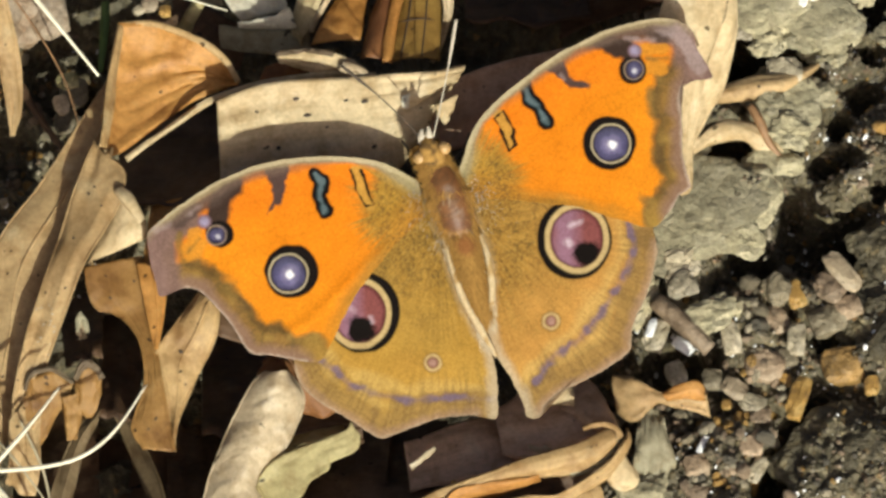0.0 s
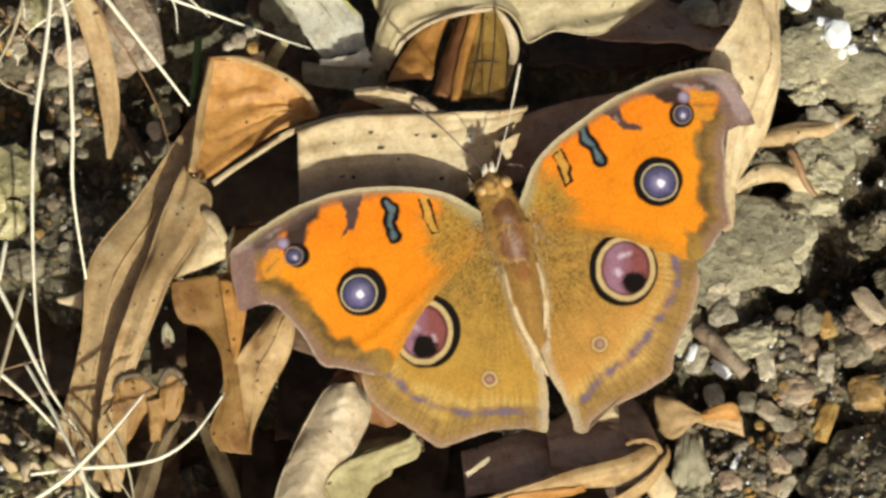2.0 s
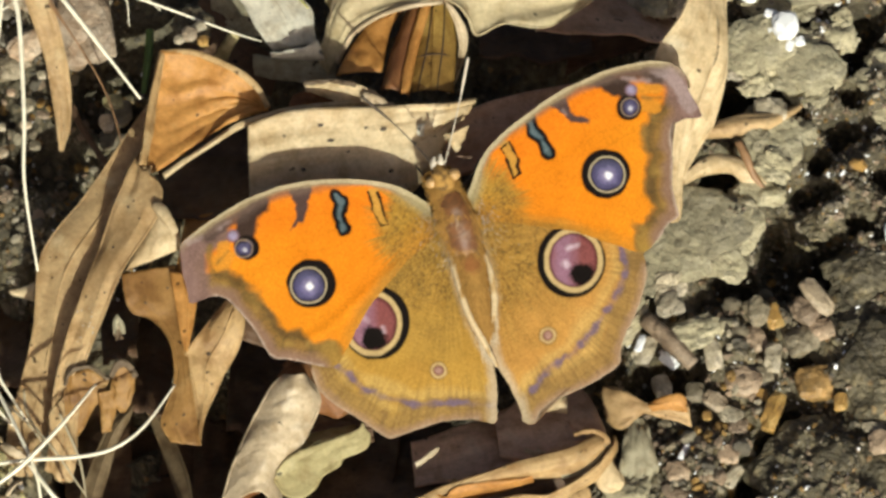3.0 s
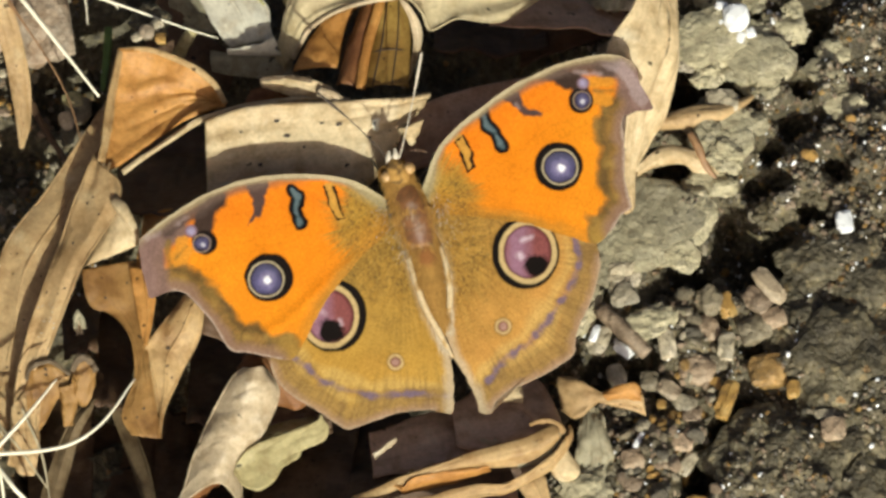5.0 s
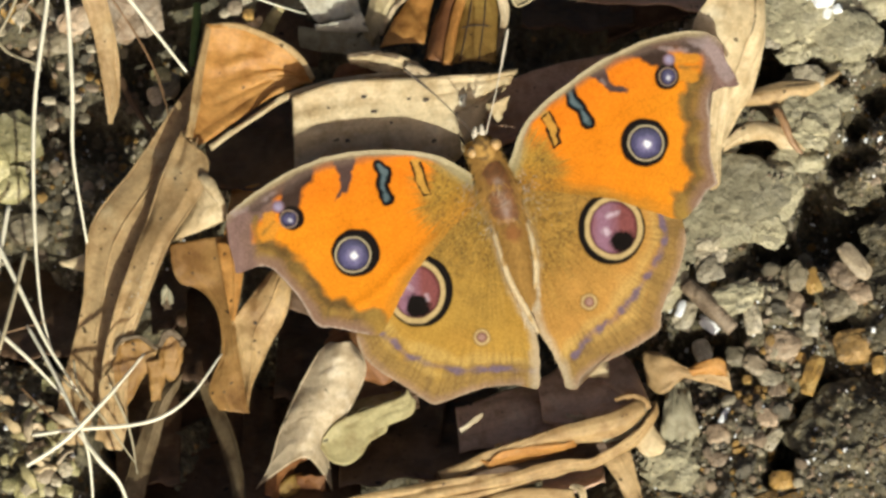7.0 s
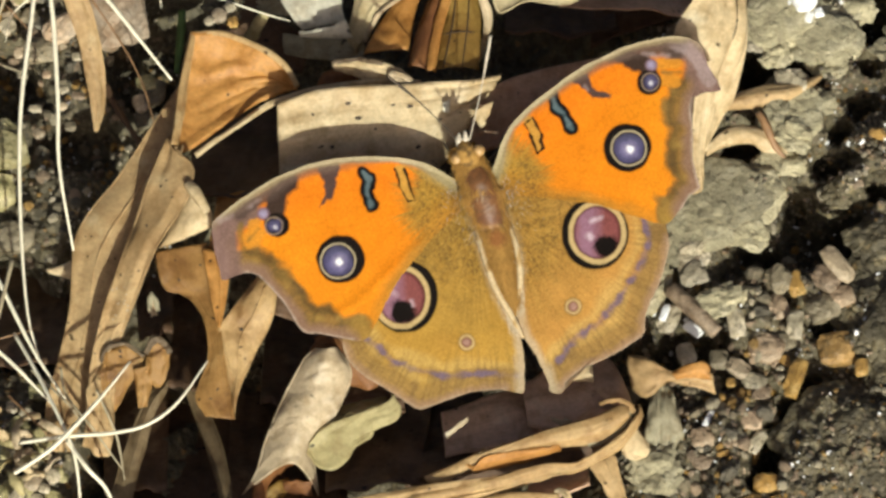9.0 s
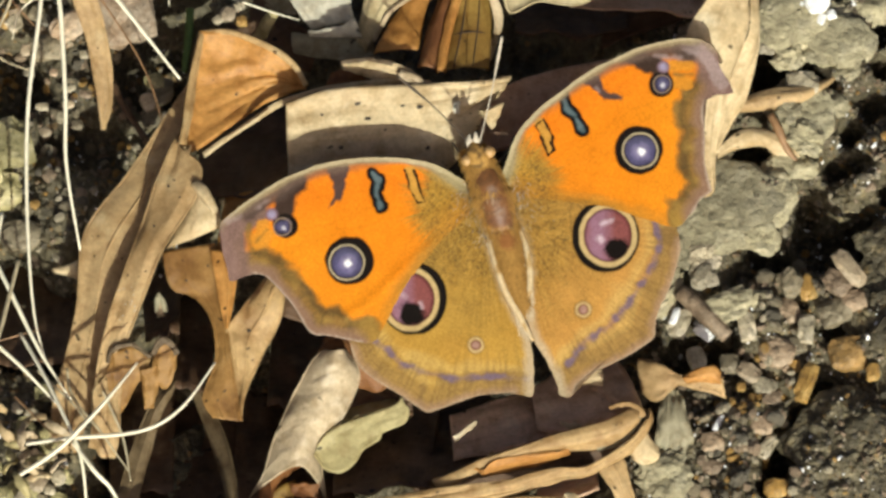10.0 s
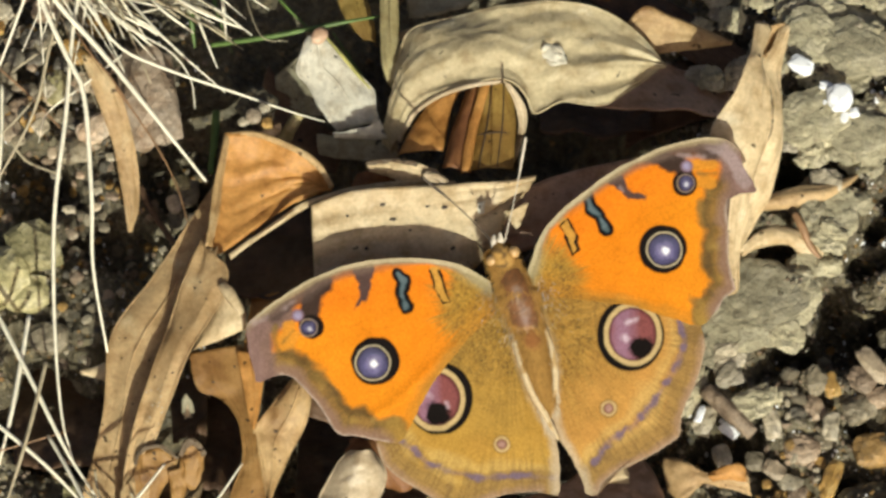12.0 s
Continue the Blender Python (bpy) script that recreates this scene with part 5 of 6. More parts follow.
    for u, v, ru, rv, h, k in [(1235, 345, 84, 60, 3.9, 1), (1190, 402, 72, 44, 3.7, 2), (1285, 345, 52, 50, 3.5, 3), (1150, 440, 44, 36, 3.4, 4), (1345, 210, 62, 44, 4.2, 5), (1330, 30, 70, 50, 4.9, 6), (1410, 70, 60, 44, 4.6, 7), (1400, -90, 74, 50, 5.0, 8), (1320, -110, 60, 44, 4.9, 9)]:
        clod(u, v, ru, rv, DRY_SOIL, "smooth pale crust of dried soil", h, k, 0.10, 0.2, CRUST_SHAPES)
    pale = [(1300, 300, 30, 24), (1342, 205, 62, 42), (1385, 182, 40, 30), (1312, 38, 62, 46), (1362, 76, 52, 34), (1402, 112, 38, 28),
            (1446, 24, 50, 34), (1402, 46, 50, 40), (1540, 62, 32, 28), (1528, 98, 40, 26), (1560, 152, 36, 26), (1300, -100, 52, 44), (1345, -142, 50, 40),
            (1392, -120, 50, 44), (1380, -62, 60, 44), (1425, -88, 42, 36), (1330, -42, 44, 30), (1362, -185, 60, 34), (1452, -150, 40, 30), (1486, -106, 36, 44), (1288, -162, 40, 40), (1440, 70, 40, 26),
            (1110, 430, 26, 40), (1104, 520, 28, 46), (1212, 540, 52, 28), (1262, 528, 42, 22), (1330, 290, 40, 26), (1270, 420, 40, 30)]
    for k, (u, v, ru, rv) in enumerate(pale):
        clod(u, v, ru * 0.86, rv * 0.86, DRY_SOIL, "pale dry knobbly clod of soil", 2.6 + 1.2 * ((k * 37) % 5) / 5, k, 0.6, 0.42)
    rng = random.Random(31)
    for k in range(110):
        u, v = rng.uniform(1120, 1480), rng.uniform(-200, 470)
        if any(math.hypot(u - a, v - c) < r * 0.9 for a, c, r, _ in HOLES):
            continue
        if u < 1320 and 280 < v < 450 or u > 1400 and v > 150 or u > 1330 and v > 260:
            continue
        s = rng.uniform(10, 24)
        clod(u, v, s * rng.uniform(0.9, 1.4), s, DRY_SOIL if rng.random() < 0.75 else PALE_STONE, "small pale crumb of dry soil", rng.uniform(2.6, 4.8), k)
    for k, (u, v, ru, rv) in enumerate([(1105, 836, 46, 34)]):
        clod(u, v, ru, rv, DRY_SOIL, "cream-coloured rough lump of dry soil", 2.2, k + 5)
    for k, (u, v, ru, rv) in enumerate([(1505, 306, 46, 30), (1430, 345, 28, 24), (1575, 320, 40, 34), (1530, 430, 90, 60), (1480, 540, 60, 60), (1550, 600, 90, 90), (1430, 780, 90, 90), (1520, 770, 90, 70),
                                        (1400, 870, 80, 60), (1500, 880, 90, 60), (1600, 850, 60, 70), (1600, 480, 60, 60), (1620, 700, 60, 60)]):
        clod(u, v, ru, rv, SOIL, "dark damp clod of soil flecked with grit", 1.3, k + 3, 0.35, 0.45)
    clod(342, 12, 34, 26, SOIL, "dark damp clod of soil beside a folded leaf", 9.6, 4, 0.5, 1.0)
    for k in range(95):
        u, v, r = rng.uniform(-135, 85), rng.uniform(-195, 70), rng.uniform(9, 24)
        mat, lab = rng.choice(((GREY_STONE, "olive-grey pebble"), (GREY_STONE, "olive-grey pebble"), (TAN_STONE, "tan pebble"), (ROSE_STONE, "brownish pebble"), (OCHRE_STONE, "ochre pebble"), (PALE_STONE, "pale pebble"), (DARK_STONE, "dark pebble"), (DARK_STONE, "dark pebble")))
        stone(u, v, r, r * rng.uniform(0.7, 1.1), mat, lab + " under the tuft of straws", rng.uniform(2.0, 3.4), rng.uniform(-60, 60))
    # pale rubble and leaf bits under the crossing straws
    for k in range(34):
        u, v, r = rng.gauss(-8, 34), rng.gauss(806, 46), rng.uniform(7, 18)
        mat, lab = rng.choice(((MOSSY_STONE, "yellowish mossy pebble"), (PALE_STONE, "pale pebble"), (TAN_STONE, "tan pebble"), (MOSSY_STONE, "yellowish mossy pebble")))
        stone(u, v, r, r * rng.uniform(0.6, 1.1), mat, lab + " under crossing straws", rng.uniform(1.6, 4.0), rng.uniform(-60, 60))
    for k in range(16):
        u, v, a, r = rng.gauss(-6, 32), rng.gauss(800, 44), rng.uniform(0, 3.1), rng.uniform(12, 24)
        cu, cv, h = math.cos(a) * r, math.sin(a) * r, rng.uniform(3.5, 6.0)
        dry_leaf([(u - cu, v - cv, h), (u, v - 3, h + 0.8), (u + cu, v + cv, h)], [(u - cu - cv * 0.4, v - cv + cu * 0.4, h - 0.4), (u - cv * 0.6, v + cu * 0.6, h + 0.2), (u + cu - cv * 0.3, v + cv + cu * 0.3, h - 0.4)],
                 rng.choice((CREAM, OLIVE, WHITE)), "small pale leaf bit under crossing straws", 0.3, 0.3, n=14, m=8, rib=False)
    # a flat twig across the grit
    v, f = tube(spots([(1130, 512, 3.2), (1170, 548, 3.4), (1214, 592, 3.0)]), [0.0009, 0.0010, 0.0008], 9, 16)
    tagged(new("twig", mesh_of("twig", v, f, ROSE_STONE)), "short grey-brown twig lying on the grit", "twig")


lay_stones()


# ---- the butterfly: local x to its right wing, y to its head, z up from its back ----
butterfly = new("butterfly")
butterfly.matrix_basis = Matrix.Translation(CENTRE) @ pose(0, 0, 0, 22, 0, 0)
tagged(butterfly, "orange peacock pansy butterfly with eyespots basking on dry leaves, wings spread", "butterfly")


def on_wing(rows, z=0.0):
    return [((u - 800) * U, (400 - v) * U, z if len(r) == 0 else r[0] * 0.001) for u, v, *r in rows]


def line_distance(p, rows):
    """Distance from plan points to a line, in steps, and how far along it."""
    best, along = np.full(len(p), 1e9), np.zeros(len(p))
    q = np.array([r[:2] for r in rows], float)
    for i in range(len(q) - 1):
        d = q[i + 1] - q[i]
        t = np.clip(((p - q[i]) @ d) / (d @ d), 0, 1)
        e = np.linalg.norm(p - q[i] - t[:, None] * d, axis=1)
        along = np.where(e < best, (i + t) / (len(q) - 1), along)
        best = np.minimum(best, e)
    return best, along


def soft_in(d, r, s=2.0):
    return np.clip((r - d) / s + 0.5, 0, 1)


def dye(c, a, colour):
    return c * (1 - a[:, None]) + np.array(colour)[None] * a[:, None]


def wob(p, size, seed):
    return value_noise(p[:, 0], p[:, 1], size, seed) - 0.5


BLACK, CREAM_C, WINE, BLUE = (0.010, 0.007, 0.006), (0.64, 0.46, 0.21), (0.27, 0.085, 0.080), (0.135, 0.12, 0.25)


def eyespot(c, p, at_, r_black, r_ring, shift=(0, 0), stretch=1.0, iris=BLUE):
    q = (p - np.array(at_)) / np.array((1, stretch))
    e = np.linalg.norm(q - np.array(shift), axis=1) + 3 * wob(p, 16, 5)
    d = np.linalg.norm(q, axis=1) + 1.5 * wob(p, 12, 6)
    c = dye(c, soft_in(e, r_black, 3), BLACK)
    c = dye(c, soft_in(d, r_ring, 2), (0.55, 0.45, 0.28) if r_ring > 25 else (0.27, 0.19, 0.13))
    c = dye(c, soft_in(d, r_ring - 2.8, 2), BLACK)
    iris = iris if r_ring > 25 else tuple(0.62 * x for x in iris)
    c = dye(c, soft_in(d, r_ring - 5.5, 4), tuple(0.4 * x for x in iris))
    c = dye(c, soft_in(d + 9 * wob(p, 10, 80), r_ring * 0.62, r_ring * 0.6), iris)
    c = dye(c, 0.45 * soft_in(d, r_ring - 7, 4) * np.clip(-q[:, 1] / r_ring * 1.6, 0, 1), (0.06, 0.065, 0.09))
    u = np.linalg.norm(q - np.array((2, 2)), axis=1)
    c = dye(c, (0.6 if r_ring > 25 else 0.2) * soft_in(u + 7 * wob(p, 7, 81), r_ring * 0.34, r_ring * 0.5), (0.36, 0.31, 0.44))
    return dye(c, (1.0 if r_ring > 25 else 0.6) * soft_in(u + 3 * wob(p, 5, 82), max(2.0, r_ring * 0.20), 4), (0.90, 0.88, 0.92))


def big_eye(c, p, at_, r, pupil, shift, glints):
    e = np.linalg.norm((p - np.array(at_) - np.array(shift)) / np.array((0.96, 1.04)), axis=1) + 2 * wob(p, 18, 7)
    d = np.linalg.norm((p - np.array(at_)) / np.array((0.95, 1.04)), axis=1) + 2 * wob(p, 15, 8)
    c = dye(c, soft_in(e, r, 3), BLACK)
    c = dye(c, soft_in(d, r - 8, 3), CREAM_C)
    c = dye(c, soft_in(d, r - 17, 3), (0.11, 0.03, 0.03))
    c = dye(c, soft_in(d, r - 22, 6), WINE)
    side = soft_in(np.abs((p - np.array(at_))[:, 0] + 18) + 6 * wob(p, 14, 9), 19, 22) * soft_in(d, r - 20, 5)
    c = dye(c, 0.75 * side, (0.36, 0.20, 0.29))
    b = np.linalg.norm((p - np.array(pupil)) / np.array((1.05, 1.0)), axis=1) + 7 * wob(p, 11, 10) + 5 * wob(p, 4, 33)
    c = dye(c, soft_in(b, r * 0.33, 7) * soft_in(d, r - 18, 3), BLACK)
    # highlights on the eyespot, put into the pigment
    for (gu, gv), (hu, hv), size, a in glints:
        g = line_distance(p, [(at_[0] + gu, at_[1] + gv), (at_[0] + hu, at_[1] + hv)])[0] + 4 * wob(p, 6, 86)
        c = dye(c, a * soft_in(g, size, 8), (0.78, 0.62, 0.69))
    return c


def speckle(p, seed):
    return np.random.RandomState(seed).rand(len(p))


def forewing_colour(p, costa, rear, termen, base, apex, marks, spots_):
    c = np.tile((0.82, 0.243, 0.011), (len(p), 1))
    dc, ac = line_distance(p, costa)
    dt, at_ = line_distance(p, termen)
    dr, ar = line_distance(p, rear)
    db = np.linalg.norm(p - np.array(base), axis=1)
    da = line_distance(p, apex)[0]
    grain = speckle(p, 5)
    # yellower towards the border, redder by the front edge
    c = dye(c, 0.55 * soft_in(dt + 40 * wob(p, 60, 1), 120, 90), (0.82, 0.29, 0.016))
    c = dye(c, 0.45 * soft_in(dc + 30 * wob(p, 50, 51), 70, 60), (0.82, 0.185, 0.012))
    c = dye(c, 0.20 * np.clip(2 * wob(p, 26, 52), 0, 1), (0.78, 0.25, 0.02))
    # hairy ochre at the root and along the rear edge, running out in fibres
    ang = np.arctan2(p[:, 1] - base[1], p[:, 0] - base[0])
    fib = value_noise(ang * 46, db / 70, 1.0, 3) - 0.5 + 0.7 * (value_noise(ang * 120, db / 30, 1.0, 6) - 0.5)
    ochre = np.clip(soft_in(db + 26 * wob(p, 30, 2) + 34 * fib, 88, 34) + 0.9 * soft_in(dr + 8 * wob(p, 20, 3), 13, 22) * np.clip(1.5 - ar * 1.3, 0, 1), 0, 1)
    c = dye(c, ochre, (0.44, 0.235, 0.035))
    c = dye(c, 0.5 * soft_in(db + 40 * fib, 150, 60) * soft_in(dr, 34, 40), (0.60, 0.22, 0.02))
    c = dye(c, ochre * np.clip(1.6 * fib, 0, 0.45), (0.20, 0.115, 0.025))
    c = dye(c, ochre * np.clip(1.5 * (grain - 0.55) + 0.9 * wob(p, 8, 4), 0, 0.6), (0.13, 0.09, 0.035))
    c = dye(c, ochre * np.clip(1.8 * (0.25 - grain) - 0.6 * fib, 0, 0.5), (0.62, 0.38, 0.09))
    dots = soft_in(0.70 - value_noise(p[:, 0], p[:, 1], 2.9, 41), 0, 0.16)
    c = dye(c, 0.48 * dots * ochre * soft_in(db, 96, 40), (0.05, 0.04, 0.022))
    # outer border: dusky towards the disc, olive in its middle, violet brown at the hem
    ray = 4 * np.sin(at_ * 30) + 16 * wob(p, 30, 5) + 6 * wob(p, 9, 55)
    band = soft_in(dt + ray, 43, 15)
    c = dye(c, band, (0.28, 0.155, 0.043))
    c = dye(c, 0.85 * soft_in(np.abs(dt + ray - 37) + 10 * wob(p, 16, 56), 7, 11), (0.12, 0.072, 0.024))
    c = dye(c, band * np.clip(1.6 * (grain - 0.6) + 1.6 * wob(p, 11, 6), 0, 0.6), (0.115, 0.072, 0.03))
    c = dye(c, band * np.clip(1.3 * wob(p, 19, 57), 0, 0.5), (0.43, 0.27, 0.07))
    c = dye(c, 0.6 * band * soft_in(dr, 34, 40), (0.44, 0.26, 0.055))
    vein_at = np.abs(((at_ * 6.5) % 1.0) - 0.5)
    c = dye(c, 0.45 * band * soft_in(vein_at, 0.06, 0.07), (0.11, 0.07, 0.03))
    c = dye(c, 0.9 * soft_in(dt + 10 * wob(p, 20, 7), 16, 14), (0.27, 0.16, 0.11))
    c = dye(c, 0.6 * soft_in(dt + 2 * wob(p, 6, 58), 3.0, 3), (0.50, 0.40, 0.32))
    # apex, violet brown
    c = dye(c, soft_in(da + 16 * wob(p, 30, 8), 44, 14), (0.22, 0.132, 0.10))
    c = dye(c, 0.65 * soft_in(da + 22 * wob(p, 20, 28), 26, 18), (0.275, 0.168, 0.145))
    c = dye(c, soft_in(da, 44, 10) * np.clip(1.4 * wob(p, 12, 59), 0, 0.35), (0.16, 0.095, 0.08))
    for kind, rows, w in marks:
        d, a = line_distance(p, rows)
        d = d + 3.5 * wob(p, 9, 11)
        if kind == "line":
            c = dye(c, soft_in(d + 1.5 * wob(p, 5, 60), w, 1.8), (0.02, 0.010, 0.006))
        elif kind == "bar":
            c = dye(c, 0.9 * soft_in(d, w, 3), (0.54, 0.29, 0.055))
        elif kind == "teal":
            d = d + 1.3 * np.sin(a * 9.5 + 1.2)
            c = dye(c, soft_in(d, w, 2.6), BLACK)
            c = dye(c, soft_in(d, w - 7, 3.5), (0.035, 0.062, 0.07))
            c = dye(c, 0.6 * soft_in(d + 5 * wob(p, 7, 35), w - 8.5, 4), (0.17, 0.22, 0.235))
        elif kind == "brown":
            c = dye(c, soft_in(d + 3 * wob(p, 6, 61), w * (1 - 0.65 * a), 4), (0.085, 0.050, 0.042))
        elif kind == "patch":
            c = dye(c, soft_in(d + 6 * wob(p, 20, 12) + 3 * wob(p, 6, 62), w, 8), (0.050, 0.030, 0.022))
        elif kind == "dusk":
            c = dye(c, 0.9 * soft_in(d + 8 * wob(p, 24, 14), w, 10), (0.085, 0.056, 0.045))
        elif kind == "light":
            c = dye(c, 0.9 * soft_in(d + 4 * wob(p, 14, 13), w, 5), (0.66, 0.27, 0.03))
        elif kind == "olive":
            c = dye(c, 0.8 * soft_in(d + 4 * wob(p, 10, 63), w, 6), (0.22, 0.135, 0.035))
        elif kind == "shine":
            c = dye(c, 0.55 * soft_in(d + 4 * wob(p, 8, 64), w, 6), (0.44, 0.34, 0.33))
    # front edge: grey within, cream without, fading towards the tip
    inner_, tip_ = np.clip((ac - 0.30) * 5, 0, 1), np.clip((0.93 - ac) * 9, 0, 1)
    c = dye(c, 0.75 * soft_in(dc + 7 * wob(p, 25, 9), 19, 9) * inner_ * tip_, (0.16, 0.105, 0.078))
    c = dye(c, soft_in(dc + 4 * wob(p, 20, 9), 10.5 + 8 * np.clip(1 - ac * 4, 0, 1), 7) * np.clip(tip_ + 0.25, 0, 1), (0.31, 0.235, 0.135))
    c = dye(c, 0.9 * soft_in(dc + 2 * wob(p, 14, 65), 8 - 4.5 * np.clip(ac, 0, 1), 4) * np.clip(tip_ + 0.3, 0, 1), (0.55, 0.45, 0.28))
    c = dye(c, 0.5 * soft_in(dc, 24, 10) * np.clip(1 - ac * 5, 0, 1), (0.47, 0.40, 0.19))
    (a1, a2, a3) = spots_
    c = eyespot(c, p, a1[0], 43, 32, a1[1])
    c = eyespot(c, p, a2[0], 22, 16.5, a2[1])
    d = np.linalg.norm(p - np.array(a3), axis=1)
    c = dye(c, soft_in(d, 11, 4), (0.20, 0.12, 0.14))
    return 0.84 * dye(c, soft_in(d, 7, 6), (0.34, 0.29, 0.42))


def hindwing_colour(p, outer, inner, base, eye, pupil, dot, violet, shift, glints, ground=(0.56, 0.315, 0.058)):
    c = np.tile(ground, (len(p), 1))
    db = np.linalg.norm(p - np.array(base), axis=1)
    do, ao = line_distance(p, outer)
    di, ai = line_distance(p, inner)
    c = dye(c, 0.35 * np.clip(2 * wob(p, 70, 70), 0, 1), (0.64, 0.40, 0.09))
    c = dye(c, 0.35 * np.clip(2 * wob(p, 50, 71), 0, 1), (0.46, 0.23, 0.045))
    # fine fibres from the root
    ang = np.arctan2(p[:, 1] - base[1], p[:, 0] - base[0])
    fib = value_noise(ang * 60, db / 70, 1.0, 3) - 0.5 + 0.8 * (value_noise(ang * 160, db / 25, 1.0, 6) - 0.5)
    grain = speckle(p, 9)
    root = np.clip(soft_in(db + 60 * wob(p, 45, 14) + 30 * fib, 150, 140), 0, 1)
    c = dye(c, 0.75 * root, (0.40, 0.21, 0.036))
    c = dye(c, np.clip(1.4 * fib + 0.5 * wob(p, 16, 77), 0, 0.5) * (0.14 + 0.8 * root), (0.17, 0.098, 0.024))
    c = dye(c, np.clip(-1.2 * fib, 0, 0.4) * (0.12 + 0.6 * root), (0.62, 0.39, 0.10))
    c = dye(c, (0.2 + 0.9 * root) * np.clip(1.7 * (grain - 0.6) + 1.0 * wob(p, 9, 15), 0, 0.6), (0.14, 0.09, 0.03))
    c = dye(c, root * np.clip(1.6 * (0.25 - grain), 0, 0.4), (0.62, 0.42, 0.13))
    dots = soft_in(0.72 - value_noise(p[:, 0], p[:, 1], 2.9, 42), 0, 0.16)
    c = dye(c, 0.48 * dots * soft_in(db + 40 * wob(p, 30, 72), 125, 70), (0.06, 0.045, 0.02))
    # hem: violet dashes with pale yellow inside, brown marks outside
    dv, av = line_distance(p, violet)
    dv = dv + 4 * wob(p, 14, 16)
    within = (do > 38) * 1.0
    c = dye(c, 0.55 * soft_in(np.abs(dv - 15) + 30 * wob(p, 34, 25), 11, 14) * within, (0.68, 0.46, 0.15))
    rim = 0.8 * soft_in(do + 10 * wob(p, 18, 17), 42, 16)
    c = dye(c, rim, (0.37, 0.228, 0.074))
    c = dye(c, rim * np.clip(1.3 * (grain - 0.6) + 0.9 * wob(p, 12, 18), 0, 0.5), (0.21, 0.12, 0.045))
    c = dye(c, 0.28 * soft_in(np.abs(do - 19 + 9 * wob(p, 16, 73)), 1.6, 3.5), (0.19, 0.11, 0.05))
    tick = np.clip(3.0 * (value_noise(ao * 44 + 0.4 * wob(p, 20, 85), do / 30, 1.0, 12) - 0.72), 0, 0.4)
    c = dye(c, tick * soft_in(do, 40, 14), (0.20, 0.12, 0.05))
    c = dye(c, np.clip(1.5 * fib, 0, 0.4) * soft_in(do, 70, 40), (0.23, 0.14, 0.045))
    c = dye(c, 0.36 * soft_in(np.abs(do - 10 + 4 * wob(p, 9, 86)), 1.2, 2.6), (0.19, 0.11, 0.05))
    dash = np.clip(0.76 + 0.5 * np.sin(av * 34 + 6 * wob(p, 30, 19)), 0.45, 1)
    c = dye(c, 0.4 * soft_in(dv + 6 * wob(p, 8, 84), 8 + 2 * dash, 5) * dash, (0.22, 0.13, 0.06))
    c = dye(c, 0.8 * soft_in(dv + 6 * wob(p, 8, 84), 2 + 3 * dash, 6) * dash, (0.17, 0.125, 0.215))
    c = dye(c, 0.6 * soft_in(do + 6 * wob(p, 12, 74), 11, 10), (0.42, 0.26, 0.17))
    c = dye(c, 0.45 * soft_in(do + 3 * wob(p, 5, 75), 3.2, 3), (0.54, 0.42, 0.30))
    pale = soft_in(di + 6 * wob(p, 12, 20), 14, 12)
    c = dye(c, 0.8 * pale * np.clip(0.35 + ai, 0, 1), (0.60, 0.47, 0.31))
    c = big_eye(c, p, eye, 62, pupil, shift, glints)
    d = np.linalg.norm(p - np.array(dot), axis=1) + 1.5 * wob(p, 7, 76)
    c = dye(c, 0.7 * soft_in(d, 16.5, 3), (0.22, 0.12, 0.03))
    c = dye(c, soft_in(d, 14, 3), (0.62, 0.44, 0.20))
    c = dye(c, soft_in(d, 9.5, 3), (0.26, 0.12, 0.07))
    return 0.72 * dye(c, soft_in(d, 6, 4), (0.44, 0.25, 0.20))


def wing(name, edge_a, edge_b, colour, lift, veins, label, folds=(), n=300, m=210):
    a, b = on_wing(edge_a), on_wing(edge_b)
    ca, cb = curve_through(a, n), curve_through(b, n)
    k = np.arange(n)
    for c_, s_ in ((ca, 1), (cb, 2)):
        for ax in (0, 1):
            c_[:, ax] += U * (1.6 * (value_noise(k * 1.0, k * 0.0, 9.0, s_ * 3 + ax) - 0.5) + 1.3 * (value_noise(k * 1.0, k * 0.0, 3.0, s_ * 5 + ax) - 0.5))
    t = np.linspace(0, 1, m)
    pts = ca[:, None] * (1 - t)[None, :, None] + cb[:, None] * t[None, :, None]
    plan = np.stack([pts[..., 0] / U + 800, 400 - pts[..., 1] / U], 2).reshape(-1, 2)
    z = lift(plan)
    for rows in folds:
        z = z + 0.00016 * np.exp(-(line_distance(plan, rows)[0] / 11) ** 2)
    for rows in veins:
        z = z + 0.000012 * np.exp(-(line_distance(plan, rows)[0] / 2.2) ** 2)
    z = z + 0.00020 * wob(plan, 55, 21)
    c = colour(plan)
    for rows in veins:
        c = c * (1 - 0.04 * soft_in(line_distance(plan, rows)[0], 2.0, 2)[:, None])
    v = np.stack([pts.reshape(-1, 3)[:, 0], pts.reshape(-1, 3)[:, 1], z], 1)
    me = mesh_of(name, v, grid_faces(n, m), WING)
    at_ = me.attributes.new("pigment", "FLOAT_COLOR", "POINT")
    at_.data.foreach_set("color", np.c_[c, np.ones(len(c))].astype(np.float32).ravel())
    ob = under(name, me, butterfly, label)
    thicken(ob, 0.06, 0.0)
    return ob


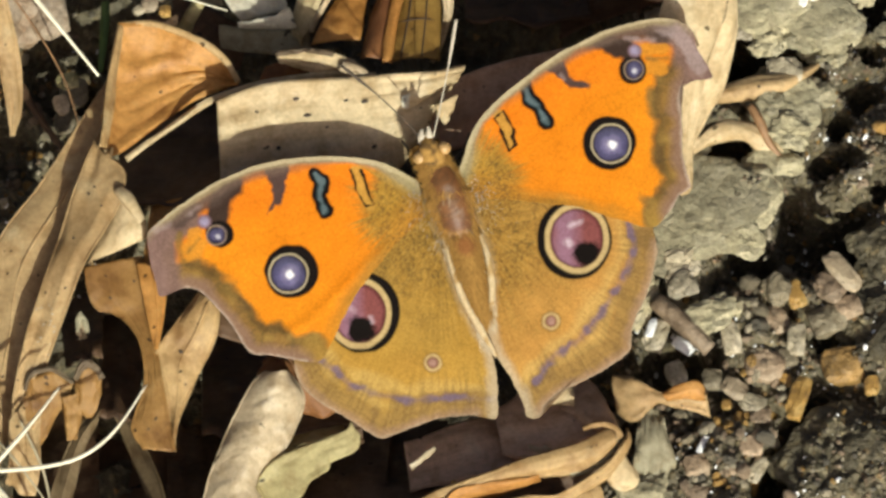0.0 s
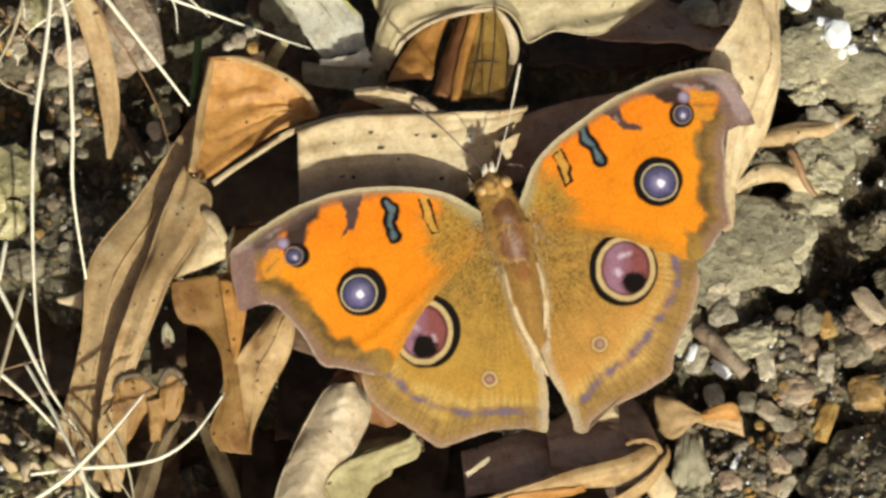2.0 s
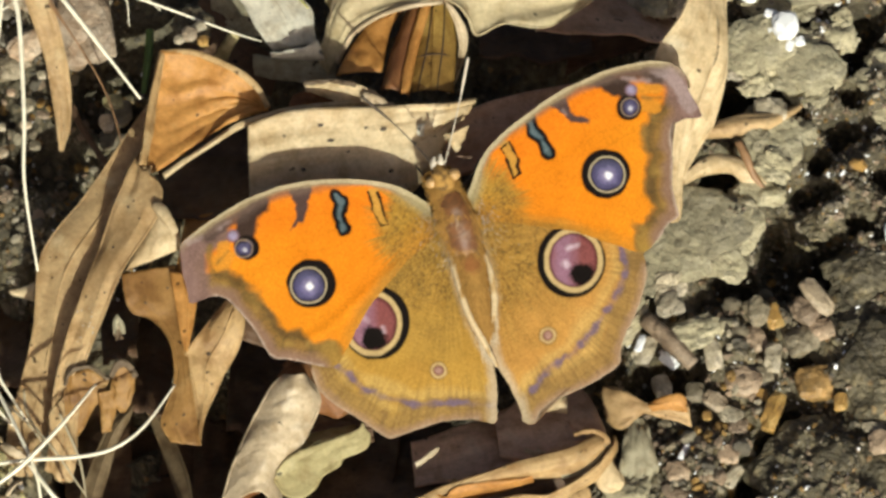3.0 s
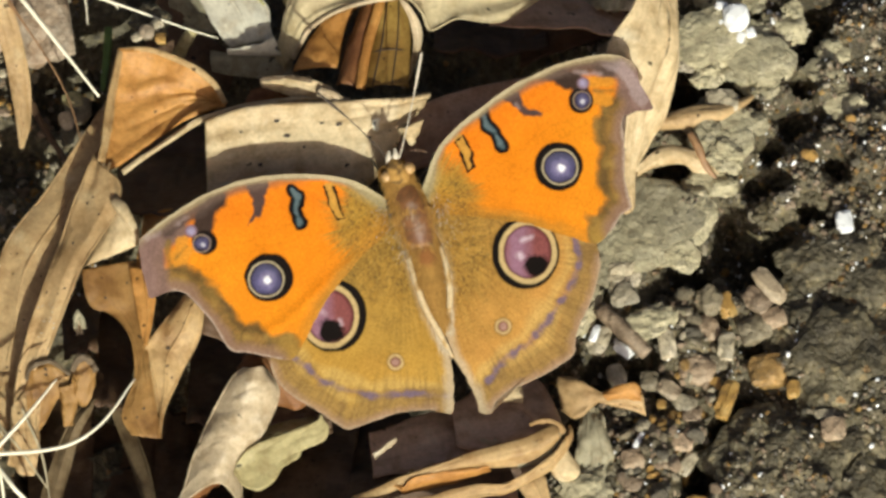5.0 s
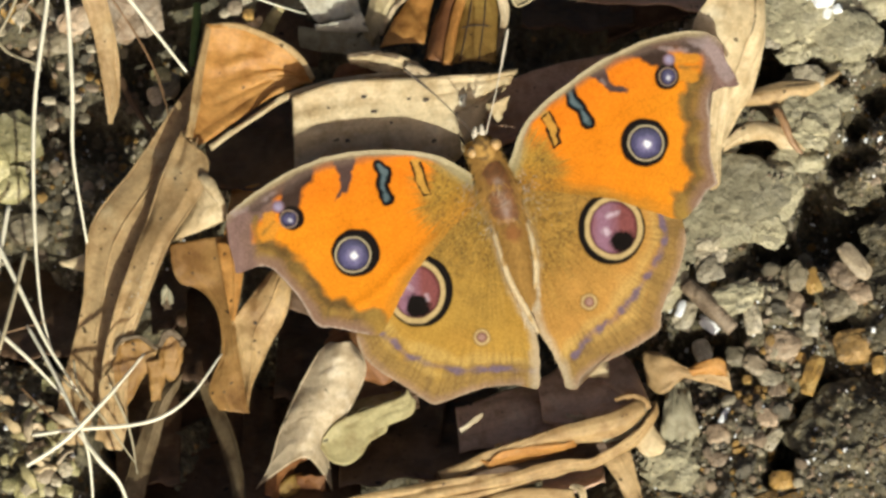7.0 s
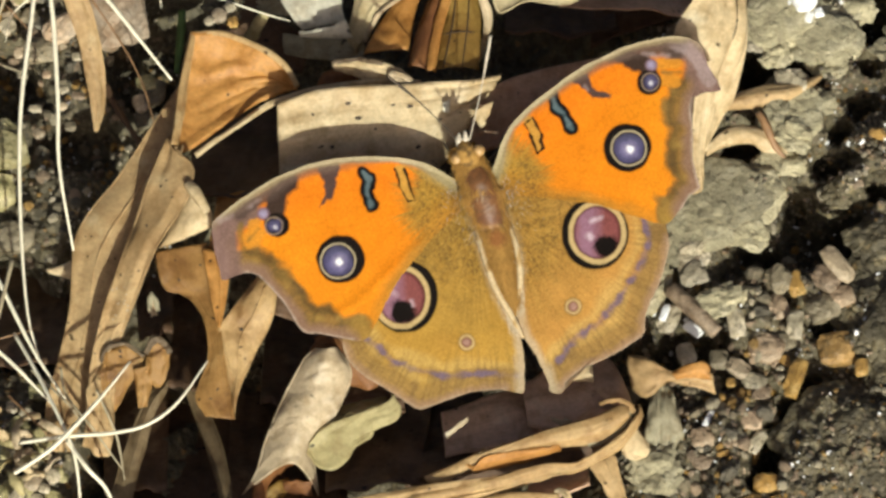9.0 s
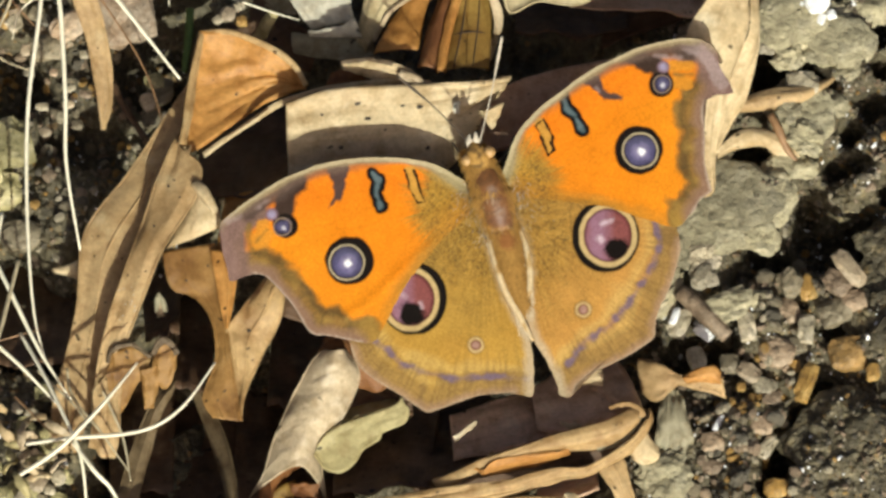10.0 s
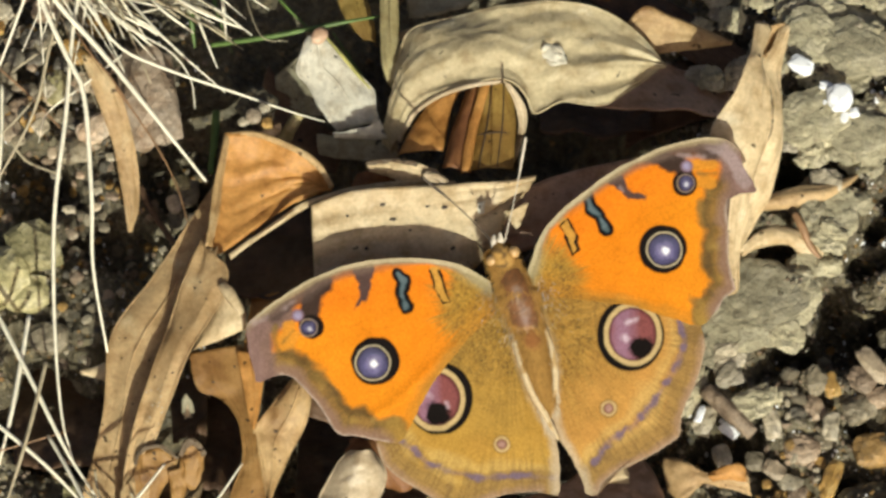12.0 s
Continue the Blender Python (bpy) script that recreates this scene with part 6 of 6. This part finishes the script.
def build_butterfly():
    # left forewing
    costa = [(752, 320), (722, 302), (690, 288), (640, 279), (590, 278), (540, 282), (490, 293), (440, 312), (400, 335), (360, 362), (335, 382), (321, 400)]
    tip = [(325, 440), (332, 470), (339, 496)]
    rear = [(762, 378), (722, 412), (690, 448), (655, 492), (630, 535), (612, 572), (594, 601)]
    term = [(570, 603), (540, 598), (510, 592), (490, 591), (475, 582), (463, 560), (446, 534), (426, 511), (405, 490), (384, 483), (364, 489), (345, 497)]
    marks = [("bar", [(654, 302), (661, 320), (664, 340), (675, 356)], 9), ("line", [(645, 302), (651, 316), (653, 332), (662, 348), (668, 358)], 2.2), ("line", [(661, 302), (668, 312), (669, 326), (674, 340), (681, 356)], 2.2), ("line", [(668, 358), (681, 356)], 1.6),
             ("teal", [(588, 306), (600, 319), (594, 340), (604, 364)], 12), ("brown", [(528, 300), (530, 318), (529, 350)], 19), ("brown", [(524, 350), (512, 367)], 4),
             ("patch", [(456, 322), (442, 340), (434, 362), (430, 384)], 17), ("dusk", [(446, 326), (424, 346), (398, 358), (368, 380)], 12), ("light", [(384, 424), (394, 412), (396, 398)], 11), ("light", [(410, 412), (402, 428), (386, 436)], 7),
             ("olive", [(372, 398), (371, 420), (378, 440)], 5), ("olive", [(404, 406), (384, 428)], 2.0), ("shine", [(336, 388), (352, 380)], 8), ("shine", [(384, 368), (404, 354)], 3)]
    veins = [[(740, 340), (640, 380), (470, 430), (380, 470)], [(740, 345), (640, 410), (540, 520), (480, 580)], [(740, 345), (650, 430), (590, 540), (560, 600)],
             [(740, 335), (600, 335), (480, 350), (400, 380)], [(640, 380), (560, 420), (430, 450)], [(640, 350), (500, 400), (370, 420)]]
    wing("forewing", costa + tip, rear + term,
         lambda p: forewing_colour(p, costa, rear, term, (752, 350), [(362, 364), (337, 384), (325, 402), (328, 440), (334, 470), (340, 494)], marks, (((544, 463), (5, -3)), ((431, 401), (5, -2)), (412, 379))),
         lambda p: 0.0005 + 0.0009 * np.clip((752 - p[:, 0]) / 430, 0, 1) ** 1.5, veins, "orange forewing with two eyespots and a brown scalloped border", [[(700, 425), (640, 478), (580, 535), (540, 560)]])
    # right forewing
    costa = [(812, 314), (824, 284), (834, 254), (850, 224), (882, 190), (922, 159), (962, 130), (1002, 108), (1050, 86), (1100, 72), (1140, 67), (1168, 71), (1190, 88)]
    tip = [(1199, 118), (1212, 140), (1223, 160)]
    rear = [(824, 348), (880, 350), (940, 356), (1000, 364), (1050, 380), (1090, 392), (1124, 398)]
    term = [(1150, 374), (1166, 350), (1184, 336), (1178, 312), (1172, 282), (1172, 232), (1167, 196), (1172, 178), (1190, 168), (1208, 166), (1220, 164)]
    marks = [("bar", [(882, 216), (893, 238), (899, 262)], 9), ("line", [(875, 222), (883, 236), (889, 254), (897, 273)], 2.2), ("line", [(889, 210), (896, 224), (905, 240), (903, 252), (908, 264), (898, 273)], 2.2), ("line", [(875, 222), (889, 210)], 1.6),
             ("teal", [(926, 174), (931, 192), (945, 206), (957, 228)], 12), ("brown", [(966, 138), (984, 152), (998, 168), (1024, 172)], 11), ("brown", [(980, 140), (990, 164)], 9), ("shine", [(982, 156), (987, 162)], 2),
             ("patch", [(1046, 98), (1064, 110), (1086, 116), (1092, 130)], 15), ("dusk", [(1030, 104), (1066, 94), (1100, 86), (1150, 86)], 11), ("dusk", [(1096, 98), (1146, 100)], 6), ("light", [(1114, 116), (1144, 116)], 9), ("light", [(1120, 146), (1140, 146)], 11), ("olive", [(1118, 131), (1150, 130)], 2.5),
             ("shine", [(1084, 96), (1106, 101), (1130, 101)], 4), ("shine", [(1140, 80), (1170, 92), (1186, 118), (1200, 146)], 12)]
    veins = [[(830, 320), (930, 300), (1060, 320), (1150, 350)], [(830, 325), (940, 335), (1060, 360), (1120, 390)], [(830, 310), (940, 250), (1080, 210), (1165, 200)],
             [(835, 300), (960, 190), (1060, 130), (1180, 110)], [(930, 290), (1060, 260), (1165, 270)], [(930, 280), (1050, 190), (1170, 165)]]
    wing("forewing", costa + tip, rear + term,
         lambda p: forewing_colour(p, costa, rear, term, (824, 335), [(1150, 72), (1168, 75), (1188, 92), (1198, 120), (1212, 146), (1216, 160)], marks, (((1059, 265), (-3, -1)), ((1097, 148), (-2, 1)), (1099, 118))),
         lambda p: 0.0005 + 0.0009 * np.clip((p[:, 0] - 815) / 400, 0, 1) ** 1.5, veins, "orange forewing with two eyespots and a brown scalloped border")
    # left hindwing
    lead = [(772, 345), (690, 402), (605, 490), (556, 570)]
    outer = [(552, 612), (562, 640), (585, 664), (622, 687), (652, 706), (684, 726), (705, 722)]
    inner = [(790, 390), (797, 420), (810, 468), (832, 520), (856, 570), (869, 606), (873, 650), (871, 697)]
    hem = [(840, 692), (800, 694), (760, 702), (716, 718)]
    veins = [[(785, 400), (720, 500), (650, 600), (600, 670)], [(788, 400), (750, 520), (710, 640), (690, 722)], [(790, 405), (780, 540), (775, 640), (770, 700)], [(795, 420), (815, 540), (828, 640), (832, 692)]]
    wing("hindwing", lead + outer, inner + hem,
         lambda p: hindwing_colour(p, outer + hem[::-1], inner, (785, 390), (656, 528), (658, 555), (771, 608), [(585, 592), (606, 610), (640, 640), (680, 656), (730, 667), (800, 664), (868, 668)], (5, -2), [((17, 6), (21, 14), 2.2, 0.75), ((-14, -8), (-10, -5), 4, 0.3)]),
         lambda p: -0.0002 - 0.0010 * np.clip((p[:, 1] - 390) / 320, 0, 1) ** 2, veins, "ochre hindwing with a large wine-red eyespot and violet hem line")
    # right hindwing
    lead = [(832, 342), (950, 338), (1060, 350), (1112, 380)]
    outer = [(1130, 425), (1127, 458), (1113, 505), (1098, 535), (1088, 565), (1084, 594), (1056, 615), (1028, 632)]
    inner = [(838, 388), (852, 430), (862, 480), (858, 520), (861, 560), (873, 598), (894, 634), (912, 670), (920, 695)]
    hem = [(938, 698), (948, 678), (972, 657), (1000, 645), (1018, 637)]
    veins = [[(845, 400), (920, 480), (1000, 560), (1050, 612)], [(845, 405), (900, 520), (950, 600), (975, 650)], [(848, 410), (885, 520), (915, 620), (928, 690)], [(845, 395), (950, 450), (1060, 500), (1105, 520)]]
    wing("hindwing", lead + outer, inner + hem,
         lambda p: hindwing_colour(p, outer + hem[::-1], inner, (845, 390), (1003, 414), (1019, 438), (960, 545), [(1085, 392), (1096, 425), (1082, 462), (1062, 500), (1045, 524), (1008, 572), (965, 600), (934, 640)], (-4, 1), [((-10, -20), (6, -27), 3.0, 0.75), ((-14, 6), (-12, 8), 5, 0.75)], (0.67, 0.335, 0.082)),
         lambda p: -0.0002 - 0.0010 * np.clip((p[:, 1] - 390) / 320, 0, 1) ** 2, veins, "ochre hindwing with a large wine-red eyespot and violet hem line")

    # body
    def body(name, rows, radii, tint, label, material=FUR, sides=28, count=60):
        v, f = tube([Vector(q) for q in on_wing(rows)], [r * U for r in radii], sides, count)
        me = mesh_of(name, v, f, material)
        p = np.stack([v[:, 0] / U + 800, 400 - v[:, 1] / U], 1)
        c = tint(p)
        at_ = me.attributes.new("pigment", "FLOAT_COLOR", "POINT")
        at_.data.foreach_set("color", np.c_[c, np.ones(len(c))].astype(np.float32).ravel())
        return under(name, me, butterfly, label)

    axis = [(786, 300), (800, 340), (814, 385)]

    def thorax_tint(p):
        d, a = line_distance(p, axis)
        c = np.tile((0.42, 0.235, 0.06), (len(p), 1))
        c = dye(c, soft_in(d + 7 * wob(p, 10, 30), 23, 10), (0.20, 0.085, 0.030))
        # grey streak of sheen, put into the pigment
        s = line_distance(p, [(798, 335), (806, 360), (814, 382)])[0]
        c = dye(c, 0.55 * soft_in(s + 12 * wob(p, 8, 31), 5, 8), (0.30, 0.245, 0.21))
        c = dye(c, np.clip(3 * wob(p, 6, 34), 0, 0.7), (0.13, 0.06, 0.025))
        return dye(c, soft_in(np.abs(p[:, 1] - 391 - (p[:, 0] - 812) * 0.1), 6, 6) * 0.7, (0.12, 0.05, 0.025))

    def abdomen_tint(p):
        c = np.tile((0.34, 0.19, 0.045), (len(p), 1))
        c = dye(c, 0.8 * soft_in(np.linalg.norm(p - np.array((828, 425)), axis=1) + 8 * wob(p, 12, 32), 24, 22), (0.22, 0.08, 0.03))
        ring = np.abs(np.sin((p[:, 1] + 0.3 * p[:, 0]) * 0.11))
        return dye(c, 0.35 * soft_in(ring, 0.18, 0.2), (0.17, 0.10, 0.03))

    body("thorax", [(777, 294, 0.6), (786, 312, 0.9), (799, 345, 1.0), (812, 384, 0.7), (818, 404, 0.3)], [18, 27, 32, 31, 24], thorax_tint, "glossy reddish brown thorax, furry at its sides", SHELL)
    body("abdomen", [(816, 396, 0.5), (825, 430, 0.6), (836, 475, 0.4), (846, 515, 0.1), (854, 545, -0.3), (858, 562, -0.5)], [22, 24, 21, 16, 10, 4], abdomen_tint, "ochre furry abdomen")
    head = body("head", [(763, 250, 0.5), (766, 258, 0.8), (772, 274, 1.0), (781, 298, 0.8)], [7, 16, 20, 20], lambda p: dye(np.tile((0.46, 0.26, 0.075), (len(p), 1)), np.clip(3 * wob(p, 7, 40) + 1.1 * soft_in(line_distance(p, [(768, 266), (776, 278), (781, 292)])[0], 4, 6), 0, 0.85), (0.12, 0.07, 0.03)), "ochre furry head")
    for rows, widths in (([(789, 396, 0.5), (799, 440, 0.75), (822, 508, 0.75), (848, 556, 0.5), (872, 600, 0.1)], [3, 6, 7, 6, 3]),
                         ([(849, 404, 0.5), (861, 446, 0.75), (866, 496, 0.65), (859, 540, 0.35)], [3, 6, 6, 3])):
        body("hindwing_fold", rows, widths, lambda p: dye(np.tile((0.58, 0.45, 0.27), (len(p), 1)), np.clip(2.5 * wob(p, 9, 83), 0, 0.8), (0.40, 0.25, 0.09)), "pale furry fold of the hindwing beside the abdomen", sides=12, count=40)
    for u, v in ((755, 283), (794, 268)):
        bm = bmesh.new()
        bmesh.ops.create_icosphere(bm, subdivisions=3, radius=10.5 * U)
        me = bpy.data.meshes.new("eye")
        bm.to_mesh(me)
        bm.free()
        me.materials.append(EYE)
        ob = under("eye", me, head, "ochre-brown round compound eye")
        ob.location = on_wing([(u, v, 1.15)])[0]
    for rows in ([(760, 262, 0.7), (758, 248, 1.1), (759, 237, 1.2)], [(768, 260, 0.7), (770, 246, 1.1), (769, 233, 1.2)]):
        v, f = tube([Vector(q) for q in on_wing(rows)], [6 * U, 6.5 * U, 2 * U], 10, 14)
        under("palp", mesh_of("palp", v, f, PALE_HORN), head, "pale scaly palp")
    # the second antenna's glint is put into its pale material
    for rows, mat, lab in (([(760, 256, 0.9), (735, 228, 1.4), (690, 184, 2.2), (632, 136, 3.0)], DARK_HORN, "thin dark antenna"),
                           ([(777, 250, 0.9), (788, 205, 1.4), (800, 150, 2.2), (810, 95, 3.0), (815, 66, 3.4)], PALE_HORN, "thin antenna with a white glint put into its colour and a clubbed tip")):
        v, f = tube([Vector(q) for q in on_wing(rows)], [1.4 * U, 1.15 * U, 1.1 * U, 1.2 * U, 3.0 * U, 2.6 * U], 8, 40)
        under("antenna", mesh_of("antenna", v, f, mat), butterfly, lab)
    for rows in ([(782, 300, -0.6), (745, 272, -3.0), (726, 246, -6.0)], [(796, 300, -0.6), (826, 268, -3.0), (838, 240, -6.5)], [(786, 340, -1.2), (748, 350, -3.5), (735, 380, -7.0)],
                 [(812, 340, -1.2), (850, 350, -3.5), (862, 380, -7.0)]):
        v, f = tube([Vector(q) for q in on_wing(rows)], [3 * U, 2 * U, 1.4 * U], 7, 16)
        under("leg", mesh_of("leg", v, f, DARK_HORN), butterfly)
    # fur on body and wing roots: many short hairs
    rng = random.Random(4)
    verts, faces, tint = [], [], []

    def hair(u, v, z, du, dv, dz, w, c):
        i = len(verts)
        (x, y, zz), = on_wing([(u, v, z)])
        verts.extend([(x - w * U, y, zz), (x + w * U, y, zz), (x + du * U, y - dv * U, zz + dz * 0.001)])
        faces.append((i, i + 1, i + 2))
        tint.extend([c] * 3)
    back = [((765, 258), 20, 0.9), ((775, 285), 24, 1.8), ((799, 345), 34, 2.9), ((818, 400), 25, 1.8), ((830, 455), 22, 1.9), ((845, 515), 15, 1.0), ((854, 550), 9, 0.2)]
    for k in range(9000):
        s = rng.random() * (len(back) - 1.001)
        i = int(s)
        f = s - i
        (a, ra, za), (b, rb, zb) = back[i], back[i + 1]
        w = rng.uniform(-1, 1)
        r = ra + (rb - ra) * f
        u, v = a[0] + (b[0] - a[0]) * f + w * r * 0.95, a[1] + (b[1] - a[1]) * f - w * r * 0.3
        if 300 < v < 395 and abs(w) < 0.6 and rng.random() < 0.72:
            continue
        z = (za + (zb - za) * f) * math.sqrt(max(0, 1 - w * w)) + 0.1
        g = rng.uniform(0.6, 1.3)
        c = (0.40 * g, 0.22 * g, 0.06 * g) if i not in (2,) or abs(w) > 0.6 else rng.choice(((0.20 * g, 0.095 * g, 0.042 * g), (0.13 * g, 0.06 * g, 0.03 * g), (0.36 * g, 0.25 * g, 0.15 * g)))
        hair(u, v, z - 0.05, rng.uniform(-4, 8) + w * 9, rng.uniform(6, 18), rng.uniform(-0.05, 0.16), 0.9, c)
    for k in range(1700):                         # white hair along the inner edges of the hindwings
        s = rng.random()
        side = rng.choice((-1, 1))
        u, v = (794 + s * 64, 425 + s * 160) if side < 0 else (858 + s * 6, 440 + s * 110)
        g = rng.uniform(0.7, 1.15)
        hair(u + rng.uniform(-6, 6), v, 0.35, rng.uniform(-2, 10), rng.uniform(10, 26), rng.uniform(0, 0.2), 0.7, (0.60 * g, 0.48 * g, 0.32 * g))
    for k in range(700):                          # greyish tufts at the wing roots
        a, r = rng.choice((((768, 372), 26), ((752, 346), 20), ((846, 338), 24), ((858, 372), 28), ((790, 412), 16)))
        u, v = rng.gauss(a[0], r * 0.55), rng.gauss(a[1], r * 0.6)
        g = rng.uniform(0.6, 1.2)
        c = rng.choice(((0.50, 0.42, 0.33), (0.42, 0.36, 0.33), (0.50, 0.34, 0.12), (0.16, 0.11, 0.05)))
        hair(u, v, 0.8, (u - 808) * 0.08 + rng.uniform(-5, 5), rng.uniform(-3, 8), rng.uniform(-0.1, 0.15), 0.8, tuple(x * g * 0.85 for x in c))
    me = mesh_of("fur", verts, faces, FUR, False)
    at_ = me.attributes.new("pigment", "FLOAT_COLOR", "POINT")
    at_.data.foreach_set("color", np.c_[np.array(tint), np.ones(len(tint))].astype(np.float32).ravel())
    tagged(under("fur", me, butterfly, "fine ochre hairs of body and wing roots"), kind="stuff")


build_butterfly()


# ---- grit: gravel and crumbs strewn over the bare soil ----
def lay_grit():
    rng = random.Random(11)
    mats = [GREY_STONE, PALE_STONE, ROSE_STONE, DARK_STONE, GREY_STONE, DARK_STONE, OCHRE_STONE, PALE_STONE, DARK_STONE, GREY_STONE]
    shapes = []
    for k in range(10):
        me = stone_shape(40 + k, 2, 0.36, 0.95)
        me.name = "pebble"
        me.materials.append(mats[k])
        shapes.append(me)
    gravel = new("gravel")
    tagged(gravel, "loose mixed gravel of grey, pale and rusty pebbles on the soil", "gravel", kind="stuff")

    def place(u, v, r, me):
        p = spot(u, v, 1.5)
        z = float(soil_height(np.array([p.x]), np.array([p.y]))[0])
        ob = new("pebble", me)
        ob.parent = gravel
        s = r * U
        ob.matrix_basis = Matrix.LocRotScale((p.x, p.y, z + 0.25 * s), Euler([rng.uniform(0, 6.3) for _ in range(3)]), (s, s * rng.uniform(0.7, 1.2), s * rng.uniform(0.55, 0.9)))
    done = 0
    while done < 215:
        u, v = rng.uniform(1060, 1640), rng.uniform(-180, 930)
        if u < 1110 and v < 640:
            continue
        if (v < 480 or u > 1340) and rng.random() < 0.8:
            continue
        place(u, v, rng.choice((7, 8, 9, 11, 13, 16)), rng.choice(shapes))
        done += 1
    for k in range(85):
        place(rng.uniform(1120, 1340), rng.uniform(600, 890), rng.choice((7, 8, 9, 10, 12, 14)), rng.choice((shapes[2], shapes[2], shapes[1], shapes[0], shapes[6])))
    for k in range(80):
        place(rng.uniform(-130, 118), rng.uniform(40, 480), rng.choice((6, 8, 9, 11, 14)), rng.choice(shapes))
    for k in range(120):
        place(rng.uniform(-110, 215), rng.uniform(60, 330), rng.choice((6, 7, 8, 10, 13)), rng.choice((shapes[1], shapes[2], shapes[2], shapes[6], shapes[7], shapes[0])))
    # the finest grains, too many to count
    verts, faces, mat_of = [], [], []
    bases = [np.array([tuple(v.co) for v in stone_shape(70 + k, 1, 0.4).vertices]) for k in range(6)]
    tri = [tuple(pl.vertices) for pl in stone_shape(70, 1, 0.4).polygons]
    pts = []
    while len(pts) < 14000:
        left = rng.random() < 0.2
        u = rng.uniform(-130, 300) if left else rng.uniform(1040, 1660) if rng.random() < 0.65 else rng.uniform(1340, 1660)
        v = rng.uniform(-190, 940)
        if left and (v > 480 and u > 90 or v < 480 and u > 260):
            continue
        if u > 1370 and v > 540 and rng.random() < 0.55:
            continue
        pts.append((u, v))
    ps = [spot(u, v, 1.5) for u, v in pts]
    zs = soil_height(np.array([p.x for p in ps]), np.array([p.y for p in ps]))
    for p, z in zip(ps, zs):
        r = rng.choice((2, 2.5, 3, 3.5, 4.5, 6, 7.5)) * U
        e = np.array(Euler([rng.uniform(0, 6.3) for _ in range(3)]).to_matrix())
        b = (bases[rng.randrange(6)] * np.array((r, r * rng.uniform(0.6, 1.1), r * rng.uniform(0.5, 0.9)))) @ e.T
        k = len(verts)
        verts.extend((b + np.array((p.x, p.y, z + 0.2 * r))).tolist())
        faces.extend([tuple(q + k for q in f) for f in tri])
        # the few white grains stand in for glints of light on the soil
        mat_of.extend([rng.choice((0, 0, 0, 0, 1, 1, 1, 2, 2, 2, 2, 2, 3, 3, 3, 3, 4, 4, 5))] * len(tri))
    me = mesh_of("fine_grit", verts, faces, GREY_STONE, False)
    for mat in (PALE_STONE, DARK_STONE, ROSE_STONE, OCHRE_STONE, WHITE_STONE):
        me.materials.append(mat)
    me.polygons.foreach_set("material_index", mat_of)
    tagged(new("fine_grit", me), "fine sandy grit strewn over dark soil", "grit", kind="stuff")


lay_grit()


def motions():
    """The butterfly basks without stirring; only the viewer sways."""
    rest = butterfly.matrix_basis.copy()
    walk(butterfly, [(0, rest), (12.0, rest)])


motions()
